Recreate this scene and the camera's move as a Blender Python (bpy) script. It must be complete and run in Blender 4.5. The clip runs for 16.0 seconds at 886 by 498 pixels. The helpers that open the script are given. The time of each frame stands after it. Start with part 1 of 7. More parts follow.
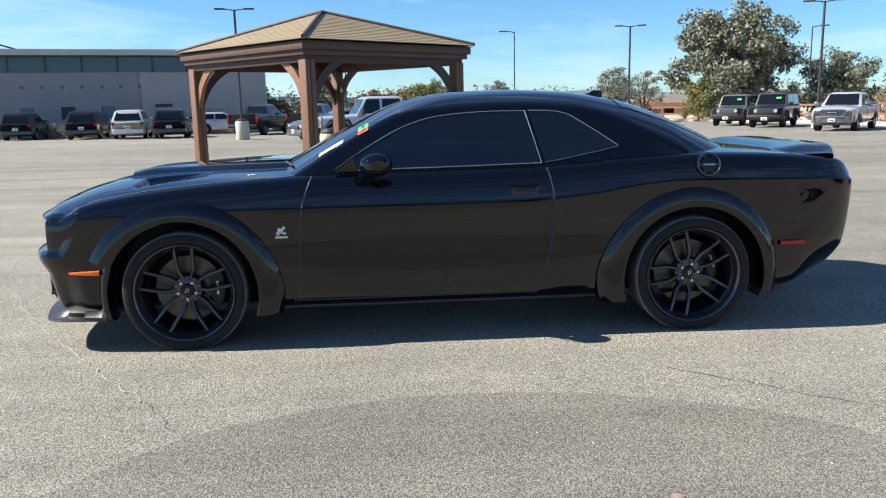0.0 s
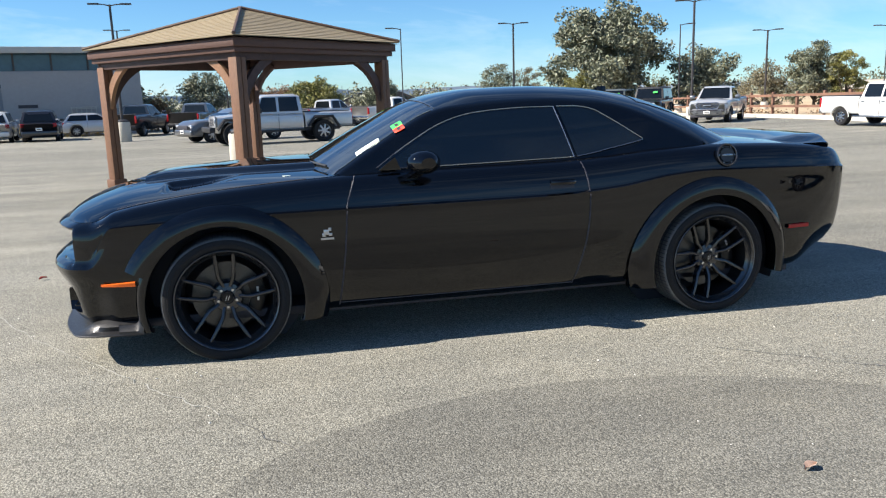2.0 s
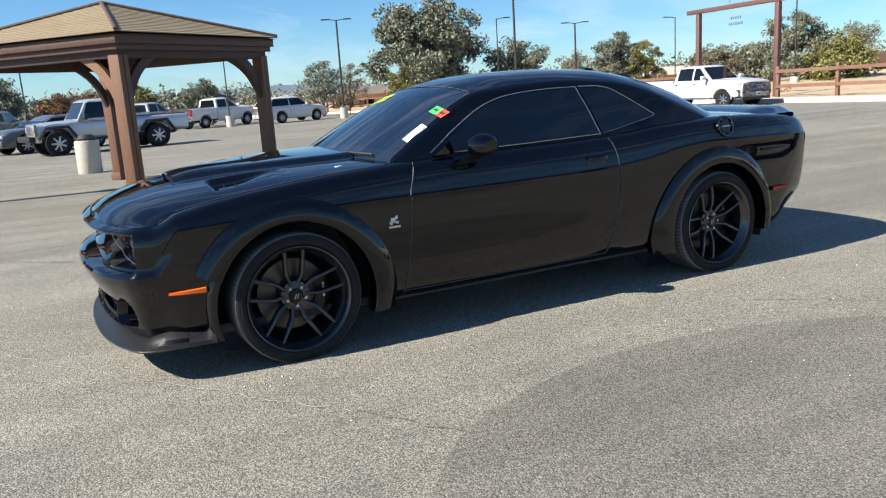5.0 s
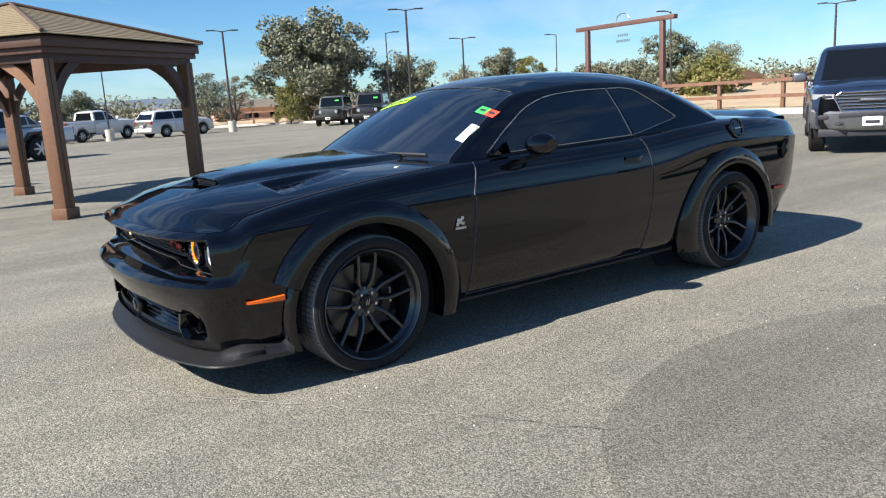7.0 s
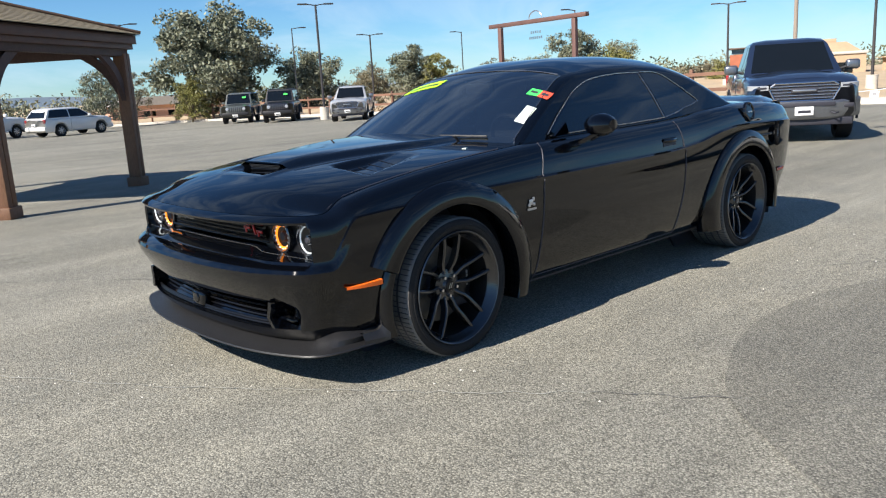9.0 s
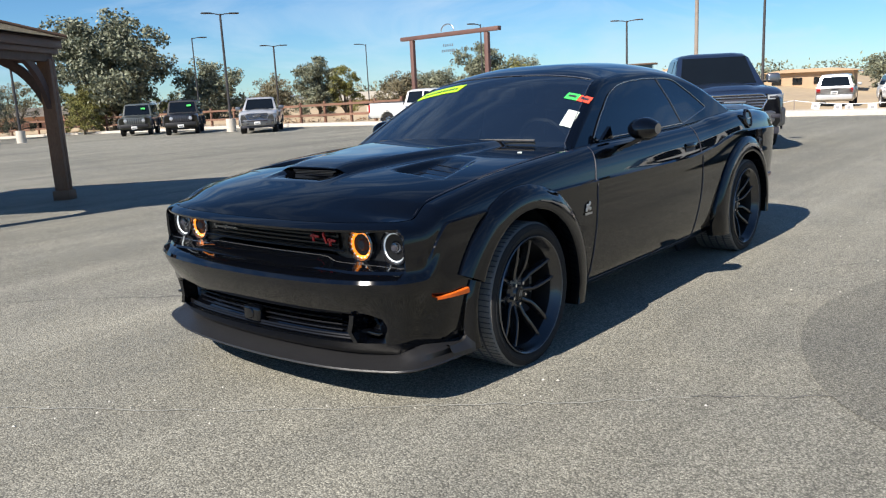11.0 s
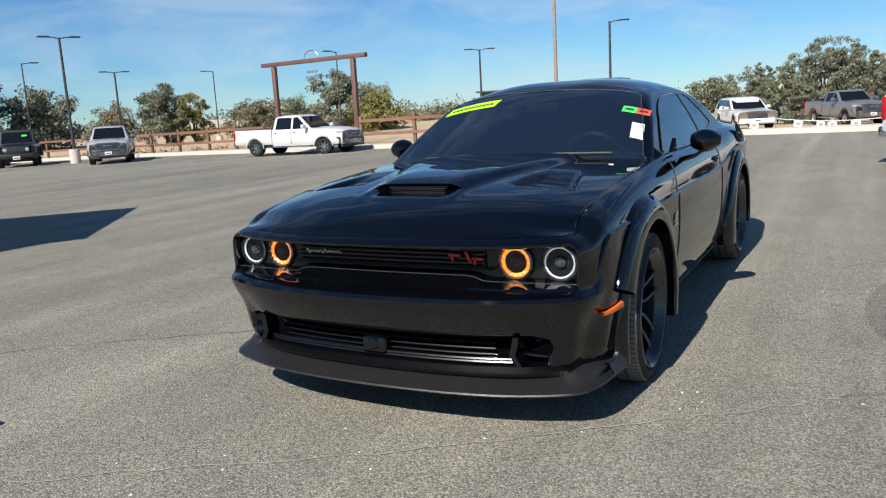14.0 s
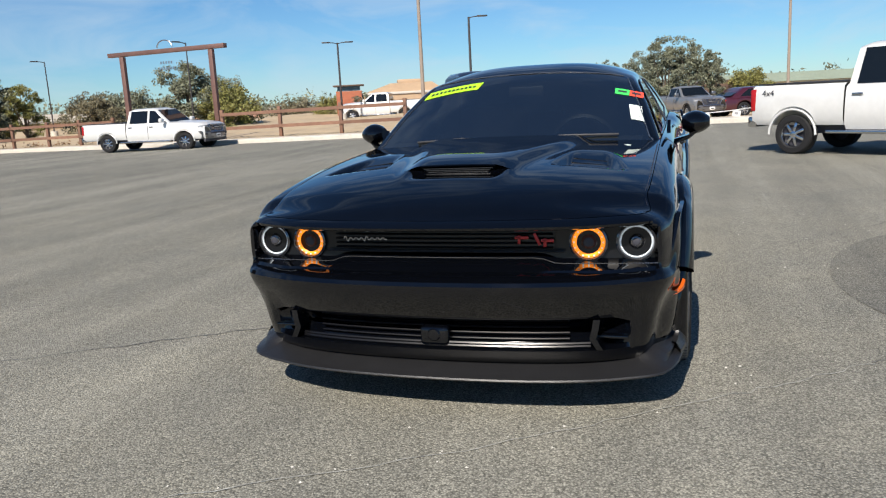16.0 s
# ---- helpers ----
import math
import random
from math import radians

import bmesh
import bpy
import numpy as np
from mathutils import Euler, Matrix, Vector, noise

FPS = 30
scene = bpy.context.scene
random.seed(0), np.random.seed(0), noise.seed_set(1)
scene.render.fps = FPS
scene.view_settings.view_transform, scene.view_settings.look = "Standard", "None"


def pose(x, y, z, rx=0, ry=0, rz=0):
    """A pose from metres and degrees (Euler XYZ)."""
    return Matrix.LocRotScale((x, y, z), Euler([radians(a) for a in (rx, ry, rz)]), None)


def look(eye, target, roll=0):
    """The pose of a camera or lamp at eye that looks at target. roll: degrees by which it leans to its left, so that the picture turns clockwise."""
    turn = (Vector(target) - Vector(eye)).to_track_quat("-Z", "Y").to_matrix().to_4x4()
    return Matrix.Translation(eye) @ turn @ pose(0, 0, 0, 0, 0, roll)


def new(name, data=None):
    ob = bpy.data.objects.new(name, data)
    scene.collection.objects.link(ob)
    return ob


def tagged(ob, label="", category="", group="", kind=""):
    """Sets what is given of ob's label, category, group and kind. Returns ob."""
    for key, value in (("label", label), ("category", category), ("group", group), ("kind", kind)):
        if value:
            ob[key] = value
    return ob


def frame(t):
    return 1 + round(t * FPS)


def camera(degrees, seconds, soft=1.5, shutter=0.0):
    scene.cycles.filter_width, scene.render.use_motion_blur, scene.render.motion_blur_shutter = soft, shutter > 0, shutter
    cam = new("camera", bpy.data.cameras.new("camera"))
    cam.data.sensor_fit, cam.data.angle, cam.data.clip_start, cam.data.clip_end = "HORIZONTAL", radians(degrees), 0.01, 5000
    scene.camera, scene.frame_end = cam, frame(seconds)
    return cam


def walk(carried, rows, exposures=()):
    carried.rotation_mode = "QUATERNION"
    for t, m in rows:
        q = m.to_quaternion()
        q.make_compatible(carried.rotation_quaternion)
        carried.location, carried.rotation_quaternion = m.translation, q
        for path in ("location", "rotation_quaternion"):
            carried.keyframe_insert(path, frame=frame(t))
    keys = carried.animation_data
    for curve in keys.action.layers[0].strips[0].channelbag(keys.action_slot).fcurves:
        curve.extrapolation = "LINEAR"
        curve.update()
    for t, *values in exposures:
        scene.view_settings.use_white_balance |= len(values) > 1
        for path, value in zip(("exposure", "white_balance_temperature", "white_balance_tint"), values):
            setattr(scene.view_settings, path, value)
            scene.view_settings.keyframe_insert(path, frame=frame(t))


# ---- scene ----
cam = camera(59.0, 16.0, soft=1.2)
PATH = [
    (0, (-0.3, -5.36, 1.374), (-0.167, -3.4, 1.0), -1.2),
    (0.5, (-0.56, -5.39, 1.378), (-0.367, -3.436, 0.999), -1.2),
    (1, (-0.767, -5.363, 1.367), (-0.488, -3.42, 0.981), -1.3),
    (1.5, (-0.978, -5.292, 1.391), (-0.615, -3.364, 1.004), -1.4),
    (2, (-1.232, -5.251, 1.398), (-0.798, -3.338, 1.009), -1.8),
    (2.5, (-1.481, -5.21, 1.397), (-0.961, -3.32, 1.003), -2.2),
    (3, (-1.692, -5.109, 1.401), (-1.084, -3.243, 1.013), -2.6),
    (3.5, (-1.921, -5.033, 1.416), (-1.246, -3.19, 1.028), -2.9),
    (4, (-2.191, -4.984, 1.41), (-1.442, -3.171, 1.019), -3.2),
    (4.2, (-2.252, -4.967, 1.407), (-1.481, -3.165, 1.007), -3.4),
    (6.3, (-3.064, -4.459, 1.355), (-2.018, -2.802, 0.957), -3.3),
    (6.5, (-3.144, -4.396, 1.358), (-2.067, -2.758, 0.963), -3.3),
    (7, (-3.334, -4.247, 1.356), (-2.208, -2.643, 0.957), -3.3),
    (7.5, (-3.558, -4.112, 1.346), (-2.383, -2.546, 0.935), -3.2),
    (8, (-3.709, -3.953, 1.313), (-2.475, -2.435, 0.897), -3.3),
    (8.5, (-3.844, -3.785, 1.313), (-2.56, -2.31, 0.896), -3.3),
    (9, (-4.008, -3.644, 1.315), (-2.688, -2.201, 0.897), -3.3),
    (9.2, (-4.068, -3.59, 1.326), (-2.732, -2.165, 0.899), -3.4),
    (11.3, (-4.504, -2.862, 1.285), (-2.985, -1.622, 0.892), -2.8),
    (11.5, (-4.527, -2.805, 1.268), (-2.998, -1.576, 0.877), -2.8),
    (12, (-4.639, -2.601, 1.279), (-3.066, -1.426, 0.898), -2.9),
    (12.5, (-4.792, -2.409, 1.298), (-3.188, -1.277, 0.919), -3.2),
    (13, (-4.914, -2.227, 1.286), (-3.27, -1.151, 0.915), -3.3),
    (13.5, (-4.958, -2.005, 1.277), (-3.268, -0.997, 0.921), -3.3),
    (14, (-5.007, -1.802, 1.286), (-3.275, -0.866, 0.934), -3.2),
    (14.5, (-5.122, -1.58, 1.287), (-3.356, -0.715, 0.924), -3.1),
    (15, (-5.156, -1.388, 1.262), (-3.345, -0.623, 0.892), -3.0),
    (15.5, (-5.144, -1.167, 1.252), (-3.298, -0.493, 0.882), -2.8),
    (16, (-5.176, -0.955, 1.252), (-3.302, -0.368, 0.869), -3.0),
]
walk(cam, [(t, look(eye, target, roll)) for t, eye, target, roll in PATH],
     exposures=[(0.0, 1.15), (4.0, 1.0), (8.0, 0.92), (12.0, 0.67), (16.0, 0.47)])

# ---- world, sun, exposure ----
SUN = Vector((-1.16, 0.06, 1.0)).normalized()
world = bpy.data.worlds.new("sky")
scene.world = world
world.use_nodes = True
wn, wl = world.node_tree.nodes, world.node_tree.links
wn.clear()
w_out = wn.new("ShaderNodeOutputWorld")
w_bg = wn.new("ShaderNodeBackground")
w_sky = wn.new("ShaderNodeTexSky")
w_sky.sky_type = "NISHITA"
w_sky.sun_disc = False
w_sky.sun_elevation = math.asin(SUN.z)
w_sky.sun_rotation = math.atan2(SUN.x, SUN.y)
w_sky.altitude = 700
w_sky.air_density = 1.0
w_sky.dust_density = 0.0
w_sky.ozone_density = 5.0
w_bg.inputs["Strength"].default_value = 0.061
# thin streaks of high cloud
w_tc = wn.new("ShaderNodeTexCoord")
w_map = wn.new("ShaderNodeMapping")
w_map.inputs["Scale"].default_value = (1.6, 3.2, 9.0)
w_map.inputs["Rotation"].default_value = (0.1, 0.12, 0.5)
w_noise = wn.new("ShaderNodeTexNoise")
w_noise.inputs["Scale"].default_value = 1.7
w_noise.inputs["Detail"].default_value = 7
w_noise.inputs["Roughness"].default_value = 0.58
w_noise.inputs["Distortion"].default_value = 0.6
w_ramp = wn.new("ShaderNodeValToRGB")
w_ramp.color_ramp.elements[0].position, w_ramp.color_ramp.elements[1].position = 0.46, 0.66
w_mul = wn.new("ShaderNodeMath")
w_mul.operation = "MULTIPLY"
w_mul.inputs[1].default_value = 0.36
w_mix = wn.new("ShaderNodeMixRGB")
w_mix.inputs["Color2"].default_value = (7.2, 8.6, 9.8, 1)
wl.new(w_tc.outputs["Generated"], w_map.inputs["Vector"])
wl.new(w_map.outputs["Vector"], w_noise.inputs["Vector"])
wl.new(w_noise.outputs["Fac"], w_ramp.inputs["Fac"])
wl.new(w_ramp.outputs["Color"], w_mul.inputs[0])
# the streaks thin out overhead
w_sep = wn.new("ShaderNodeSeparateXYZ")
w_low = wn.new("ShaderNodeMapRange")
w_low.inputs["From Min"].default_value, w_low.inputs["From Max"].default_value = 0.45, 0.80
w_low.inputs["To Min"].default_value, w_low.inputs["To Max"].default_value = 1.0, 0.05
w_fade = wn.new("ShaderNodeMath")
w_fade.operation = "MULTIPLY"
wl.new(w_tc.outputs["Generated"], w_sep.inputs["Vector"])
wl.new(w_sep.outputs["Z"], w_low.inputs["Value"])
wl.new(w_mul.outputs["Value"], w_fade.inputs[0])
wl.new(w_low.outputs["Result"], w_fade.inputs[1])
wl.new(w_fade.outputs["Value"], w_mix.inputs["Fac"])
w_tint = wn.new("ShaderNodeMixRGB")
w_tint.blend_type = "MULTIPLY"
w_tint.inputs["Fac"].default_value = 1.0
w_tint.inputs["Color2"].default_value = (0.68, 0.97, 1.17, 1)
wl.new(w_sky.outputs["Color"], w_tint.inputs["Color1"])
wl.new(w_tint.outputs["Color"], w_mix.inputs["Color1"])
wl.new(w_mix.outputs["Color"], w_bg.inputs["Color"])
wl.new(w_bg.outputs["Background"], w_out.inputs["Surface"])

sun = new("sun", bpy.data.lights.new("sun", "SUN"))
sun.data.energy = 5.0
sun.data.angle = radians(0.53)
sun.data.color = (1.0, 0.925, 0.83)
sun.matrix_world = look(SUN * 60, (0, 0, 0))


# ---- materials ----
def mat(name, color, rough=0.5, metal=0.0, var=0.0, scale=8.0, bump=0.0, bump_scale=60.0, coat=0.0, var2=None, obj_var=0.0, spec=0.5, stretch=(1, 1, 1)):
    """A surface with two scales of colour variation, roughness variation and fine relief."""
    m = bpy.data.materials.new(name)
    m.use_nodes = True
    n, l = m.node_tree.nodes, m.node_tree.links
    b = n["Principled BSDF"]
    b.inputs["Base Color"].default_value = (*color, 1)
    b.inputs["Roughness"].default_value = rough
    b.inputs["Metallic"].default_value = metal
    b.inputs["Specular IOR Level"].default_value = spec
    b.inputs["Coat Weight"].default_value = coat
    b.inputs["Coat Roughness"].default_value = 0.03
    tc = n.new("ShaderNodeTexCoord")
    mp = n.new("ShaderNodeMapping")
    mp.inputs["Scale"].default_value = stretch
    l.new(tc.outputs["Object"], mp.inputs["Vector"])
    if var > 0 or obj_var > 0:
        n1 = n.new("ShaderNodeTexNoise")
        n1.inputs["Scale"].default_value = scale
        n1.inputs["Detail"].default_value = 6
        l.new(mp.outputs["Vector"], n1.inputs["Vector"])
        n2 = n.new("ShaderNodeTexNoise")
        n2.inputs["Scale"].default_value = scale * 9
        n2.inputs["Detail"].default_value = 3
        l.new(mp.outputs["Vector"], n2.inputs["Vector"])
        add = n.new("ShaderNodeMath")
        add.operation = "ADD"
        l.new(n1.outputs["Fac"], add.inputs[0])
        l.new(n2.outputs["Fac"], add.inputs[1])
        rng = n.new("ShaderNodeMapRange")
        rng.inputs["From Min"].default_value, rng.inputs["From Max"].default_value = 0.6, 1.4
        rng.inputs["To Min"].default_value, rng.inputs["To Max"].default_value = 1 - var, 1 + var
        l.new(add.outputs["Value"], rng.inputs["Value"])
        val = rng.outputs["Result"]
        if obj_var > 0:
            oi = n.new("ShaderNodeObjectInfo")
            r2 = n.new("ShaderNodeMapRange")
            r2.inputs["To Min"].default_value, r2.inputs["To Max"].default_value = 1 - obj_var, 1 + obj_var
            l.new(oi.outputs["Random"], r2.inputs["Value"])
            mu = n.new("ShaderNodeMath")
            mu.operation = "MULTIPLY"
            l.new(val, mu.inputs[0])
            l.new(r2.outputs["Result"], mu.inputs[1])
            val = mu.outputs["Value"]
        if var2:
            cm = n.new("ShaderNodeMixRGB")
            cm.inputs["Color1"].default_value = (*color, 1)
            cm.inputs["Color2"].default_value = (*var2, 1)
            l.new(n1.outputs["Fac"], cm.inputs["Fac"])
            src = cm.outputs["Color"]
        else:
            rgb = n.new("ShaderNodeRGB")
            rgb.outputs[0].default_value = (*color, 1)
            src = rgb.outputs[0]
        vm = n.new("ShaderNodeVectorMath")
        vm.operation = "SCALE"
        l.new(src, vm.inputs[0])
        l.new(val, vm.inputs["Scale"])
        l.new(vm.outputs["Vector"], b.inputs["Base Color"])
    if bump > 0:
        n3 = n.new("ShaderNodeTexNoise")
        n3.inputs["Scale"].default_value = bump_scale
        n3.inputs["Detail"].default_value = 4
        l.new(mp.outputs["Vector"], n3.inputs["Vector"])
        bp = n.new("ShaderNodeBump")
        bp.inputs["Strength"].default_value = bump
        bp.inputs["Distance"].default_value = 0.01
        l.new(n3.outputs["Fac"], bp.inputs["Height"])
        l.new(bp.outputs["Normal"], b.inputs["Normal"])
    return m


def glow(name, color, strength):
    m = mat(name, color, 0.3)
    b = m.node_tree.nodes["Principled BSDF"]
    b.inputs["Emission Color"].default_value = (*color, 1)
    b.inputs["Emission Strength"].default_value = strength
    return m


def asphalt_material(name, base):
    """Worn pale asphalt: stones of about a centimetre, broad tyre-worn bands and blotches."""
    m = bpy.data.materials.new(name)
    m.use_nodes = True
    n, l = m.node_tree.nodes, m.node_tree.links
    b = n["Principled BSDF"]
    tc = n.new("ShaderNodeTexCoord")
    vo = n.new("ShaderNodeTexVoronoi")
    vo.inputs["Scale"].default_value = 135
    l.new(tc.outputs["Object"], vo.inputs["Vector"])
    fine = n.new("ShaderNodeTexNoise")
    fine.inputs["Scale"].default_value = 60
    fine.inputs["Detail"].default_value = 5
    fine.inputs["Roughness"].default_value = 0.7
    l.new(tc.outputs["Object"], fine.inputs["Vector"])
    mid = n.new("ShaderNodeTexNoise")
    mid.inputs["Scale"].default_value = 1.1
    mid.inputs["Detail"].default_value = 8
    mid.inputs["Roughness"].default_value = 0.62
    l.new(tc.outputs["Object"], mid.inputs["Vector"])
    mp = n.new("ShaderNodeMapping")
    mp.inputs["Rotation"].default_value = (0, 0, radians(-8))
    mp.inputs["Scale"].default_value = (0.07, 0.6, 1)
    l.new(tc.outputs["Object"], mp.inputs["Vector"])
    band = n.new("ShaderNodeTexNoise")
    band.inputs["Scale"].default_value = 1.0
    band.inputs["Detail"].default_value = 5
    l.new(mp.outputs["Vector"], band.inputs["Vector"])
    sep = n.new("ShaderNodeSeparateColor")
    l.new(vo.outputs["Color"], sep.inputs["Color"])
    stone = n.new("ShaderNodeMapRange")
    stone.inputs["To Min"].default_value, stone.inputs["To Max"].default_value = 0.60, 1.40
    l.new(sep.outputs["Red"], stone.inputs["Value"])
    gap = n.new("ShaderNodeMapRange")
    gap.inputs["From Min"].default_value, gap.inputs["From Max"].default_value = 0.25, 0.75
    gap.inputs["To Min"].default_value, gap.inputs["To Max"].default_value = 1.12, 0.55
    l.new(vo.outputs["Distance"], gap.inputs["Value"])
    fr = n.new("ShaderNodeMapRange")
    fr.inputs["From Min"].default_value, fr.inputs["From Max"].default_value = 0.3, 0.7
    fr.inputs["To Min"].default_value, fr.inputs["To Max"].default_value = 0.74, 1.26
    l.new(fine.outputs["Fac"], fr.inputs["Value"])
    mr = n.new("ShaderNodeMapRange")
    mr.inputs["From Min"].default_value, mr.inputs["From Max"].default_value = 0.3, 0.7
    mr.inputs["To Min"].default_value, mr.inputs["To Max"].default_value = 0.88, 1.12
    l.new(mid.outputs["Fac"], mr.inputs["Value"])
    br = n.new("ShaderNodeMapRange")
    br.inputs["From Min"].default_value, br.inputs["From Max"].default_value = 0.35, 0.65
    br.inputs["To Min"].default_value, br.inputs["To Max"].default_value = 0.86, 1.1
    l.new(band.outputs["Fac"], br.inputs["Value"])
    # thin tyre streaks sweeping round the lot, and broad patches of wear
    mp2 = n.new("ShaderNodeMapping")
    mp2.inputs["Rotation"].default_value = (0, 0, radians(52))
    mp2.inputs["Scale"].default_value = (0.05, 1.7, 1)
    l.new(tc.outputs["Object"], mp2.inputs["Vector"])
    streak = n.new("ShaderNodeTexNoise")
    streak.inputs["Scale"].default_value = 1.0
    streak.inputs["Detail"].default_value = 6
    streak.inputs["Roughness"].default_value = 0.65
    streak.inputs["Distortion"].default_value = 0.25
    l.new(mp2.outputs["Vector"], streak.inputs["Vector"])
    sr = n.new("ShaderNodeMapRange")
    sr.inputs["From Min"].default_value, sr.inputs["From Max"].default_value = 0.32, 0.68
    sr.inputs["To Min"].default_value, sr.inputs["To Max"].default_value = 0.80, 1.16
    l.new(streak.outputs["Fac"], sr.inputs["Value"])
    wide = n.new("ShaderNodeTexNoise")
    wide.inputs["Scale"].default_value = 0.10
    wide.inputs["Detail"].default_value = 4
    l.new(tc.outputs["Object"], wide.inputs["Vector"])
    wr = n.new("ShaderNodeMapRange")
    wr.inputs["From Min"].default_value, wr.inputs["From Max"].default_value = 0.35, 0.65
    wr.inputs["To Min"].default_value, wr.inputs["To Max"].default_value = 0.88, 1.10
    l.new(wide.outputs["Fac"], wr.inputs["Value"])
    last = None
    for s in (stone, gap, fr, mr, br, sr, wr):
        if last is None:
            last = s.outputs["Result"]
            continue
        k = n.new("ShaderNodeMath")
        k.operation = "MULTIPLY"
        l.new(last, k.inputs[0])
        l.new(s.outputs["Result"], k.inputs[1])
        last = k.outputs["Value"]
    tint = n.new("ShaderNodeMixRGB")
    tint.inputs["Color1"].default_value = (*base, 1)
    tint.inputs["Color2"].default_value = (base[0] * 1.08, base[1] * 1.02, base[2] * 0.9, 1)
    l.new(mid.outputs["Fac"], tint.inputs["Fac"])
    vm = n.new("ShaderNodeVectorMath")
    vm.operation = "SCALE"
    l.new(tint.outputs["Color"], vm.inputs[0])
    l.new(last, vm.inputs["Scale"])
    l.new(vm.outputs["Vector"], b.inputs["Base Color"])
    b.inputs["Roughness"].default_value = 0.82
    b.inputs["Specular IOR Level"].default_value = 0.35
    bp = n.new("ShaderNodeBump")
    bp.inputs["Strength"].default_value = 0.55
    bp.inputs["Distance"].default_value = 0.006
    l.new(vo.outputs["Distance"], bp.inputs["Height"])
    bp.invert = True
    l.new(bp.outputs["Normal"], b.inputs["Normal"])
    return m


ASPHALT = (0.255, 0.253, 0.223)
M_ASPHALT = asphalt_material("worn_asphalt", ASPHALT)
M_SEAL = asphalt_material("dark_damp_asphalt", (0.192, 0.191, 0.171))
M_CRACK = mat("crack_filler", (0.15, 0.145, 0.13), 0.85, var=0.5, scale=6, bump=0.3)
M_PALE = mat("pale_joint", (0.32, 0.315, 0.28), 0.85, var=0.5, scale=9, bump=0.3)
M_CONCRETE = mat("kerb_concrete", (0.55, 0.51, 0.44), 0.8, var=0.2, scale=1.5, bump=0.3)
M_DIRT = mat("dry_field", (0.46, 0.355, 0.25), 0.95, var=0.22, scale=0.15, var2=(0.42, 0.32, 0.18), bump=0.4, bump_scale=4)
M_GRASS = mat("dry_grass", (0.46, 0.33, 0.12), 0.9, var=0.3, scale=2, var2=(0.30, 0.26, 0.09))
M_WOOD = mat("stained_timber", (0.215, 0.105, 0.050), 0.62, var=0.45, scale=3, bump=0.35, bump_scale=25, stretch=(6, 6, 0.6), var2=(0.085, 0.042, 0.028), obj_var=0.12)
# timber with the roof's shade put into its colour
M_WOOD_SHADE = mat("dark_stained_beam", (0.06, 0.032, 0.028), 0.65, var=0.35, scale=3, bump=0.3, bump_scale=25, obj_var=0.15)
M_FASCIA = mat("stained_fascia_board", (0.105, 0.048, 0.031), 0.6, var=0.35, scale=3, bump=0.3, bump_scale=25, stretch=(0.6, 6, 6), var2=(0.07, 0.036, 0.026))
M_BRACE = mat("brace_timber", (0.22, 0.115, 0.06), 0.6, var=0.3, scale=4, bump=0.3, bump_scale=25)
M_SHINGLE = mat("tan_metal_roof", (0.27, 0.215, 0.130), 0.6, var=0.12, scale=2.5, bump=0.2, bump_scale=40, obj_var=0.05)
M_ROOFTRIM = mat("dark_hip_trim", (0.10, 0.06, 0.04), 0.6, var=0.2)
M_FENCE = mat("brown_fence_timber", (0.19, 0.10, 0.065), 0.75, var=0.25, scale=3, bump=0.2, obj_var=0.15)
M_STEEL_BR = mat("rusty_brown_steel", (0.14, 0.075, 0.062), 0.6, 0.2, var=0.25, scale=2)
M_POLE = mat("bronze_lamp_post", (0.06, 0.055, 0.055), 0.5, 0.4, var=0.15)
M_POLE_LT = mat("weathered_post", (0.27, 0.22, 0.18), 0.8, var=0.2)
M_BARK = mat("tree_bark", (0.11, 0.085, 0.06), 0.9, var=0.35, scale=5, bump=0.5, bump_scale=12)


def leaf_mat(name, c1, c2):
    """Leaves that differ one from another, in broad lighter and darker drifts."""
    m = mat(name, c1, 0.6, var=0.45, scale=0.9, var2=c2)
    n, l = m.node_tree.nodes, m.node_tree.links
    b = n["Principled BSDF"]
    src = b.inputs["Base Color"].links[0].from_socket
    geo = n.new("ShaderNodeNewGeometry")
    r = n.new("ShaderNodeMapRange")
    r.inputs["To Min"].default_value, r.inputs["To Max"].default_value = 0.5, 1.5
    l.new(geo.outputs["Random Per Island"], r.inputs["Value"])
    v = n.new("ShaderNodeVectorMath")
    v.operation = "SCALE"
    l.new(src, v.inputs[0])
    l.new(r.outputs["Result"], v.inputs["Scale"])
    l.new(v.outputs["Vector"], b.inputs["Base Color"])
    return m


M_LEAF = leaf_mat("grey_green_leaves", (0.130, 0.142, 0.088), (0.195, 0.205, 0.140))
M_LEAF_Y = leaf_mat("yellow_green_leaves", (0.23, 0.20, 0.05), (0.13, 0.145, 0.045))
M_LEAF_R = leaf_mat("rusty_autumn_leaves", (0.28, 0.13, 0.06), (0.12, 0.09, 0.04))
M_LEAF_B = leaf_mat("bare_twigs", (0.20, 0.17, 0.10), (0.14, 0.13, 0.08))
M_WALL = mat("grey_panel_wall", (0.27, 0.27, 0.28), 0.8, var=0.08, scale=0.5)
M_WALL2 = mat("pale_grey_wall", (0.36, 0.34, 0.33), 0.8, var=0.06, scale=0.5)
M_ROOF = mat("pale_roof_edge", (0.50, 0.47, 0.42), 0.7, var=0.08, scale=0.5)
M_GLASSBAND = mat("blue_grey_glazing", (0.06, 0.11, 0.15), 0.12, 0.0, var=0.15, scale=0.3)
M_TAN = mat("tan_stucco", (0.44, 0.31, 0.20), 0.85, var=0.1, scale=0.4)
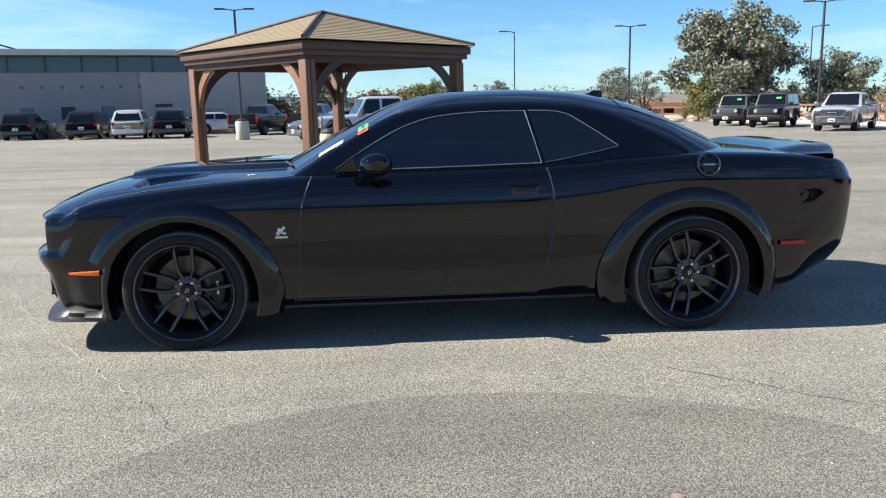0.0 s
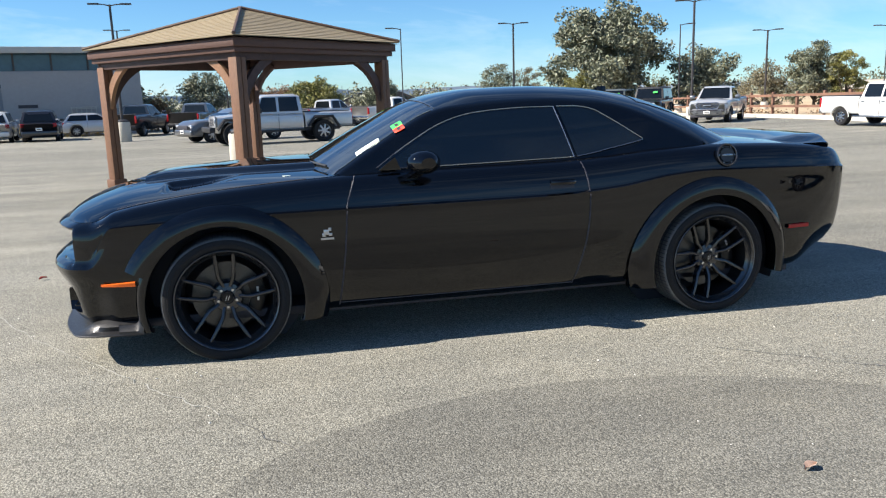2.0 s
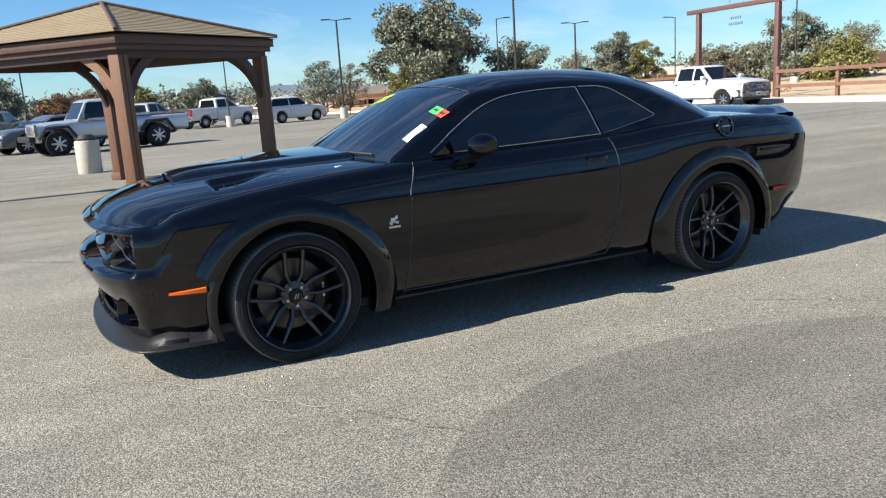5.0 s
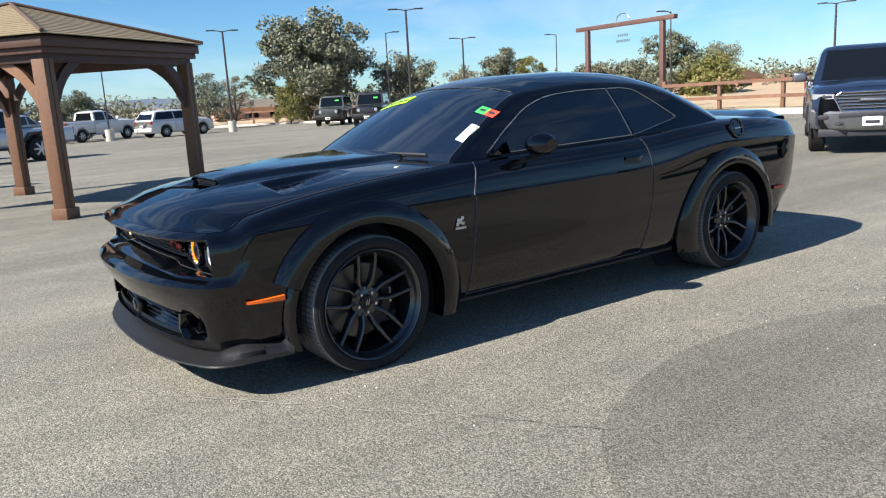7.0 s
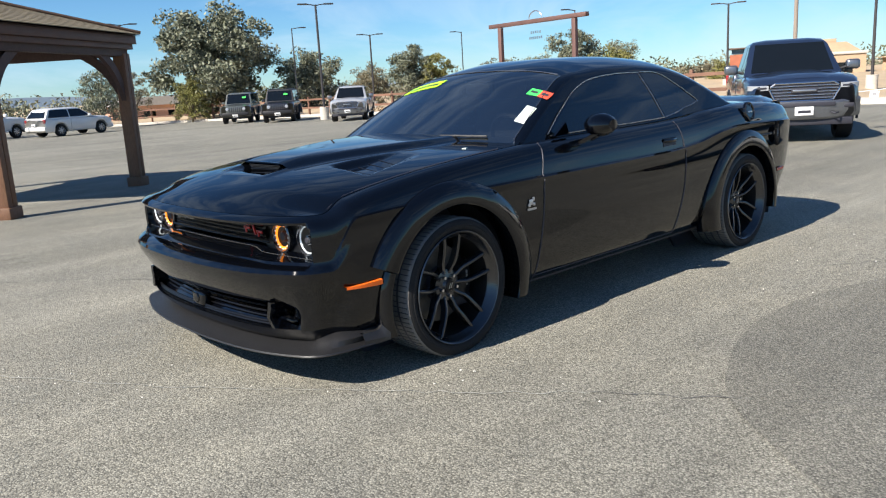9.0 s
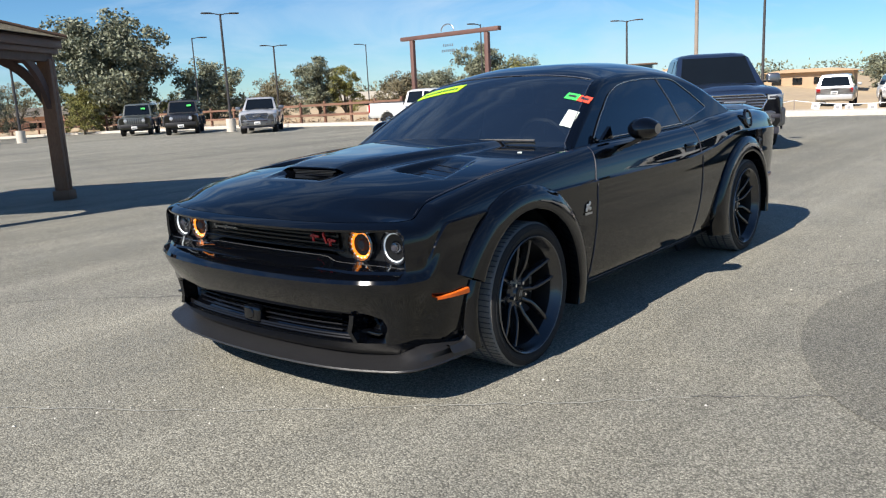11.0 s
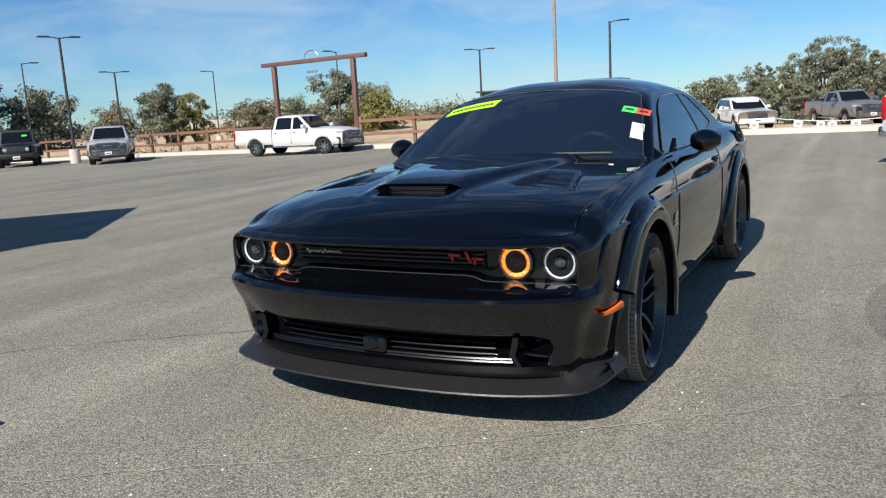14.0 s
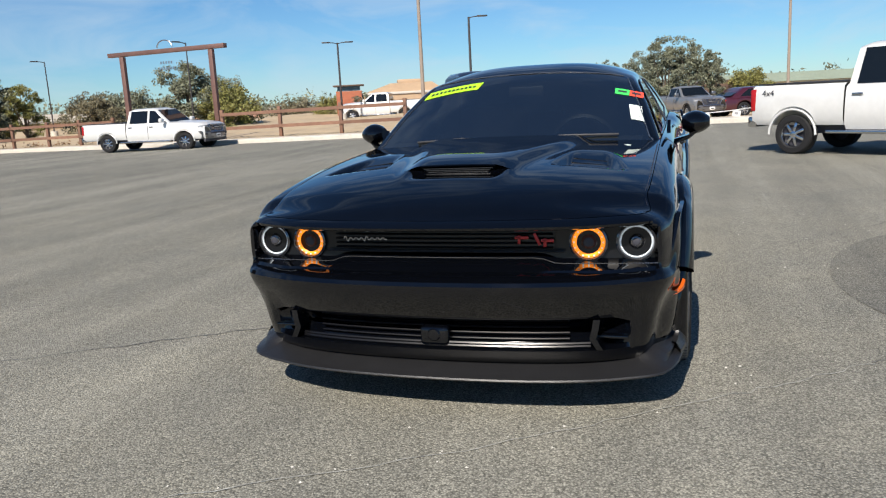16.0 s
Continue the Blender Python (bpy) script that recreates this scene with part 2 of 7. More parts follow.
M_BRICK = mat("red_brick", (0.36, 0.12, 0.065), 0.85, var=0.2, scale=2)
M_HILL = mat("hazy_hills", (0.30, 0.37, 0.45), 1.0, var=0.12, scale=0.004)
M_TRASH = mat("pale_pebble_concrete", (0.50, 0.46, 0.38), 0.85, var=0.2, scale=18, bump=0.4, bump_scale=70)
M_CREAM = mat("cream_stucco", (0.52, 0.46, 0.36), 0.85, var=0.08, scale=0.5)
M_ROOFGRN = mat("grey_green_roof", (0.22, 0.27, 0.22), 0.7, var=0.1, scale=0.6)
M_PINK = mat("terracotta_wall", (0.55, 0.33, 0.24), 0.9, var=0.12, scale=0.6)

M_TYRE = mat("tyre_rubber", (0.013, 0.013, 0.014), 0.75, var=0.25, scale=8, bump=0.2, bump_scale=90, spec=0.3)
M_CHROME = mat("chrome", (0.62, 0.62, 0.63), 0.12, 1.0)
M_ALLOY = mat("bright_alloy", (0.5, 0.5, 0.51), 0.28, 0.9, var=0.08)
M_BUMPER = mat("dull_chrome_bumper", (0.24, 0.25, 0.27), 0.3, 0.85, var=0.1, scale=3)
M_DKTRIM = mat("black_plastic", (0.018, 0.018, 0.02), 0.55, var=0.2, scale=20, bump=0.1, bump_scale=200)
M_TINT = mat("tinted_glass", (0.006, 0.008, 0.010), 0.03, 0.0, var=0.1, scale=1)
M_LIGHTGLASS = mat("lamp_glass", (0.45, 0.47, 0.5), 0.1, 0.3, var=0.1)
M_REDLAMP = mat("red_lamp", (0.35, 0.01, 0.012), 0.2, var=0.1)
M_PLATE = mat("white_plate", (0.75, 0.75, 0.73), 0.45, var=0.06, scale=20)
M_INK = mat("dark_ink", (0.03, 0.03, 0.04), 0.6, var=0.05)


def paint(name, color, metal=0.0, rough=0.28):
    return mat(name, color, rough, metal, var=0.05, scale=1.2, coat=0.8)


M_TAG = mat("green_windshield_tag", (0.05, 0.6, 0.10), 0.6, var=0.05)
P_WHITE = paint("white_paint", (0.62, 0.62, 0.605))
P_SILVER = paint("silver_paint", (0.50, 0.51, 0.52), 0.35)
P_GREY = paint("grey_paint", (0.10, 0.105, 0.115), 0.3)
P_NAVY = paint("dark_blue_grey_paint", (0.016, 0.026, 0.055), 0.2)
P_BLACK = paint("black_suv_paint", (0.018, 0.018, 0.022))
P_MAROON = paint("maroon_paint", (0.055, 0.010, 0.018))
P_PEWTER = paint("pewter_paint", (0.20, 0.205, 0.215), 0.3)
P_OLIVE = paint("grey_green_paint", (0.085, 0.095, 0.088))


# ---- mesh helpers ----
def part(name, bm, material, parent=None, label="", smooth=35, loc=None, up=False):
    """Links a bmesh as one mesh object under a thing or a part."""
    me = bpy.data.meshes.new(name)
    bmesh.ops.recalc_face_normals(bm, faces=bm.faces)
    if up:
        bm.normal_update()
        if sum(f.normal.z * f.calc_area() for f in bm.faces) < 0:
            bmesh.ops.reverse_faces(bm, faces=bm.faces)
    bm.to_mesh(me)
    bm.free()
    return part_me(name, me, material, parent, label, smooth, loc)


def part_me(name, me, material, parent=None, label="", smooth=35, loc=None):
    me.materials.append(material)
    if smooth:
        me.shade_smooth()
        me.set_sharp_from_angle(angle=radians(smooth))
    ob = new(name, me)
    if loc is not None:
        ob.matrix_basis = loc if isinstance(loc, Matrix) else Matrix.Translation(loc)
    if parent:
        ob.parent = parent
    if label:
        ob["label"] = label
    return ob


def thing(name, label, category, m=None, group="", kind=""):
    ob = new(name)
    ob.empty_display_size = 0.2
    tagged(ob, label, category, group, kind)
    if m is not None:
        ob.matrix_basis = m
    return ob


def box(size, at=(0, 0, 0), bevel=0.0, seg=2, rot=None):
    bm = bmesh.new()
    m = Matrix.Translation(at) @ (rot or Matrix()) @ Matrix.Diagonal((*size, 1))
    bmesh.ops.create_cube(bm, size=1, matrix=m)
    if bevel:
        bmesh.ops.bevel(bm, geom=bm.edges[:], offset=bevel, segments=seg, affect="EDGES", profile=0.5)
    return bm


def tube(a, b, r1, r2=None, n=12, caps=True):
    bm = bmesh.new()
    a, b = Vector(a), Vector(b)
    q = (b - a).to_track_quat("Z", "Y").to_matrix().to_4x4()
    bmesh.ops.create_cone(bm, cap_ends=caps, segments=n, radius1=r1, radius2=r1 if r2 is None else r2, depth=(b - a).length,
                          matrix=Matrix.Translation((a + b) / 2) @ q)
    return bm


def grid(rows, close_u=False, close_v=False):
    """A quad sheet through rows of points."""
    bm = bmesh.new()
    vs = [[bm.verts.new(p) for p in r] for r in rows]
    nu, nv = len(vs), len(vs[0])
    for i in range(nu if close_u else nu - 1):
        for j in range(nv if close_v else nv - 1):
            f = [vs[i][j], vs[(i + 1) % nu][j], vs[(i + 1) % nu][(j + 1) % nv], vs[i][(j + 1) % nv]]
            if len({v.co.to_tuple(5) for v in f}) > 2:
                try:
                    bm.faces.new(f)
                except ValueError:
                    pass
    bmesh.ops.remove_doubles(bm, verts=bm.verts, dist=1e-5)
    return bm


def loft(sections, caps=True):
    bm = grid(sections)
    if caps:
        bm.verts.ensure_lookup_table()
        bmesh.ops.holes_fill(bm, edges=[e for e in bm.edges if e.is_boundary], sides=0)
    return bm


def revolve(profile, n=48, axis="Y"):
    """Turns a list of (radius, offset) round an axis."""
    rows = []
    for i in range(n):
        a = 2 * math.pi * i / n
        c, s = math.cos(a), math.sin(a)
        if axis == "Y":
            rows.append([(r * c, o, r * s) for r, o in profile])
        elif axis == "X":
            rows.append([(o, r * c, r * s) for r, o in profile])
        else:
            rows.append([(r * c, r * s, o) for r, o in profile])
    return grid(rows, close_u=True)


def prism(poly, y0, y1, bevel=0.0):
    """A polygon in x, z pushed through from y0 to y1."""
    bm = bmesh.new()
    a = [bm.verts.new((x, y0, z)) for x, z in poly]
    b = [bm.verts.new((x, y1, z)) for x, z in poly]
    bm.faces.new(a)
    bm.faces.new(list(reversed(b)))
    n = len(poly)
    for i in range(n):
        bm.faces.new((a[i], b[i], b[(i + 1) % n], a[(i + 1) % n]))
    if bevel:
        bmesh.ops.bevel(bm, geom=bm.edges[:], offset=bevel, segments=2, affect="EDGES", profile=0.5)
    return bm


def join(*bms):
    """Joins bmeshes that form one piece."""
    out = bms[0]
    for b in bms[1:]:
        me = bpy.data.meshes.new("tmp")
        b.to_mesh(me)
        out.from_mesh(me)
        bpy.data.meshes.remove(me)
        b.free()
    return out


def sweep(points, r, n=6):
    """A round bar along a line of points."""
    pts = [Vector(p) for p in points]
    rows = []
    for i, p in enumerate(pts):
        d = (pts[min(i + 1, len(pts) - 1)] - pts[max(i - 1, 0)]).normalized()
        q = d.to_track_quat("Z", "Y")
        rr = r[i] if isinstance(r, (list, tuple)) else r
        rows.append([p + q @ Vector((rr * math.cos(2 * math.pi * k / n), rr * math.sin(2 * math.pi * k / n), 0)) for k in range(n)])
    bm = grid(rows, close_v=True)
    bmesh.ops.holes_fill(bm, edges=[e for e in bm.edges if e.is_boundary], sides=0)
    return bm


def smoothstep(a, b, x):
    t = min(1.0, max(0.0, (x - a) / (b - a)))
    return t * t * (3 - 2 * t)


def curve1(xs, ys):
    """A smooth monotone curve through points."""
    xs, ys = np.array(xs, float), np.array(ys, float)
    h = np.diff(xs)
    d = np.diff(ys) / h
    m = np.zeros(len(xs))
    for i in range(1, len(xs) - 1):
        if d[i - 1] * d[i] > 0:
            w1, w2 = 2 * h[i] + h[i - 1], h[i] + 2 * h[i - 1]
            m[i] = (w1 + w2) / (w1 / d[i - 1] + w2 / d[i])
    m[0], m[-1] = d[0], d[-1]

    def f(x):
        x = min(max(x, xs[0]), xs[-1])
        i = min(int(np.searchsorted(xs, x, "right")) - 1, len(h) - 1)
        i = max(i, 0)
        t = (x - xs[i]) / h[i]
        return float((1 + 2 * t) * (1 - t) ** 2 * ys[i] + t * (1 - t) ** 2 * h[i] * m[i] + t * t * (3 - 2 * t) * ys[i + 1] + t * t * (t - 1) * h[i] * m[i + 1])
    return f


def softplus(v, k):
    return k * math.log1p(math.exp(min(v / k, 50)))


def ground_z(x, y):
    """The lot lies flat round the black car and falls gently away behind it."""
    z = -0.014 * softplus(y - 5, 1.5)
    return z - 0.03 * softplus(x - 21, 1.5) / (1 + math.exp((y - 8) / 2))


# ---- ground ----
def axis_steps():
    s = [0.0]
    while s[-1] < 900:
        s.append(s[-1] + max(0.8, 0.09 * s[-1]))
    return [-v for v in reversed(s[1:])] + s


gx, gy = axis_steps(), axis_steps()
tagged(part("ground", grid([[(x, y, ground_z(x, min(y, 90)) if x < 70 else ground_z(70, min(y, 90))) for y in gy] for x in gx]), M_ASPHALT, smooth=60, up=True),
       "worn pale grey asphalt parking lot with cracks", "asphalt", kind="structure")


def on_ground(x, y, rz=0.0, dz=0.0):
    return pose(x, y, ground_z(x, y) + dz, 0, 0, rz)


def strip(name, pts, width, material, label, z=0.004, wob=0.02, n=14):
    """A thin uneven line lying on the lot."""
    rng = random.Random(len(pts) * 7 + int(abs(pts[0][0]) * 100))
    fine = []
    for (ax, ay), (bx, by) in zip(pts, pts[1:]):
        for i in range(n):
            t = i / n
            fine.append((ax + (bx - ax) * t, ay + (by - ay) * t))
    fine.append(pts[-1])
    rows = []
    for i, (x, y) in enumerate(fine):
        x2, y2 = fine[min(i + 1, len(fine) - 1)]
        x1, y1 = fine[max(i - 1, 0)]
        d = Vector((x2 - x1, y2 - y1)).normalized()
        o = rng.uniform(-wob, wob)
        w = width * rng.uniform(0.35, 1.0) / 2
        px, py = x - d.y * o, y + d.x * o
        rows.append([(px - d.y * w, py + d.x * w, ground_z(px, py) + z), (px + d.y * w, py - d.x * w, ground_z(px, py) + z)])
    return tagged(part(name, grid(rows), material), label, "crack", kind="structure")


# ---- kerb, field, fence ----
KERB = [(6.0, 69.0), (15.4, 66.4), (20.0, 64.2), (23.4, 58.5), (25.3, 50), (25.8, 38), (24.3, 28), (22.3, 20), (21.5, 14), (21.2, 9), (20.9, 3), (21.2, -3), (23.0, -12), (27, -24)]


def along(points, step):
    out = []
    for (ax, ay), (bx, by) in zip(points, points[1:]):
        n = max(1, round(math.hypot(bx - ax, by - ay) / step))
        out += [(ax + (bx - ax) * i / n, ay + (by - ay) * i / n) for i in range(n)]
    return out + [points[-1]]


def offset(points, d):
    out = []
    for i, (x, y) in enumerate(points):
        x2, y2 = points[min(i + 1, len(points) - 1)]
        x1, y1 = points[max(i - 1, 0)]
        v = Vector((x2 - x1, y2 - y1)).normalized()
        out.append((x - v.y * d, y + v.x * d))
    return out


kp = along(KERB, 1.5)
ko = offset(kp, 0.9)
rows = []
for (x, y), (u, v) in zip(kp, ko):
    z = ground_z(x, y)
    rows.append([(x, y, z - 0.1), (x, y, z + 0.13), (x + 0.02, y, z + 0.15), (u, v, z + 0.16), (u, v, z - 0.1)])
tagged(part("kerb", grid(rows), M_CONCRETE, smooth=20), "pale concrete kerb along the edge of the lot", "kerb", kind="structure")
rows = []
for (x, y), (u, v) in zip(ko, offset(kp, 1.0)):
    z = ground_z(x, y) + 0.15
    w = smoothstep(44, 62, y)
    nx, ny = 1 - 0.75 * w, 0.12 + 0.88 * w
    far = [(x + d * nx, y + d * ny, z + 0.014 * min(d, 30) + 0.12 * math.sin(d * 0.9 + y * 0.3) * min(1, d / 6)) for d in (0, 1, 2, 4, 7, 12, 20, 35, 80, 300)]
    wy = 1 - smoothstep(7, 13, y)
    far = [(a, b, e + (ground_z(a, b) + 0.02 - e) * wy * min(1, (a - x) / 3)) for a, b, e in far]
    rows.append(far)
tagged(part("field", grid(rows), M_DIRT, smooth=60), "dry tan dirt field behind the fence", "field", kind="structure")

fence_line = along([(10.0, 69.3), (16.0, 67.4), (20.9, 65.0), (24.5, 59.0), (26.5, 50), (26.9, 38), (25.4, 28), (24.4, 23.4)], 2.5)
fence_line2 = along([(23.1, 17.0), (22.8, 9.0)], 2.5)
for line, closed in ((fence_line, 0), (fence_line2, 0)):
    f = thing("fence", "brown timber rail fence with two rails", "fence")
    post_me = None
    for i, (x, y) in enumerate(line):
        z = ground_z(x - 1, y) + 0.15
        if post_me is None:
            o = part("post", box((0.13, 0.13, 1.25), (0, 0, 0.55), 0.012), M_FENCE, f, loc=(x, y, z))
            post_me = o.data
        else:
            o = new("post", post_me)
            o.location = (x, y, z)
            o.parent = f
        if i:
            px, py = line[i - 1]
            pz = ground_z(px - 1, py) + 0.15
            for h in (0.42, 0.98):
                a, b = Vector((px - 0.09, py, pz + h)), Vector((x - 0.09, y, z + h))
                d = b - a
                rot = d.to_track_quat("X", "Z").to_matrix().to_4x4()
                part("rail", box((d.length + 0.08, 0.045, 0.125), (a + b) / 2, rot=rot), M_FENCE, f)


# ---- rope with white pennants along the kerb ----
def pennant_rope(points, h):
    g = thing("pennant_rope", "sagging white rope hung with small square white pennants", "rope")
    stakes = [(x, y, ground_z(x, y) + 0.12) for x, y in points]
    for x, y, z in stakes:
        part("stake", tube((x, y, z), (x, y, z + h + 0.05), 0.02, n=8), M_POLE_LT, g)
    n = 0
    for (ax, ay, az), (bx, by, bz) in zip(stakes, stakes[1:]):
        pts = []
        for k in range(13):
            t = k / 12
            sag = 0.14 * 4 * t * (1 - t)
            pts.append((ax + (bx - ax) * t, ay + (by - ay) * t, az + (bz - az) * t + h - sag))
        part("rope", sweep(pts, 0.014, 6), P_WHITE, g)
        for k in (2, 4, 5, 7, 10):
            x, y, z = pts[k]
            rot = Matrix.Rotation(radians(25 * math.sin(7.0 * n)), 4, "Z") @ Matrix.Rotation(radians(14 * math.cos(5.0 * n)), 4, "X")
            f = part("pennant", box((0.012, 0.26, 0.20), (x, y, z - 0.11), rot=rot), P_WHITE, g)
            part("print", box((0.016, 0.11, 0.08), (x, y, z - 0.11), rot=rot), M_WALL, f)
            n += 1


pennant_rope([(22.2, 8.2), (21.8, 4.4), (21.7, 0.6), (22.2, -3.2)], 0.34)


# ---- gateway sign ----
def gateway(r, l, z):
    g = thing("gateway", "tall brown steel gateway with a hanging sign", "gateway")
    r, l = Vector(r), Vector(l)
    d = (l - r).normalized()
    rot = d.to_3d().to_track_quat("X", "Z").to_matrix().to_4x4()
    for p in (r, l):
        b = box((0.20, 0.20, z + 0.2), (p.x, p.y, z / 2 - 0.1), 0.02, rot=Matrix())
        part("post", b, M_STEEL_BR, g)
    c = (r + l) / 2
    part("beam", box(((l - r).length + 1.5, 0.22, 0.18), (c.x, c.y, z + 0.10), 0.015, rot=rot), M_STEEL_BR, g)
    ring = [(c.x + 0.42 * math.cos(a) * d.x, c.y + 0.42 * math.cos(a) * d.y, z + 0.24 + 0.3 * math.sin(a)) for a in [math.pi * i / 14 for i in range(15)]]
    part("emblem", sweep(ring, 0.025), M_ALLOY, g, "thin metal arch emblem on the beam")
    for k, (w, h) in enumerate(((0.72, -0.38), (0.9, -0.62))):
        n = 5 + k * 2
        for i in range(n):
            s = (i - (n - 1) / 2) * w / n
            q = c + d * s
            part("sign_bar", box((0.07, 0.02, 0.11), (q.x, q.y, z + h), rot=rot), M_ALLOY, g)
    return g


gateway((23.65, 17.55), (24.3, 22.4), 3.62)


# ---- gazebo ----
def gazebo():
    N = Vector((-1.48, 6.98))
    dl = Vector((math.cos(radians(130)), math.sin(radians(130))))
    dr = Vector((math.cos(radians(40)), math.sin(radians(40))))
    WL, WR, H = 3.58, 3.22, 2.02
    g = thing("gazebo", "dark-stained timber gazebo with a tan hipped roof on four posts", "gazebo")
    corners = [N, N + dl * WL, N + dl * WL + dr * WR, N + dr * WR]
    rot = Matrix.Rotation(radians(40), 4, "Z")
    for c in corners:
        z = ground_z(*c)
        p = part("post", join(box((0.085, 0.19, H - z), (c.x - 0.048 * dr.x, c.y - 0.048 * dr.y, (H + z) / 2), 0.008, rot=rot),
                              box((0.085, 0.19, H - z), (c.x + 0.048 * dr.x, c.y + 0.048 * dr.y, (H + z) / 2), 0.008, rot=rot)), M_WOOD, g)
        part("post_foot", box((0.25, 0.25, 0.15), (c.x, c.y, z + 0.07), 0.01, rot=rot), M_WOOD, p)
    centre = (corners[0] + corners[2]) / 2
    over, zb = 0.22, 2.02
    for i in range(4):
        a, b = corners[i], corners[(i + 1) % 4]
        d = (b - a).normalized()
        nrm = Vector((-d.y, d.x))
        rz = Matrix.Rotation(math.atan2(d.y, d.x), 4, "Z")
        m = (a + b) / 2
        L = (b - a).length
        part("header_beam", box((L + 0.16, 0.09, 0.20), (m.x + nrm.x * 0.03, m.y + nrm.y * 0.03, zb + 0.06), 0.008, rot=rz), M_WOOD_SHADE, g)
        # two boards, the upper one standing proud under the eaves
        for out, h0, tall, mt in ((0.125, 0.105, 0.08, M_FASCIA), (0.170, 0.205, 0.12, M_FASCIA)):
            q = m + nrm * out
            part("fascia", box((L + 2 * out + 0.03, 0.04, tall), (q.x, q.y, zb + h0), 0.006, rot=rz), mt, g)
        # curved knee braces at both ends; three sides get the shade-darkened timber
        for s, e in ((a, d), (b, -d)):
            pts_o, pts_i = [], []
            for k in range(9):
                t = k / 8
                u, w = 0.09 + 0.66 * t, zb - 0.72 + 0.72 * t
                bow = -0.11 * math.sin(math.pi * t)
                pts_o.append((u + bow * 0.7, w - bow * 0.7))
                pts_i.append((u + bow * 0.7 - 0.10, w - bow * 0.7 + 0.09))
            rows = []
            for (u1, w1), (u2, w2) in zip(pts_o, pts_i):
                r = []
                for (uu, ww, off) in ((u1, w1, -0.035), (u1, w1, 0.035), (u2, w2, 0.035), (u2, w2, -0.035)):
                    xy = s + e * uu + nrm * off
                    r.append((xy.x, xy.y, ww))
                rows.append(r)
            part("knee_brace", loft([r + [r[0]] for r in rows]), M_BRACE if i == 0 else M_WOOD_SHADE, g)
    # roof: four slopes of ribbed sheets, each a row of pans
    apex = Vector((centre.x, centre.y, 2.95))
    e = [c + (c - centre).normalized() * over * 1.55 for c in corners]
    for i in range(4):
        a, b = e[i], e[(i + 1) % 4]
        a3, b3 = Vector((a.x, a.y, zb + 0.29)), Vector((b.x, b.y, zb + 0.29))
        n = 18
        up = (apex - (a3 + b3) / 2)
        nr = (b3 - a3).cross(up).normalized()
        if nr.z < 0:
            nr = -nr
        slope = part("roof_slope", grid([[a3, b3], [a3.lerp(apex, 0.999), b3.lerp(apex, 0.999)]]), M_ROOFTRIM, g, smooth=0)
        for k in range(n):
            t0, t1 = k / n, (k + 1) / n
            p = [a3.lerp(apex, t0), b3.lerp(apex, t0), b3.lerp(apex, min(t1 + 0.004, 1)), a3.lerp(apex, min(t1 + 0.004, 1))]
            hi, lo = nr * 0.014, nr * 0.006
            v = [p[0] + hi, p[1] + hi, p[2] + lo, p[3] + lo]
            part("roof_course", grid([[p[0] + nr * 0.001, p[1] + nr * 0.001], [v[0], v[1]], [v[3], v[2]]]), M_SHINGLE, slope, smooth=0)
    for c in e:
        a3 = Vector((c.x, c.y, zb + 0.30))
        part("hip_cap", sweep([a3 + Vector((0, 0, 0.02)), apex + Vector((0, 0, 0.03))], 0.028), M_ROOFTRIM, g)
    # ceiling colour already holds the shade under the roof
    part("ceiling_panel", grid([[(e[0].x, e[0].y, zb + 0.27), (e[1].x, e[1].y, zb + 0.27)], [(e[3].x, e[3].y, zb + 0.27), (e[2].x, e[2].y, zb + 0.27)]]), M_WOOD_SHADE, g)


gazebo()


def litter_bin(x, y, r=0.28, h=0.78):
    b = thing("litter_bin", "round pale pebble concrete litter bin", "litter bin", on_ground(x, y), "litter bins")
    part("drum", revolve([(0.0, 0), (r * 0.97, 0.0), (r, 0.03), (r, h - 0.05), (r * 0.93, h), (r * 0.80, h), (r * 0.78, h - 0.25), (0, h - 0.26)], 28, "Z"), M_TRASH, b)
    part("lid", revolve([(r * 0.80, h - 0.02), (r * 0.82, h + 0.04), (r * 0.5, h + 0.12), (0.0, h + 0.13)], 24, "Z"), M_DKTRIM, b, "dark domed lid")
    return b


litter_bin(-1.72, 14.6, 0.26, 0.74)
litter_bin(-7.7, 36.0, 0.34, 0.95)


# ---- lamp posts ----
def lamp_post(x, y, top, rz=0.0, arms=2, name="street_lamp", r=0.075, mt=None, base=True):
    z0 = ground_z(x, y)
    mt = mt or M_POLE
    g = thing(name, "slim dark twin-headed parking lot lamp post" if arms == 2 else "slim grey single-armed lamp post", "lamp post", pose(x, y, z0, 0, 0, rz), "lamp posts")
    h = top - z0
    part("post", tube((0, 0, 0), (0, 0, h), r, r * 0.75, 10), mt, g)
    if base:
        part("footing", tube((0, 0, -0.05), (0, 0, 0.7), 0.26, 0.26, 16), M_CONCRETE, g, "round concrete footing")
    for s in ((-1, 1) if arms == 2 else (1,)):
        part("arm", sweep([(0, 0, h - 0.06), (0.25 * s, 0, h + 0.0), (0.5 * s, 0, h + 0.02)], 0.03), mt, g)
        part("lamp_head", box((0.52, 0.24, 0.07), (0.72 * s, 0, h + 0.03), 0.02), mt, g)
    return g


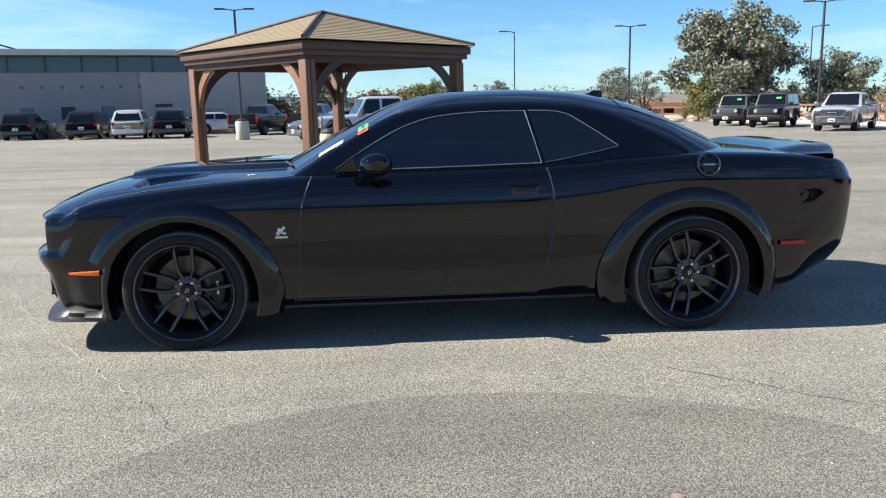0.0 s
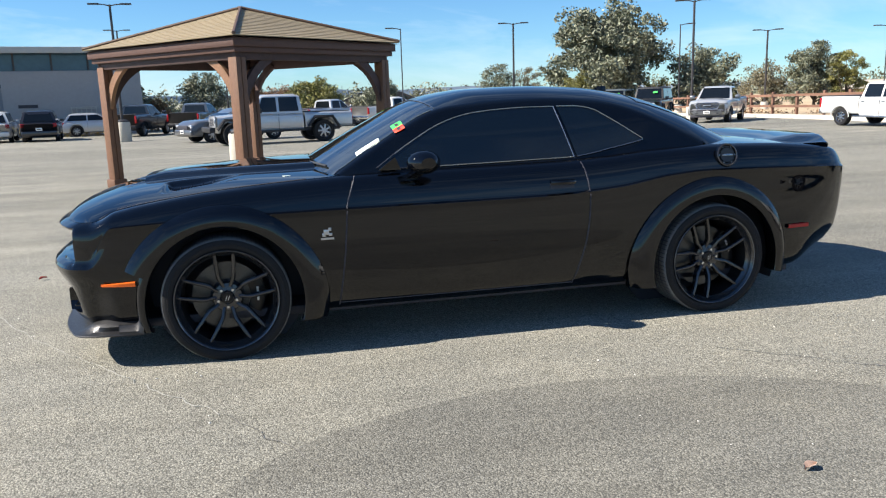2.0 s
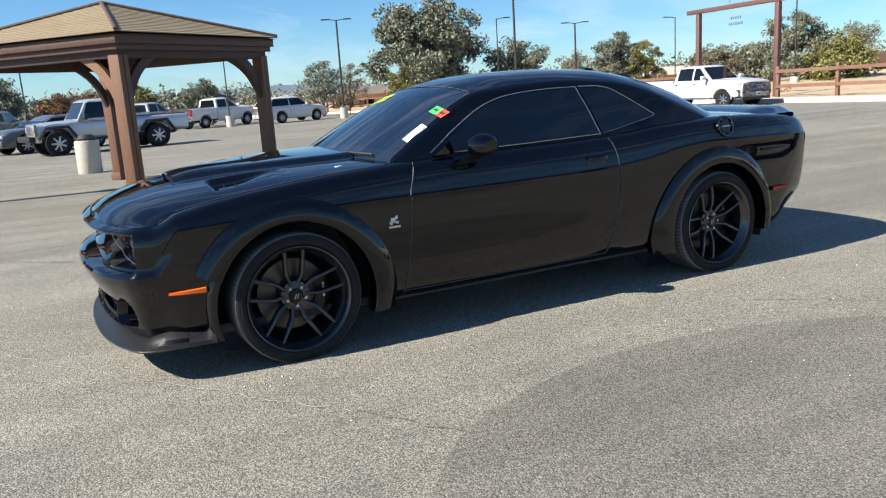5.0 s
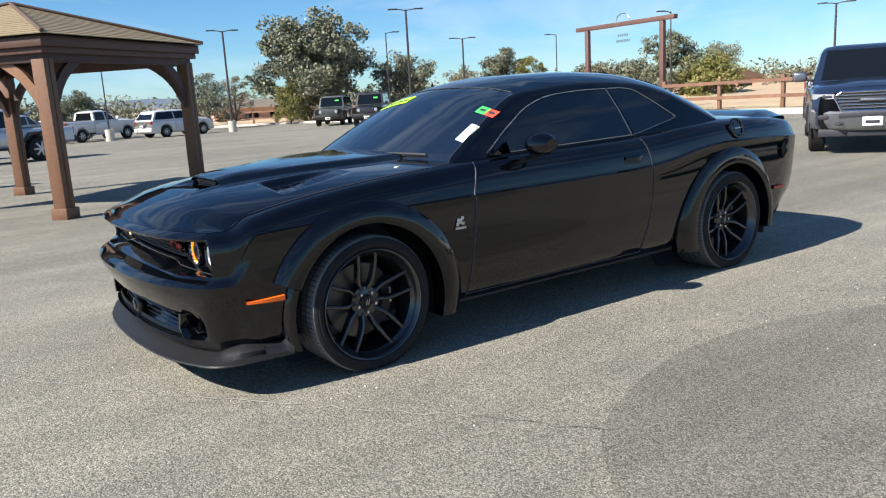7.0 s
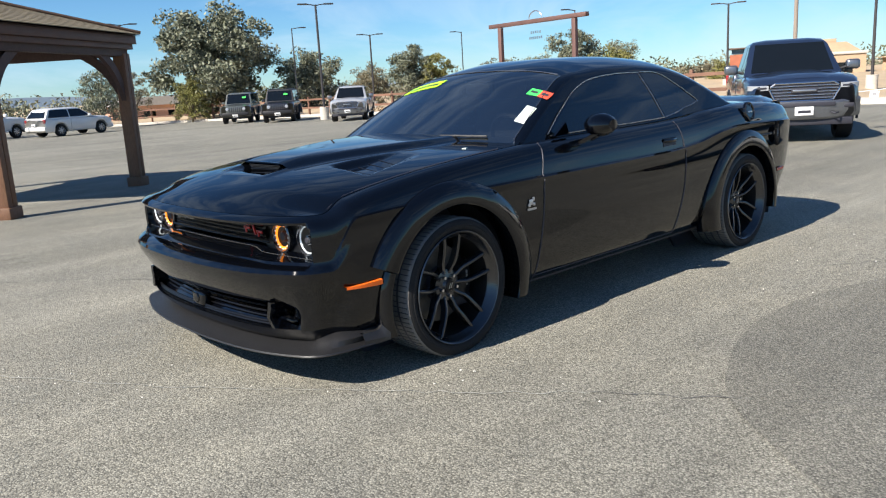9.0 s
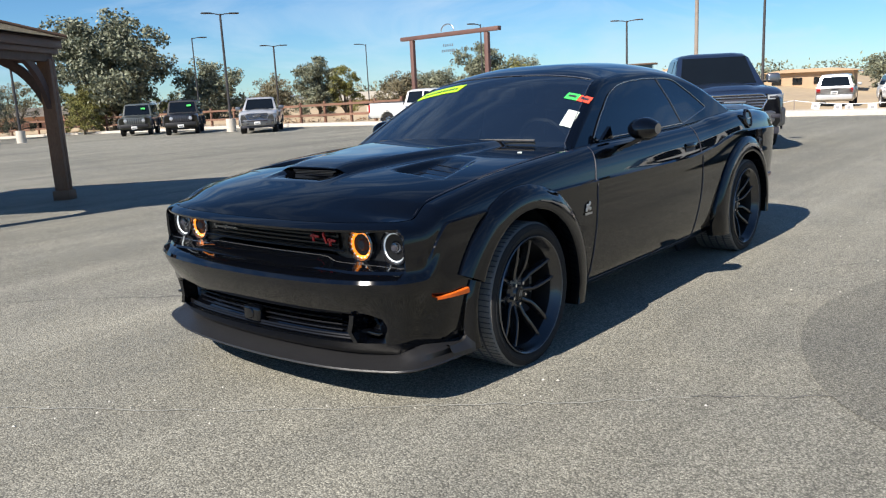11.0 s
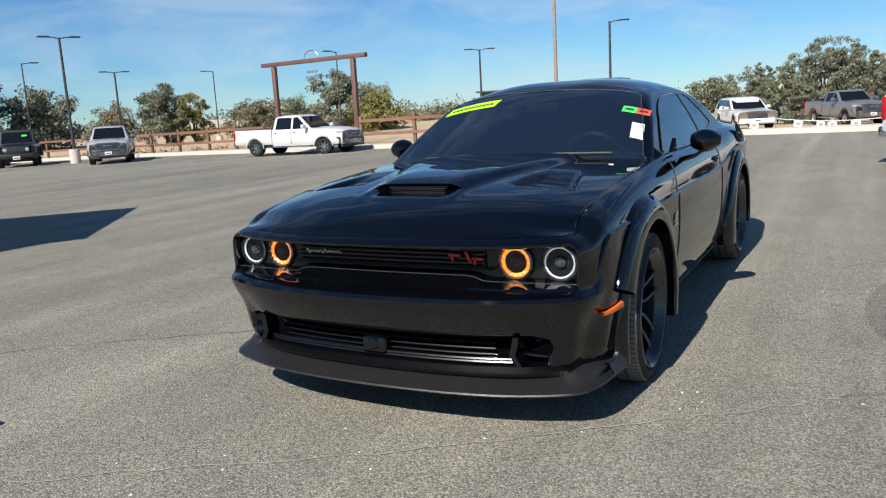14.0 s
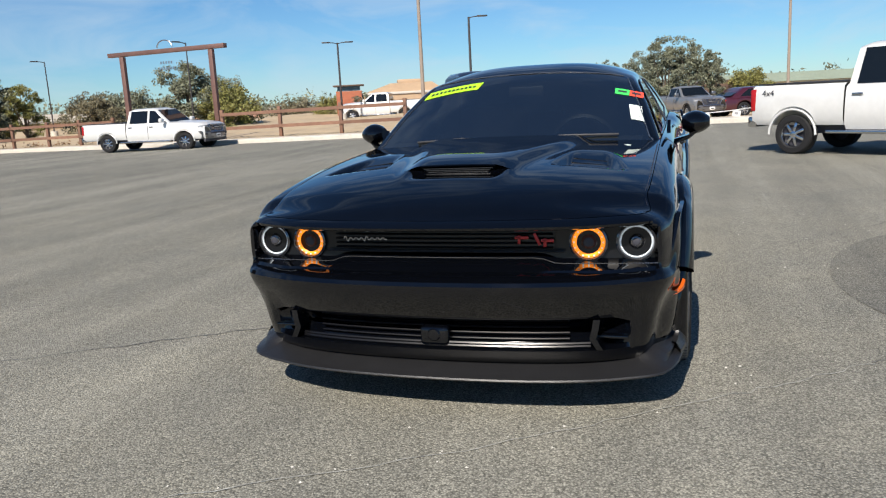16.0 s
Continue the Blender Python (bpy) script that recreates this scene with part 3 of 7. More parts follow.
lamp_post(15.3, 45.0, 5.72, -12)
lamp_post(32.8, 43.2, 4.95, -25)
lamp_post(21.3, 33.1, 5.75, -22)
lamp_post(41.5, 19.9, 4.87, -60)
lamp_post(-7.75, 36.2, 6.05, 5)
lamp_post(-11.5, 62, 7.0, 5)
lamp_post(26.66, 9.53, 6.3, -60, r=0.085, mt=M_POLE_LT)
lamp_post(35.5, 9.75, 5.2, -65, arms=1)
lamp_post(53.0, -7.6, 8.5, -60, r=0.11, mt=M_POLE_LT)
lamp_post(8.1, 46.3, 5.6, 170, arms=1, r=0.045)
lamp_post(44.0, 45.0, 5.3, 150, arms=1, r=0.05)
lamp_post(-3.5, 60.0, 6.0, 0, arms=2, r=0.06)
lamp_post(27.0, 44.5, 5.5, -20, arms=1, r=0.05)
lamp_post(38.0, 28.5, 5.3, 160, arms=1, r=0.05)


def utility_pole(x, y, h):
    g = thing("utility_pole", "old wooden utility pole with a crossarm", "utility pole", on_ground(x, y, -20), "utility poles")
    part("post", tube((0, 0, 0), (0, 0, h), 0.13, 0.1), M_POLE_LT, g)
    part("crossarm", box((1.7, 0.1, 0.1), (0, 0, h - 0.3)), M_POLE_LT, g)


utility_pole(38, 72, 7.4)


# ---- trees ----
def leaf_cloud(rng, blobs, per, size):
    """Many small bent leaf clumps filling a set of blobs, with gaps."""
    cs = []
    for (bx, by, bz, rx, ry, rz) in blobs:
        n = min(int(per * rx * ry * rz) + 12, 230)
        v = rng.normal(size=(n, 3))
        v /= np.linalg.norm(v, axis=1)[:, None]
        rad = rng.uniform(0.2, 1.0, (n, 1)) ** 0.5 * rng.uniform(0.75, 1.25, (n, 1))
        cs.append(np.array((bx, by, bz)) + v * rad * np.array((rx, ry, rz)))
    c = np.repeat(np.concatenate(cs), 9, axis=0)
    p = c + rng.normal(size=c.shape) * size * 1.5
    a = rng.normal(size=c.shape)
    a /= np.linalg.norm(a, axis=1)[:, None]
    b = np.cross(a, rng.normal(size=c.shape))
    b /= np.linalg.norm(b, axis=1)[:, None] + 1e-9
    s = size * rng.uniform(0.5, 1.1, (len(c), 1))
    verts = np.stack((p - a * s, p + b * s * 0.5, p + a * s, p - b * s * 0.5), axis=1).reshape(-1, 3)
    me = bpy.data.meshes.new("crown")
    me.from_pydata(verts.tolist(), [], np.arange(len(verts)).reshape(-1, 4).tolist())
    return me


def crown_mesh(rng, blobs, sub, leaves):
    """Dense little tufts set round each limb's end, with sky between them."""
    ps, ss = [], []
    for (bx, by, bz, rx, ry, rz) in blobs:
        v = rng.normal(size=(sub, 3))
        v /= np.linalg.norm(v, axis=1)[:, None]
        c = np.array((bx, by, bz)) + v * rng.uniform(0.35, 1.0, (sub, 1)) * np.array((rx, ry, rz))
        for q in c:
            rs = rx * rng.uniform(0.34, 0.56)
            n = int(leaves * rng.uniform(0.6, 1.3))
            d = rng.normal(size=(n, 3))
            d /= np.linalg.norm(d, axis=1)[:, None]
            ps.append(q + d * rng.uniform(0.15, 1.0, (n, 1)) ** 0.6 * rs * np.array((1.15, 1.15, 0.8)))
            ss.append(np.full((n, 1), min(max(rs * 0.24, 0.045), 0.16)) * rng.uniform(0.55, 1.2, (n, 1)))
    p, z = np.concatenate(ps), np.concatenate(ss)
    a = rng.normal(size=p.shape)
    a /= np.linalg.norm(a, axis=1)[:, None]
    b = np.cross(a, rng.normal(size=p.shape))
    b /= np.linalg.norm(b, axis=1)[:, None] + 1e-9
    verts = np.stack((p - a * z, p + b * z * 0.55, p + a * z, p - b * z * 0.55), axis=1).reshape(-1, 3)
    me = bpy.data.meshes.new("crown")
    me.from_pydata(verts.tolist(), [], np.arange(len(verts)).reshape(-1, 4).tolist())
    return me


def tree(x, y, h, w, material, label, seed=0, dens=9.0, trunk=0.35, squash=0.85):
    rng = np.random.default_rng(seed)
    g = thing("tree", label + " beyond the lot", "tree", on_ground(x, y), "trees")
    r0 = h * 0.03
    part("trunk", sweep([(0, 0, -0.1), (0.03 * h * rng.normal() * 0.3, 0, h * trunk * 0.5), (0.02 * h, 0.01 * h, h * trunk), (0.03 * h, 0, h * 0.62)], [r0, r0 * 0.8, r0 * 0.65, r0 * 0.25], 8), M_BARK, g)
    blobs = []
    nb = 24 if h > 6 else 17 if h > 3 else 11
    for i in range(nb):
        a = 2.4 * i + rng.uniform(-0.4, 0.4)
        k = (i + 0.5) / nb
        zz = trunk + 0.05 + (0.90 - trunk) * k
        # widest below the middle, drawn in towards the top
        env = math.sqrt(max(0.05, 1 - ((zz - trunk - 0.30) / (1.02 - trunk - 0.30)) ** 2)) if zz > trunk + 0.30 else 0.75 + 0.25 * (zz - trunk) / 0.30
        d = w * 0.5 * env * rng.uniform(0.30, 0.86)
        rr = w * rng.uniform(0.12, 0.21) * (0.7 + 0.3 * env)
        blobs.append((d * math.cos(a), d * math.sin(a), h * zz - rr * 0.5, rr, rr, rr * squash))
    blobs.append((0.03 * w, 0, h * 0.62, w * 0.24, w * 0.24, h * 0.16))
    for b in blobs[:nb:2]:
        part("limb", sweep([(0.015 * h, 0, h * min(trunk * 0.9, b[2] / h * 0.7)), (b[0] * 0.5, b[1] * 0.5, (h * trunk + b[2]) / 2), b[:3]], [r0 * 0.45, r0 * 0.3, r0 * 0.1], 6), M_BARK, g)
    lush = min(1.25, max(0.45, dens / 9))
    part_me("crown", crown_mesh(rng, blobs, 16 if h > 6 else 13 if h > 3 else 10, int((88 if h > 6 else 64) * lush)), material, g, smooth=0)
    return g


T1 = "tall grey-green tree with a loose uneven crown"
tree(27.5, 57.0, 9.2, 9.6, M_LEAF, T1, 1, 24, 0.18)
tree(24.0, 55.0, 3.7, 3.6, M_LEAF_Y, "small yellow-green tree", 2, 8, 0.12)
tree(17.5, 56.0, 4.6, 4.0, M_LEAF, "loose grey-green tree", 3, 5, 0.2)
tree(20.5, 58.0, 4.4, 3.2, M_LEAF_B, "thin half-bare tree", 4, 4, 0.15)
tree(35.0, 55.0, 5.4, 7.5, M_LEAF, "rounded grey-green tree", 5, 8, 0.2)
tree(30.5, 54.0, 3.0, 3.0, M_LEAF_Y, "small green tree", 17, 8, 0.15)
tree(36.5, 43.0, 4.9, 4.2, M_LEAF, "dark green tree", 6, 11, 0.15)
tree(37.8, 41.5, 4.2, 3.0, M_LEAF_Y, "yellow-green tree", 7, 11, 0.12)
tree(35.0, 46.5, 3.7, 4.4, M_LEAF_B, "thin autumn tree", 8, 5, 0.15)
tree(40.5, 30.5, 5.0, 4.3, M_LEAF, "dark grey-green tree behind the gateway", 9, 11, 0.15)
tree(41.0, 28.0, 3.3, 4.6, M_LEAF_Y, "wide yellow-green tree", 10, 11, 0.1)
tree(47.0, 43.5, 3.6, 5.5, M_LEAF_B, "low grey tree", 11, 7, 0.15)
tree(54.0, 46.0, 3.9, 6.5, M_LEAF, "low grey-green tree", 12, 6, 0.15)
tree(56.0, 37.4, 4.6, 3.4, M_LEAF, "flat-topped sparse tree", 13, 3, 0.55)
tree(54.0, 26.5, 2.2, 3.4, M_LEAF_Y, "low green tree", 14, 8, 0.12)
tree(50.0, 22.0, 2.1, 2.4, M_LEAF, "low green tree", 15, 8, 0.12)
for k, (tx, ty, th, tw) in enumerate(((42.6, 3.3, 3.4, 1.9), (42.8, 1.5, 3.8, 2.2), (42.8, 0.1, 4.8, 2.3), (42.9, -1.2, 4.6, 2.2), (42.9, -2.4, 3.8, 1.6))):
    tree(tx, ty, th, tw * 1.3, M_LEAF, "slender olive-green tree", 60 + k, 15, 0.03, 1.5)
tree(45.0, 2.6, 3.0, 2.4, M_LEAF_Y, "small green tree", 20, 8, 0.15)
tree(58.0, -5.4, 3.4, 4.2, M_LEAF_Y, "small golden autumn tree", 21, 9, 0.15)
tree(8.0, 54.0, 3.4, 3.6, M_LEAF, "rounded green parking lot tree", 22, 14, 0.2)
tree(3.2, 58.0, 3.9, 4.4, M_LEAF_Y, "rounded green parking lot tree", 23, 12, 0.2)
tree(-1.5, 60.0, 3.2, 4.0, M_LEAF_R, "rusty autumn tree", 24, 9, 0.2)
tree(-5.5, 62.0, 4.8, 5.0, M_LEAF, "spreading grey-green tree", 25, 7, 0.25)
tree(-10.6, 58.5, 4.8, 3.4, M_LEAF, "dark evergreen tree by the building", 26, 16, 0.12, 1.3)
tree(-8.8, 59.0, 2.6, 3.2, M_LEAF_R, "low rusty shrub tree", 27, 10, 0.12)
tree(0.5, 70.0, 3.6, 6.0, M_LEAF_R, "row of low autumn trees", 28, 6, 0.15)
tree(9.5, 72.0, 3.2, 6.0, M_LEAF, "row of low trees", 29, 6, 0.15)
tree(28.6, 59.0, 4.2, 5.0, M_LEAF_Y, "low green tree", 31, 7, 0.15)
tree(70.0, 10.0, 3.4, 6.0, M_LEAF, "far low tree", 33, 6, 0.2)
tree(60.0, 52.0, 3.8, 7.0, M_LEAF, "far low tree", 34, 6, 0.2)
tree(66.0, 36.0, 2.0, 7.0, M_LEAF_B, "far low tree", 35, 6, 0.2)


def shrub_row(name, a, b, h, w, material, label, seed, n=16):
    rng = np.random.default_rng(seed)
    bl = []
    for i in range(n):
        t = (i + rng.uniform(-0.3, 0.3)) / (n - 1)
        x, y = a[0] + (b[0] - a[0]) * t, a[1] + (b[1] - a[1]) * t
        hh = h * rng.uniform(0.6, 1.15)
        bl.append((x, y, ground_z(x, y) + hh * 0.45, w * rng.uniform(0.6, 1), w * 0.6, hh * 0.5))
    return tagged(part_me(name, leaf_cloud(rng, bl, 120, 0.07), material, smooth=0), label, "shrubs", kind="stuff")


shrub_row("ornamental_grass", (-24, 49.0), (-10.5, 53.0), 0.95, 0.75, M_GRASS, "tall dry ornamental grass before the building", 41, 30)
shrub_row("dark_shrubs", (-26, 47.5), (-20, 49), 1.1, 0.9, M_LEAF, "dark green shrubs at the building's foot", 42, 8)
shrub_row("field_scrub", (27, 40), (27, 20), 0.35, 0.6, M_LEAF_R, "dry low weeds in the field", 43, 14)

# far hills and far tree line
rows = []
for i in range(121):
    a = radians(-150 + 300 * i / 120)
    R = 850
    hgt = 6 + 4 * noise.noise(Vector((i * 0.13, 3.1, 0))) + 5 * noise.noise(Vector((i * 0.4, 7, 0))) + 8 * max(0, math.cos(a - radians(3))) ** 8
    rows.append([(R * math.sin(a), R * math.cos(a), -16), (R * math.sin(a), R * math.cos(a), max(3, hgt) - 6)])
tagged(part("backdrop", grid(rows), M_HILL, smooth=60), "low hazy blue-grey hills on the horizon", "hills", kind="structure")
rng_t = np.random.default_rng(77)
fb = []
for i in range(150):
    a = radians(-40 + 150 * (i + rng_t.uniform(-0.4, 0.4)) / 150)
    R = rng_t.uniform(110, 150)
    x, y = R * math.sin(a), R * math.cos(a)
    hh = rng_t.uniform(1.6, 3.4)
    fb.append((x, y, -1.6 + hh * 0.5, rng_t.uniform(2, 4), rng_t.uniform(2, 4), hh))
tagged(part_me("far_tree_line", leaf_cloud(rng_t, fb, 2.2, 0.34), M_LEAF, smooth=0), "far line of low grey-green trees", "trees", kind="stuff")


# ---- buildings ----
def dealership():
    A, B = Vector((-9.6, 57.0)), Vector((-34.0, 49.2))
    d = (B - A)
    L = d.length
    d.normalize()
    ang = math.degrees(math.atan2(-d.y, -d.x))
    g = thing("building", "long grey two-storey building with a glazed upper storey", "building", pose(B.x, B.y, -0.75, 0, 0, ang))
    # local x runs from the far end to the corner by the gazebo, y goes back
    H1, H2 = 4.55, 5.85
    part("lower_wall", box((L, 9, H1), (L / 2, 4.5, H1 / 2)), M_WALL, g)
    part("end_wall", box((9.0, 0.25, H1 - 0.1), (L - 4.4, -0.10, H1 / 2)), M_WALL2, g, "smooth pale grey wall section")
    part("glazing", box((L - 0.6, 8.4, H2 - H1), (L / 2 - 0.3, 4.5, (H1 + H2) / 2)), M_GLASSBAND, g, "band of blue-grey glass")
    for i in range(10):
        part("mullion", box((0.12, 0.10, H2 - H1), (1.2 + i * 2.35, 0.27, (H1 + H2) / 2)), M_POLE, g)
    part("roof", box((L + 1.4, 10.2, 0.22), (L / 2, 4.2, H2 + 0.12), 0.02), M_ROOF, g)
    part("roof_fascia", box((L + 1.4, 0.12, 0.42), (L / 2, -0.95, H2 + 0.05), 0.02), M_ROOF, g)
    part("plinth", box((L + 0.1, 0.3, 0.5), (L / 2, -0.16, 0.25)), M_WALL2, g)
    for i in range(7):
        x = 9.0 + i * 1.28
        w = part("window", box((0.5, 0.06, 0.4), (x, -0.01, 3.55)), M_WALL2, g)
        part("pane", box((0.3, 0.04, 0.26), (x, -0.05, 3.55)), M_GLASSBAND, w)
    for i, x in enumerate((9.2, 11.8, 14.4)):
        w = part("window", box((1.15, 0.06, 1.05), (x, -0.01, 1.75)), M_WALL2, g)
        part("pane", box((0.95, 0.05, 0.9), (x, -0.05, 1.75)), M_GLASSBAND if i != 1 else M_INK, w)
    w = part("window", box((1.3, 0.06, 0.55), (18.2, -0.24, 2.1)), M_WALL2, g)
    part("pane", box((1.2, 0.05, 0.22), (18.2, -0.27, 2.15)), M_INK, w)
    for x0 in (21.7, 24.2):
        lat = part("trellis", box((1.7, 0.05, 0.05), (x0, -0.3, 2.0)), M_ROOF, g, "pale wall trellis grid")
        for k in range(6):
            part("slat", box((0.05, 0.04, 1.6), (x0 - 0.8 + k * 0.32, -0.3, 1.2)), M_ROOF, lat)
        for k in range(5):
            part("slat", box((1.7, 0.04, 0.05), (x0, -0.33, 0.5 + k * 0.35)), M_ROOF, lat)
    part("dish", tube((14, 1.0, 4.9), (14, 0.8, 5.0), 0.3), M_ROOF, g)
    part("flagstaff", sweep([(9.0, -0.5, 6.1), (6.8, -0.8, 6.75)], 0.06), M_INK, g)


dealership()


def shop(x, y, rz):
    g = thing("shop", "tan stucco shop with a brick corner tower", "shop", on_ground(x, y, rz) @ Matrix.Diagonal((1, 1, 0.62, 1)))
    part("wall", box((7, 8, 3.0), (3.5, 4, 1.5)), M_TAN, g)
    part("parapet", box((7.2, 8.2, 0.3), (3.5, 4, 3.1), 0.03), M_ROOF, g)
    t = part("tower", box((1.9, 1.9, 3.6), (-0.6, 0.6, 1.8)), M_BRICK, g, "red brick corner tower")
    part("tower_roof", box((2.3, 2.3, 0.18), (-0.6, 0.6, 4.25), 0.02), M_ROOFTRIM, t)
    part("tower_window", box((1.7, 1.7, 0.5), (-0.6, 0.6, 3.9)), M_GLASSBAND, t)
    me = prism([(0.5, 3.2), (6.8, 3.2), (5.8, 4.3), (2.6, 4.3)], 1.0, 7.5)
    part("roof", me, M_TAN, g)
    part("rooftop_unit", box((2.0, 2, 0.5), (4.2, 3, 4.5), 0.02), M_TAN, g)
    for k in range(3):
        part("window", box((1.4, 0.1, 1.2), (1.3 + k * 2.1, -0.03, 1.5)), M_TINT, g)


shop(50.7, 22.7, -68)


def low_house(x, y, rz, w, d, h, wall, roof, label, rise=0.8):
    g = thing("house", label, "house", on_ground(x, y, rz))
    part("wall", box((w, d, h), (0, 0, h / 2)), wall, g)
    part("roof", prism([(-w / 2 - 0.5, h), (w / 2 + 0.5, h), (w / 2 - 1.5, h + rise), (-w / 2 + 1.5, h + rise)], -d / 2 - 0.4, d / 2 + 0.4), roof, g)
    for k in range(4):
        part("window", box((w * 0.11, 0.08, h * 0.35), (-w * 0.36 + k * w * 0.24, -d / 2 - 0.02, h * 0.55)), M_TINT, g)
    return g


low_house(62, 14.4, -80, 6, 7, 1.4, M_TAN, M_TAN, "low tan building with a flat tan roof", 0.25)
low_house(78, -9.0, -85, 16, 8, 2.7, M_CREAM, M_ROOFGRN, "cream low building with a long grey-green roof")
low_house(62, -3.2, -85, 5, 5, 1.8, M_PINK, M_ROOFTRIM, "low brown-roofed house beyond the field")
low_house(66, 47, -50, 11, 7, 1.4, M_PINK, M_ROOFTRIM, "low house with a dark brown roof")
low_house(58, 58, -45, 9, 7, 1.4, M_TAN, M_ROOF, "low pale house beyond the field")
low_house(28.5, 72, -10, 9, 4, 1.6, M_PINK, M_ROOF, "low terracotta building behind the fence")
low_house(11, 75, -10, 7, 4, 1.9, M_WALL2, M_POLE, "low open shed with a dark roof")


# ---- parked vehicles ----
def bg_wheel_parts(r, w, rim_mat, style="spoke"):
    tyre = revolve([(r * 0.62, w * 0.42), (r * 0.7, w * 0.5), (r * 0.93, w * 0.48), (r, w * 0.36), (r, -w * 0.36), (r * 0.93, -w * 0.48), (r * 0.62, -w * 0.42)], 32)
    rim = join(revolve([(r * 0.68, w * 0.46), (r * 0.65, w * 0.44), (r * 0.60, w * 0.34), (r * 0.59, w * 0.10)], 32), revolve([(r * 0.20, w * 0.20), (r * 0.19, w * 0.37), (r * 0.12, w * 0.41), (0.0, w * 0.41)], 20))
    spoke = box((r * 0.46, w * 0.07, r * 0.15), (r * 0.38, w * 0.335, 0), r * 0.02, rot=Matrix.Rotation(radians(-5), 4, "Z"))
    return tyre, rim, spoke


WHEEL_CACHE = {}


def bg_wheel(parent, x, y, z, r, w, rim_mat, outer):
    key = (r, w, rim_mat.name)
    if key not in WHEEL_CACHE:
        t, ri, ho = bg_wheel_parts(r, w, rim_mat)
        wh = part("wheel", t, M_TYRE, parent)
        part("rim", ri, rim_mat, wh)
        part("rim_back", revolve([(r * 0.63, w * 0.12), (0.0, w * 0.10)], 24), M_INK, wh)
        first = part("rim_spoke", ho, rim_mat, wh)
        for k in range(7):
            o = first if k == 0 else new("rim_spoke", first.data)
            o.parent = wh
            o.matrix_basis = Matrix.Rotation(2 * math.pi * k / 7, 4, "Y")
        WHEEL_CACHE[key] = wh
        src = wh
    else:
        s = WHEEL_CACHE[key]
        src = new("wheel", s.data)
        src.parent = parent
        for c in s.children:
            o = new(c.name.split(".")[0], c.data)
            o.parent = src
            o.matrix_basis = c.matrix_basis
    src.matrix_basis = pose(x, y, z, 0, 0, 0 if outer > 0 else 180)
    return src


def body_shell(xs, wf, ztf, zb, arches, crown=0.03):
    """A lower body whose sill follows the wheel arches. xs runs from tail to nose."""
    pts = set(xs)
    for xc, r, zc in arches:
        for k in range(17):
            pts.add(xc + r * math.cos(math.pi * k / 16))
        pts.add(xc - r - 0.004)
        pts.add(xc + r + 0.004)
    secs = []
    for x in sorted(pts):
        if x < xs[0] or x > xs[-1]:
            continue
        b = zb
        for xc, r, zc in arches:
            if abs(x - xc) <= r:
                b = max(b, zc + math.sqrt(max(0, r * r - (x - xc) ** 2)))
        w, t = wf(x), ztf(x)
        half = [(0.93 * w, b), (w, b + 0.14 * (t - b)), (w * 1.005, b + 0.5 * (t - b)), (w * 0.99, b + 0.8 * (t - b)), (w * 0.965, t - 0.05), (w * 0.91, t - 0.008), (w * 0.7, t + crown * 0.6), (w * 0.3, t + crown)]
        secs.append([(x, -y, z) for y, z in half] + [(x, y, z) for y, z in reversed(half)])
    return loft(secs)


def cab_shell(st, wb, wt, zb):
    """A cabin from stations (x, roof height, share of the roof's width)."""
    secs = []
    H = max(s[1] for s in st)
    for x, zt in st:
        k = (zt - zb) / (H - zb)
        wtop = wb + (wt - wb) * k
        half = [(wb, zb - 0.02), (wb + (wtop - wb) * 0.5, zb + (zt - zb) * 0.5), (wtop + 0.01, zt - 0.06 * k), (wtop - 0.06, zt - 0.012 * k), (wtop * 0.6, zt + 0.015 * k)]
        secs.append([(x, -y, z) for y, z in half] + [(x, y, z) for y, z in reversed(half)])
    return loft(secs)


def side_panes(g, polys, wb, wt, zb, H, material=None):
    for poly in polys:
        for s in (-1, 1):
            bm = bmesh.new()
            rows = []
            for dd in (-0.01, 0.008):
                rows.append([bm.verts.new((x, s * (wb + (wt - wb) * (z - zb) / (H - zb) + dd), z)) for x, z in poly])
            bm.faces.new(rows[1])
            for i in range(len(poly)):
                j = (i + 1) % len(poly)
                bm.faces.new((rows[0][i], rows[0][j], rows[1][j], rows[1][i]))
            part("window", bm, material or M_TINT, g, smooth=0)


def quad_pane(g, name, p, material, off=0.012):
    """A pane on four corners."""
    v = [Vector(q) for q in p]
    n = (v[1] - v[0]).cross(v[3] - v[0]).normalized() * off
    bm = bmesh.new()
    a = [bm.verts.new(q + n) for q in v]
    b = [bm.verts.new(q - n) for q in v]
    bm.faces.new(a)
    bm.faces.new(list(reversed(b)))
    for i in range(4):
        bm.faces.new((a[i], b[i], b[(i + 1) % 4], a[(i + 1) % 4]))
    return part(name, bm, material, g, smooth=0)


def plate(g, x, z, s=1):
    p = part("number_plate", box((0.02, 0.32, 0.16), (x, 0, z), 0.004), M_PLATE, g, "white plate with a dark bar")
    part("plate_bar", box((0.008, 0.22, 0.05), (x + 0.011 * s, 0, z - 0.01)), M_INK, p)


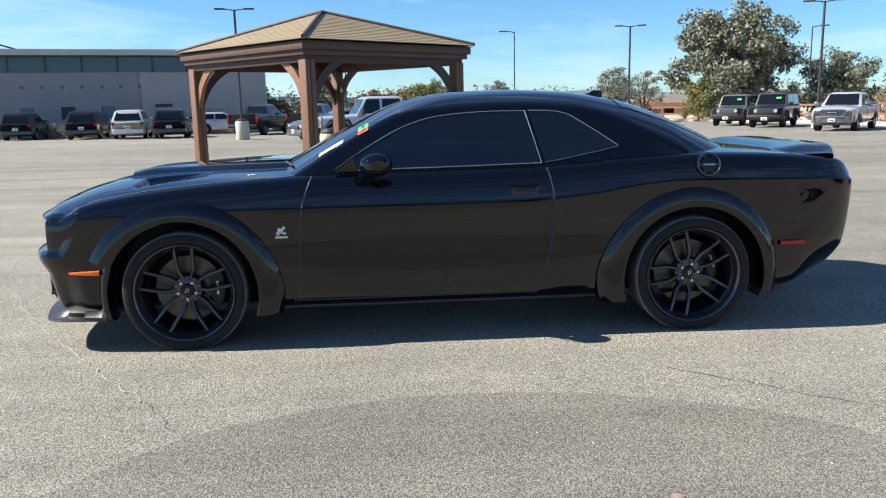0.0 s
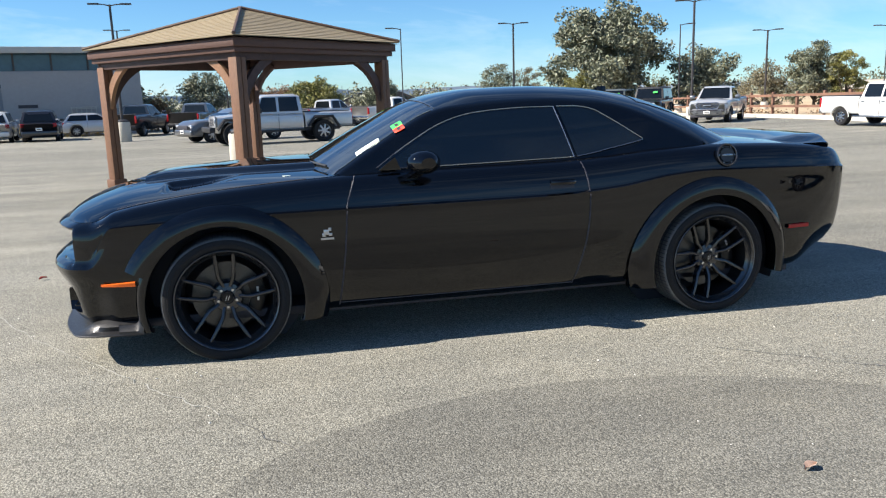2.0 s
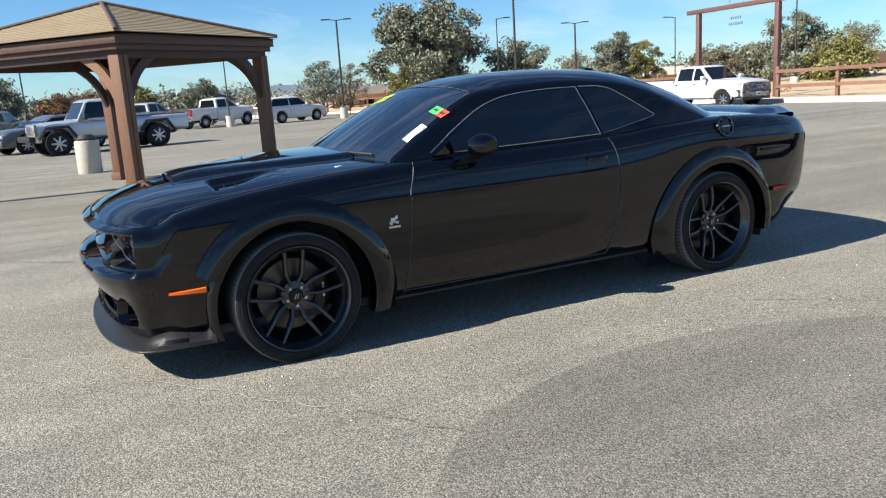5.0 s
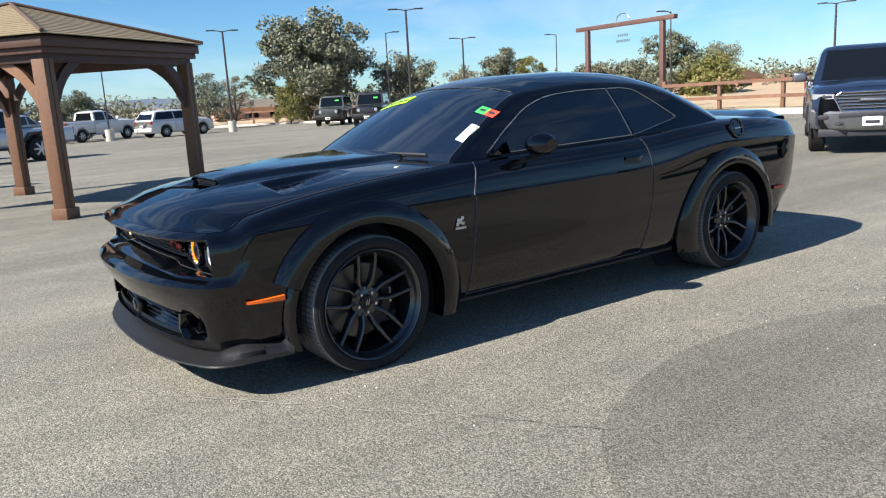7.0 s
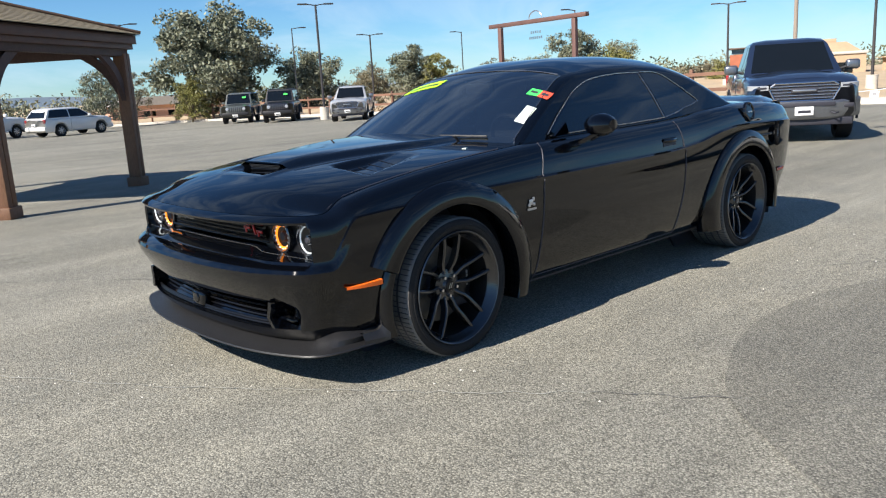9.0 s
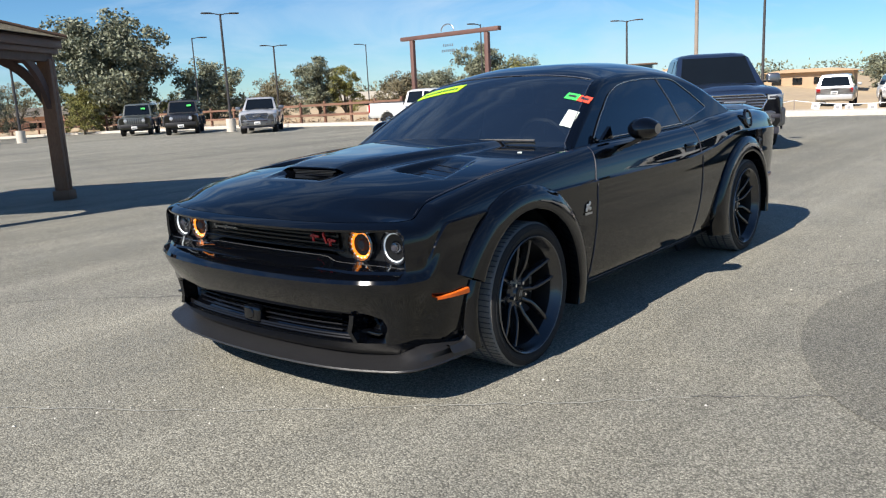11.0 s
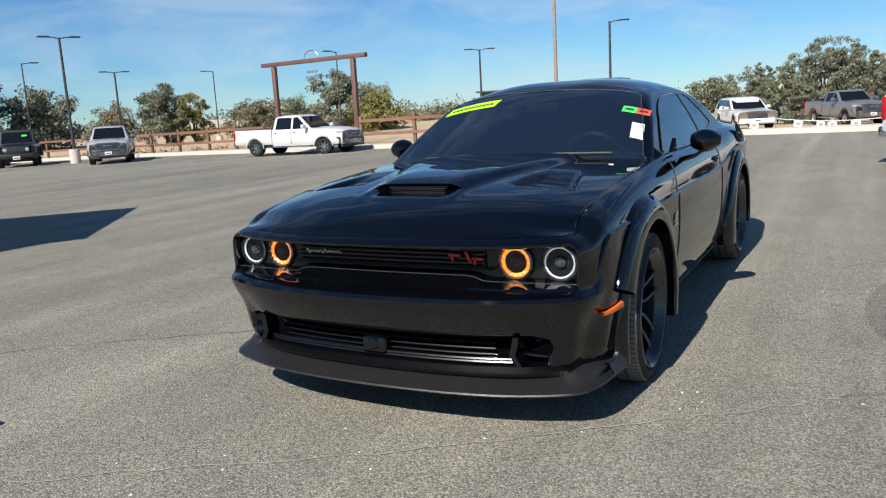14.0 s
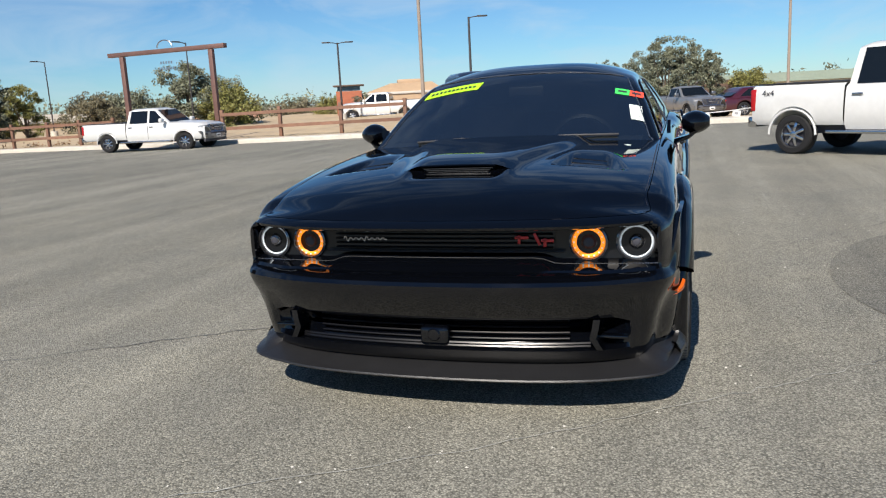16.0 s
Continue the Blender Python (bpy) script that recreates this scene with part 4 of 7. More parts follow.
def pickup(x, y, rz, mt, label, heavy=1.0, chrome=True, rim=None, scale=1.0, group="parked trucks", brand_bar=True, L=5.95, wb=3.8, tyre=None, H=1.96, zs=1.0):
    g = thing("pickup_truck", label, "pickup truck", on_ground(x, y, rz) @ Matrix.Diagonal((scale, scale, scale * zs, 1)), group)
    f, r = wb / 2 + 0.95, -(L - wb / 2 - 0.95)
    xf, xr = wb / 2, -wb / 2
    tr = tyre or 0.40
    ar = tr + 0.09
    zs, cab_r = 0.48, xr + 1.02
    zh = curve1([r, cab_r, cab_r + 0.01, xf - 0.62, xf - 0.5, f - 0.3, f], [1.30, 1.30, 1.24, 1.26, 1.26, 1.20, 1.08])
    wf = curve1([r, r + 0.2, f - 0.6, f - 0.15, f], [0.97, 1.0, 1.0, 0.95, 0.86])
    xs = [r, r + 0.03, cab_r - 0.03]
    part("bed", body_shell([r, r + 0.03, r + 0.2, cab_r - 0.06, cab_r - 0.03], wf, lambda q: 1.33, zs + 0.08, [(xr, ar, tr)], 0.0), mt, g)
    part("bed_cover", box((cab_r - r - 0.16, 1.78, 0.03), ((cab_r + r) / 2, 0, 1.345), 0.01), M_DKTRIM, g)
    part("body", body_shell([cab_r, cab_r + 0.03, 0.2, xf - 0.9, xf - 0.62, xf - 0.5, xf, f - 0.3, f - 0.15, f - 0.05, f], wf, zh, zs, [(xf, ar, tr)], 0.05), mt, g)
    c = [(cab_r + 0.02, 1.24), (cab_r + 0.10, H - 0.06), (cab_r + 0.3, H), (xf - 1.6, H + 0.01), (xf - 1.35, H - 0.05), (xf - 0.66, 1.26)]
    part("cab", cab_shell(c, 0.93, 0.72, 1.22), mt, g)
    zb, zt = 1.30, H - 0.10
    m1 = (cab_r + xf) / 2 - 0.32
    side_panes(g, [[(cab_r + 0.16, zb), (m1 - 0.05, zb), (m1 - 0.05, zt), (cab_r + 0.22, zt)],
                   [(m1 + 0.05, zb), (xf - 0.86, zb), (xf - 0.98, zb + 0.12), (xf - 1.42, zt), (m1 + 0.05, zt)]], 0.93, 0.72, 1.22, H)
    quad_pane(g, "windshield", [(xf - 0.72, 0.78, 1.31), (xf - 0.72, -0.78, 1.31), (xf - 1.30, -0.66, H - 0.08), (xf - 1.30, 0.66, H - 0.08)], M_TINT)
    quad_pane(g, "rear_window", [(cab_r + 0.03, -0.68, 1.36), (cab_r + 0.03, 0.68, 1.36), (cab_r + 0.09, 0.6, H - 0.12), (cab_r + 0.09, -0.6, H - 0.12)], M_TINT)
    gm = M_CHROME if chrome else M_DKTRIM

    def yz(poly, x0, x1):
        bm = bmesh.new()
        p, q = [bm.verts.new((x0, yy, zz)) for yy, zz in poly], [bm.verts.new((x1, yy, zz)) for yy, zz in poly]
        bm.faces.new(p)
        bm.faces.new(list(reversed(q)))
        for i in range(len(poly)):
            j = (i + 1) % len(poly)
            bm.faces.new((p[i], q[i], q[j], p[j]))
        return bm
    hexa = [(-0.50, 1.115), (0.50, 1.115), (0.585, 1.06), (0.60, 1.0), (0.50, 0.80), (0.42, 0.785), (-0.42, 0.785), (-0.50, 0.80), (-0.60, 1.0), (-0.585, 1.06)]
    gr = part("grille", yz(hexa, f - 0.05, f + 0.025), M_INK, g, "dark six-sided grille with bright bars")
    part("grille_frame", sweep([(f + 0.03, yy, zz) for yy, zz in hexa + hexa[:1]], 0.021, 8), gm, gr)
    for k in range(5):
        zz = 0.835 + k * 0.056
        hw = float(np.interp(zz, [0.785, 1.0, 1.06, 1.115], [0.46, 0.60, 0.585, 0.50])) - 0.012
        part("grille_bar", box((0.03, 2 * hw, 0.014), (f + 0.035, 0, zz), 0.004), gm, gr)
    if brand_bar:
        part("badge", box((0.02, 0.46, 0.065), (f + 0.055, 0, 0.975), 0.006), M_INK, gr, "plain dark badge")
        part("badge_bar", box((0.01, 0.40, 0.032), (f + 0.067, 0, 0.975), 0.004), M_ALLOY, gr)
    # bumper bar that sweeps back at its ends
    rowsb = []
    for k in range(21):
        v = -1 + 2 * k / 20
        xx = f + 0.09 - 0.20 * abs(v) ** 3
        lift = 0.05 * abs(v) ** 4
        rowsb.append([(xx - 0.14, 0.98 * v, 0.775 + lift), (xx - 0.02, 0.98 * v, 0.775 + lift), (xx + 0.01, 0.98 * v, 0.735 + lift), (xx + 0.005, 0.98 * v, 0.60), (xx - 0.02, 0.98 * v, 0.475 + lift), (xx - 0.06, 0.98 * v, 0.44 + lift), (xx - 0.14, 0.98 * v, 0.44 + lift)])
    bp = part("front_bumper", loft(rowsb), M_BUMPER if chrome else gm, g)
    part("bumper_intake", box((0.05, 1.06, 0.075), (f + 0.085, 0, 0.715), 0.01), M_INK, bp)
    part("air_dam", box((0.10, 1.7, 0.14), (f - 0.06, 0, 0.40), 0.02), M_INK, g)
    hb = []
    for k in range(9):
        t = k / 8
        xx = xf - 0.55 + (f - xf + 0.42) * t
        hb.append([(xx, 0.52 * v, zh(xx) + 0.03 + 0.055 * (1 - abs(v) ** 4) * (1 - 0.5 * t ** 3)) for v in [-1 + q / 6 for q in range(13)]])
    part("hood_bulge", grid(hb), mt, g, smooth=50)
    for s in (-1, 1):
        lamp = [[(xx, s * yy, zz) for xx, yy, zz in ((f - 0.02 - o, w0, 1.00), (f + 0.02 - o, w0, 1.005), (f + 0.02 - o, w0, 1.085), (f - 0.02 - o, w0, 1.095))] for w0, o in ((0.615, 0.0), (0.72, 0.005), (0.84, 0.045), (0.93, 0.13), (0.965, 0.24))]
        hl = part("headlight", loft([r + [r[0]] for r in lamp]), M_LIGHTGLASS, g)
        part("lamp_mask", box((0.03, 0.16, 0.035), (f + 0.012, s * 0.73, 1.045), 0.008), M_INK, hl)
        part("tow_hook", sweep([(f + 0.10, s * 0.52 - 0.06, 0.56), (f + 0.17, s * 0.52, 0.55), (f + 0.10, s * 0.52 + 0.06, 0.56)], 0.018), M_INK, g)
        part("fog_lamp", box((0.05, 0.20, 0.085), (f + 0.005, s * 0.76, 0.68), 0.02), M_INK, g)
        part("tail_light", box((0.10, 0.12, 0.42), (r + 0.03, s * 0.94, 1.05), 0.02), M_REDLAMP, g)
        mi = part("mirror", box((0.15, 0.27, 0.20), (xf - 0.88, s * 1.16, 1.40), 0.06, 3), mt if not chrome or mt is P_WHITE else M_BUMPER, g)
        part("mirror_arm", sweep([(xf - 0.86, s * 0.92, 1.32), (xf - 0.88, s * 1.08, 1.36)], 0.03), M_DKTRIM, mi)
        for dx in (cab_r + 0.22, m1 + 0.18):
            part("door_handle", box((0.2, 0.035, 0.045), (dx, s * 1.0, 1.12), 0.012), gm, g)
        part("door_gap", box((0.012, 0.012, 0.62), (m1, s * 1.004, 0.86)), M_INK, g)
        part("running_board", box((xf - xr - 1.35, 0.14, 0.06), (0.0, s * 0.95, 0.44), 0.015), M_CHROME if chrome else M_DKTRIM, g)
        for xw in (xf, xr):
            arcp = [(xw + (ar + 0.012) * math.cos(a), s * 1.002, tr + (ar + 0.012) * math.sin(a)) for a in [math.pi * (k / 14) for k in range(15)]]
            part("arch_trim", sweep(arcp, 0.022), M_DKTRIM if mt is not P_WHITE else mt, g)
            bg_wheel(g, xw, s * 0.84, tr, tr, 0.28, rim or M_ALLOY, s)
    part("rear_bumper", box((0.2, 1.9, 0.2), (r - 0.02, 0, 0.62), 0.04, 3), gm, g)
    part("underbody", box((L - 1.0, 1.5, 0.22), ((f + r) / 2, 0, 0.5)), M_INK, g)
    plate(g, f + 0.11, 0.60)
    return g


def suv(x, y, rz, mt, label, L=4.8, H=1.75, wb=2.9, W=0.95, scale=1.0, kind="suv", group="parked cars", rim=None, hood=1.05, boxy=False, tyre=0.36):
    name = {"suv": "suv", "sedan": "sedan", "van": "van", "jeep": "off_roader"}[kind]
    g = thing(name, label, {"suv": "suv", "sedan": "sedan", "van": "van", "jeep": "off-roader"}[kind], on_ground(x, y, rz) @ Matrix.Scale(scale, 4), group)
    f, r = wb / 2 + (0.62 if kind == "jeep" else 0.9), -(L - wb / 2 - (0.62 if kind == "jeep" else 0.9))
    xf, xr = wb / 2, -wb / 2
    tr = tyre
    ar = tr + 0.07
    zb = hood
    hoodx = xf - 0.35
    if kind == "sedan":
        c = [(r + 0.35, zb), (r + 1.15, H - 0.04), (0.0, H), (xf - 1.25, H - 0.05), (hoodx - 0.1, zb)]
    elif kind == "jeep":
        c = [(r + 0.04, zb), (r + 0.07, H - 0.05), (r + 0.2, H), (xf - 1.1, H), (xf - 0.95, H - 0.05), (xf - 0.62, zb)]
        hoodx = xf - 0.55
    elif kind == "van":
        c = [(r + 0.06, zb), (r + 0.28, H - 0.05), (r + 0.5, H), (xf - 1.2, H), (xf - 0.9, H - 0.06), (xf + 0.05, zb)]
    else:
        c = [(r + 0.06, zb), (r + 0.42, H - 0.06), (r + 0.7, H), (xf - 1.45, H), (xf - 1.25, H - 0.05), (hoodx - 0.08, zb)]
    taper = 0.99 if boxy else 0.86
    wf = curve1([r, r + 0.25, f - 0.5, f - 0.12, f], [W * (0.99 if boxy else 0.93), W, W, W * (taper + 0.06), W * taper])
    zt = curve1([r, r + 0.1, hoodx, f - 0.25, f], [zb - (0.02 if boxy else 0.06), zb, zb, zb - 0.07, zb - (0.1 if boxy else 0.28)])
    part("body", body_shell([r, r + 0.05, r + 0.25, 0, hoodx, f - 0.3, f - 0.12, f - 0.04, f], wf, zt, 0.30 if not boxy else 0.42, [(xr, ar, tr), (xf, ar, tr)], 0.03), mt, g)
    wt = W * (0.80 if boxy else 0.74)
    part("cab", cab_shell(c, W - 0.05, wt, zb), mt if kind != "jeep" else M_DKTRIM if mt is P_BLACK else mt, g)
    z0, z1 = zb + 0.06, H - 0.10
    fr = c[-1][0] - 0.25
    rr = c[0][0] + (0.5 if kind == "sedan" else 0.2)
    mid = (fr + rr) / 2
    slope = (c[-1][0] - c[-2][0]) / max(0.1, (H - zb)) * (z1 - z0)
    rs = (c[1][0] - c[0][0]) / max(0.1, (H - zb)) * (z1 - z0)
    side_panes(g, [[(rr, z0), (mid - 0.04, z0), (mid - 0.04, z1), (rr + rs, z1)], [(mid + 0.04, z0), (fr, z0), (fr - slope, z1), (mid + 0.04, z1)]], W - 0.05, wt, zb, H)
    ws = quad_pane(g, "windshield", [(c[-1][0] - 0.03, W - 0.16, zb + 0.05), (c[-1][0] - 0.03, -W + 0.16, zb + 0.05), (c[-2][0] + 0.02, -wt + 0.06, H - 0.09), (c[-2][0] + 0.02, wt - 0.06, H - 0.09)], M_TINT)
    quad_pane(g, "rear_window", [(c[0][0] + 0.02, -W + 0.2, zb + 0.08), (c[0][0] + 0.02, W - 0.2, zb + 0.08), (c[1][0] - 0.02, wt - 0.1, H - 0.12), (c[1][0] - 0.02, -wt + 0.1, H - 0.12)], M_TINT)
    if kind == "jeep":
        part("green_tag", box((0.02, 0.24, 0.10), ((c[-1][0] + c[-2][0]) / 2 + 0.05, 0.36, (zb + H) / 2 + 0.06), rot=Matrix.Rotation(radians(-25), 4, "Y")), M_TAG, g, "bright green windshield tag")
        gr = part("grille", box((0.06, 1.15, 0.42), (f + 0.01, 0, 0.86), 0.02), mt, g, "upright grille with seven slots")
        for k in range(7):
            part("grille_slot", box((0.03, 0.06, 0.30), (f + 0.035, -0.36 + 0.12 * k, 0.87), 0.02), M_INK, gr)
        for s in (-1, 1):
            part("headlight", revolve([(0.0, 0.05), (0.09, 0.04), (0.10, 0.0)], 20, "X"), M_LIGHTGLASS, g, loc=(f + 0.02, s * 0.5, 0.9))
        part("front_bumper", box((0.2, 1.6, 0.2), (f + 0.22, 0, 0.6), 0.04), M_DKTRIM, g)
    else:
        part("grille", box((0.05, W * 1.0, 0.22), (f + 0.0, 0, zb - 0.32), 0.03), M_INK, g)
        part("front_bumper", box((0.16, W * 1.86, 0.26), (f - 0.02, 0, 0.46), 0.07, 3), mt, g)
        for s in (-1, 1):
            part("headlight", box((0.22, 0.30, 0.13), (f - 0.12, s * (W - 0.26), zb - 0.25), 0.03), M_LIGHTGLASS, g)
    part("rear_bumper", box((0.18, W * 1.86, 0.26), (r + 0.02, 0, 0.5), 0.06, 3), mt if kind != "jeep" else M_DKTRIM, g)
    for s in (-1, 1):
        part("tail_light", box((0.10, 0.2, 0.22 if kind != "sedan" else 0.12), (r + 0.05, s * (W - 0.16), zb - 0.14), 0.02), M_REDLAMP, g)
        part("mirror", box((0.14, 0.2, 0.14), (c[-1][0] - 0.42, s * (W + 0.09), zb + 0.10), 0.04, 3), mt, g)
        part("door_gap", box((0.012, 0.012, 0.5), (mid, s * (W + 0.004), 0.7)), M_INK, g)
        for xw in (xf, xr):
            if kind == "jeep":
                fl = [(xw - ar - 0.10, tr + 0.02), (xw - ar * 0.62, tr + ar + 0.02), (xw + ar * 0.62, tr + ar + 0.02), (xw + ar + 0.10, tr + 0.1)]
                part("fender", sweep([(a, s * (W + 0.06), b) for a, b in fl], 0.055), M_DKTRIM, g)
            bg_wheel(g, xw, s * (W - 0.12), tr, tr, 0.24, rim or M_ALLOY, s)
    part("underbody", box((L - 0.9, W * 1.5, 0.2), ((f + r) / 2, 0, 0.38)), M_INK, g)
    plate(g, r - 0.10, 0.72, -1)
    plate(g, (f + 0.33) if kind == "jeep" else f + 0.07, 0.5)
    return g


# trucks by the fence
pickup(20.3, 18.05, -88, P_WHITE, "white crew cab pickup parked beside the gateway", rim=M_CHROME, scale=0.86, zs=0.91)
pickup(20.7, 29.6, 227, P_SILVER, "silver-white heavy pickup facing the lot by a lamp post", rim=M_ALLOY, scale=0.9, zs=0.95)
suv(21.1, 42.0, 232, P_OLIVE, "grey-green upright off-roader with a green windshield tag", L=4.7, H=1.85, wb=2.95, W=0.88, kind="jeep", hood=1.15, boxy=True, tyre=0.41, rim=M_INK, group="off-roaders")
suv(21.0, 37.0, 232, P_BLACK, "black upright off-roader with a green windshield tag", L=4.7, H=1.85, wb=2.95, W=0.88, kind="jeep", hood=1.15, boxy=True, tyre=0.41, rim=M_INK, group="off-roaders")
# dark pickup behind the black car
pickup(11.2, 3.08, 211, P_NAVY, "dark blue pickup with a bright grille and bumper", rim=M_ALLOY, scale=0.87)
# white pickup with off-road lettering
w4 = pickup(8.76, -4.48, -128, P_WHITE, "white lifted pickup with polished wheels", tyre=0.38, rim=M_CHROME, H=2.02, scale=0.86, L=5.63)
# Behind the gazebo
suv(-2.3, 31.3, 208, P_GREY, "grey sedan behind the gazebo", L=4.9, H=1.42, wb=2.95, W=0.93, kind="sedan", hood=0.98)
pickup(-8.4, 47.2, 75, P_BLACK, "dark pickup parked by the building", chrome=False, L=5.7, wb=3.6, H=1.9)
pickup(-5.0, 48.8, 75, P_GREY, "grey pickup parked by the building", chrome=False, L=5.7, wb=3.6, H=1.9)
suv(-11.7, 51.5, 10, P_SILVER, "small silver hatchback by the planting", L=4.3, H=1.5, wb=2.6, W=0.88, hood=0.98)
suv(-19.0, 46.0, 100, P_BLACK, "dark suv seen from behind", H=1.72)
suv(-15.9, 44.8, 100, P_WHITE, "white suv seen from behind", H=1.72)
suv(-13.3, 44.0, 100, P_BLACK, "dark suv seen from behind", H=1.72)
suv(-23.5, 47.5, 100, P_BLACK, "dark suv seen from behind", H=1.72)
pickup(8.0, 49.8, 30, P_WHITE, "white pickup with a white canopy", L=5.7, wb=3.6, H=1.9)
suv(12.2, 46.6, 20, P_WHITE, "white suv seen from the side", L=4.7, H=1.65, wb=2.8)
pickup(3.8, 52.0, 40, P_SILVER, "silver pickup behind others", L=5.7, wb=3.6, H=1.9)
# right-hand rows
suv(35.2, 6.3, 10, P_SILVER, "silver minivan seen from behind, with a roof rack", L=4.6, H=1.58, wb=2.8, W=0.86, kind="van", hood=0.95, scale=0.9)
suv(30.2, 2.6, -158, P_WHITE, "white suv facing the lot behind a pennant rope", scale=0.86, L=4.6, H=1.55, wb=2.8, W=0.88, hood=0.98, boxy=True)
pickup(36.2, -1.1, -152, P_PEWTER, "grey older pickup behind a pennant rope", L=5.6, wb=3.5, H=1.85, scale=0.84)
suv(38.0, -4.5, -60, P_MAROON, "dark red sedan by the far kerb", L=4.7, H=1.45, wb=2.75, kind="sedan", hood=0.95)
pickup(45.5, 18.8, 100, P_WHITE, "white pickup far behind the fence", L=5.7, wb=3.6, H=1.9)


def bed_off_roader(x, y, rz):
    g = thing("off_road_pickup", "silver off-road pickup with black fenders and big tyres", "off-roader", on_ground(x, y, rz), "off-roaders")
    mt, W, H, zb = P_SILVER, 0.86, 1.86, 1.16
    xf, xr, tr = 1.745, -1.745, 0.43
    f, r = 2.35, -2.95
    wf = curve1([r, f], [W, W * 0.94])
    part("body", body_shell([-0.95, -0.9, 0, 1.0, 1.6, f - 0.05, f], wf, curve1([r, 1.0, f], [zb, zb, zb - 0.05]), 0.5, [(xf, 0.52, tr)], 0.03), mt, g)
    part("bed", body_shell([r, r + 0.04, -1.06, -1.02], wf, lambda q: zb, 0.58, [(xr, 0.52, tr)], 0.0), mt, g)
    part("bed_floor", box((1.8, 1.5, 0.03), (-1.98, 0, zb + 0.008)), M_DKTRIM, g)
    c = [(-0.93, zb), (-0.86, H - 0.05), (-0.7, H), (0.5, H), (0.66, H - 0.06), (1.02, zb)]
    part("cab", cab_shell(c, W - 0.03, 0.70, zb), mt, g)
    side_panes(g, [[(-0.78, zb + 0.06), (-0.02, zb + 0.06), (-0.02, H - 0.1), (-0.74, H - 0.1)], [(0.08, zb + 0.06), (0.84, zb + 0.06), (0.6, H - 0.1), (0.08, H - 0.1)]], W - 0.03, 0.70, zb, H)
    quad_pane(g, "windshield", [(0.99, 0.72, zb + 0.04), (0.99, -0.72, zb + 0.04), (0.68, -0.62, H - 0.09), (0.68, 0.62, H - 0.09)], M_TINT)
    gr = part("grille", box((0.06, 1.1, 0.42), (f + 0.01, 0, 0.9), 0.02), mt, g)
    for k in range(7):
        part("grille_slot", box((0.03, 0.06, 0.3), (f + 0.035, -0.36 + 0.12 * k, 0.9), 0.02), M_INK, gr)
    part("front_bumper", box((0.22, 1.62, 0.2), (f + 0.2, 0, 0.62), 0.04), M_DKTRIM, g)
    part("rear_bumper", box((0.2, 1.6, 0.18), (r - 0.08, 0, 0.68), 0.04), M_DKTRIM, g)
    part("underbody", box((4.4, 1.2, 0.2), (-0.3, 0, 0.55)), M_INK, g)
    for s in (-1, 1):
        part("headlight", revolve([(0.0, 0.05), (0.09, 0.04), (0.10, 0.0)], 20, "X"), M_LIGHTGLASS, g, loc=(f + 0.02, s * 0.46, 0.94))
        part("tail_light", box((0.06, 0.16, 0.26), (r - 0.01, s * 0.76, 0.98), 0.02), M_REDLAMP, g)
        part("mirror", box((0.14, 0.2, 0.2), (0.78, s * 0.98, 1.28), 0.04), M_DKTRIM, g)
        part("rock_rail", box((2.0, 0.12, 0.08), (0.05, s * 0.88, 0.5), 0.02), M_DKTRIM, g)
        part("door_gap", box((0.012, 0.012, 0.56), (0.03, s * (W + 0.004), 0.85)), M_INK, g)
        for k in (0, 1):
            part("door_handle", box((0.16, 0.03, 0.05), (-0.72 + 0.8 * k, s * (W + 0.01), 1.04), 0.01), mt, g)
        for xw in (xf, xr):
            fl = [(xw - 0.66, s * 0.93, 0.52), (xw - 0.36, s * 0.95, 0.98), (xw + 0.36, s * 0.95, 0.98), (xw + 0.64, s * 0.93, 0.62)]
            part("fender", sweep(fl, 0.06), M_DKTRIM, g)
            bg_wheel(g, xw, s * 0.82, tr, tr, 0.28, M_ALLOY if xw < 9 else M_INK, s)
    return g


bed_off_roader(-0.65, 26.7, 194)


def lettering(text, size, m, material, parent, name="lettering"):
    cu = bpy.data.curves.new(name, "FONT")
    cu.body = text
    cu.size = size
    cu.extrude = 0.003
    cu.align_x = "CENTER"
    cu.materials.append(material)
    ob = new(name, cu)
    ob.parent = parent
    ob.matrix_basis = m
    return ob


lettering("4x4", 0.17, pose(-2.42, -1.0, 1.12, 90, 0, 0), M_INK, w4)


# ---- the black car ----
M_CAR = mat("gloss_black_paint", (0.0014, 0.0018, 0.0030), 0.028, 0.0, coat=0.0, var=0.12, scale=3, spec=0.55)
M_SATIN = mat("satin_black_splitter", (0.013, 0.013, 0.014), 0.40, var=0.2, scale=12, bump=0.12, bump_scale=300)
M_GRILLE = mat("grille_black", (0.005, 0.005, 0.006), 0.28, var=0.15, scale=30, spec=0.35)
M_WHEEL = mat("satin_black_alloy", (0.016, 0.016, 0.018), 0.19, 0.0, var=0.12, scale=9, spec=0.85)
M_BARREL = mat("dull_black_barrel", (0.008, 0.008, 0.009), 0.5, 0.0, var=0.2, scale=9, spec=0.3)
M_DISC = mat("brake_disc_steel", (0.09, 0.088, 0.085), 0.35, 0.9, var=0.15, scale=10)
# paler metal that paints a highlight round the rim's lip
M_RIMEDGE = mat("worn_rim_edge", (0.16, 0.16, 0.165), 0.3, 0.7, var=0.1, scale=9)
M_TRIM = mat("window_trim", (0.30, 0.31, 0.32), 0.22, 0.9, var=0.08, scale=6)
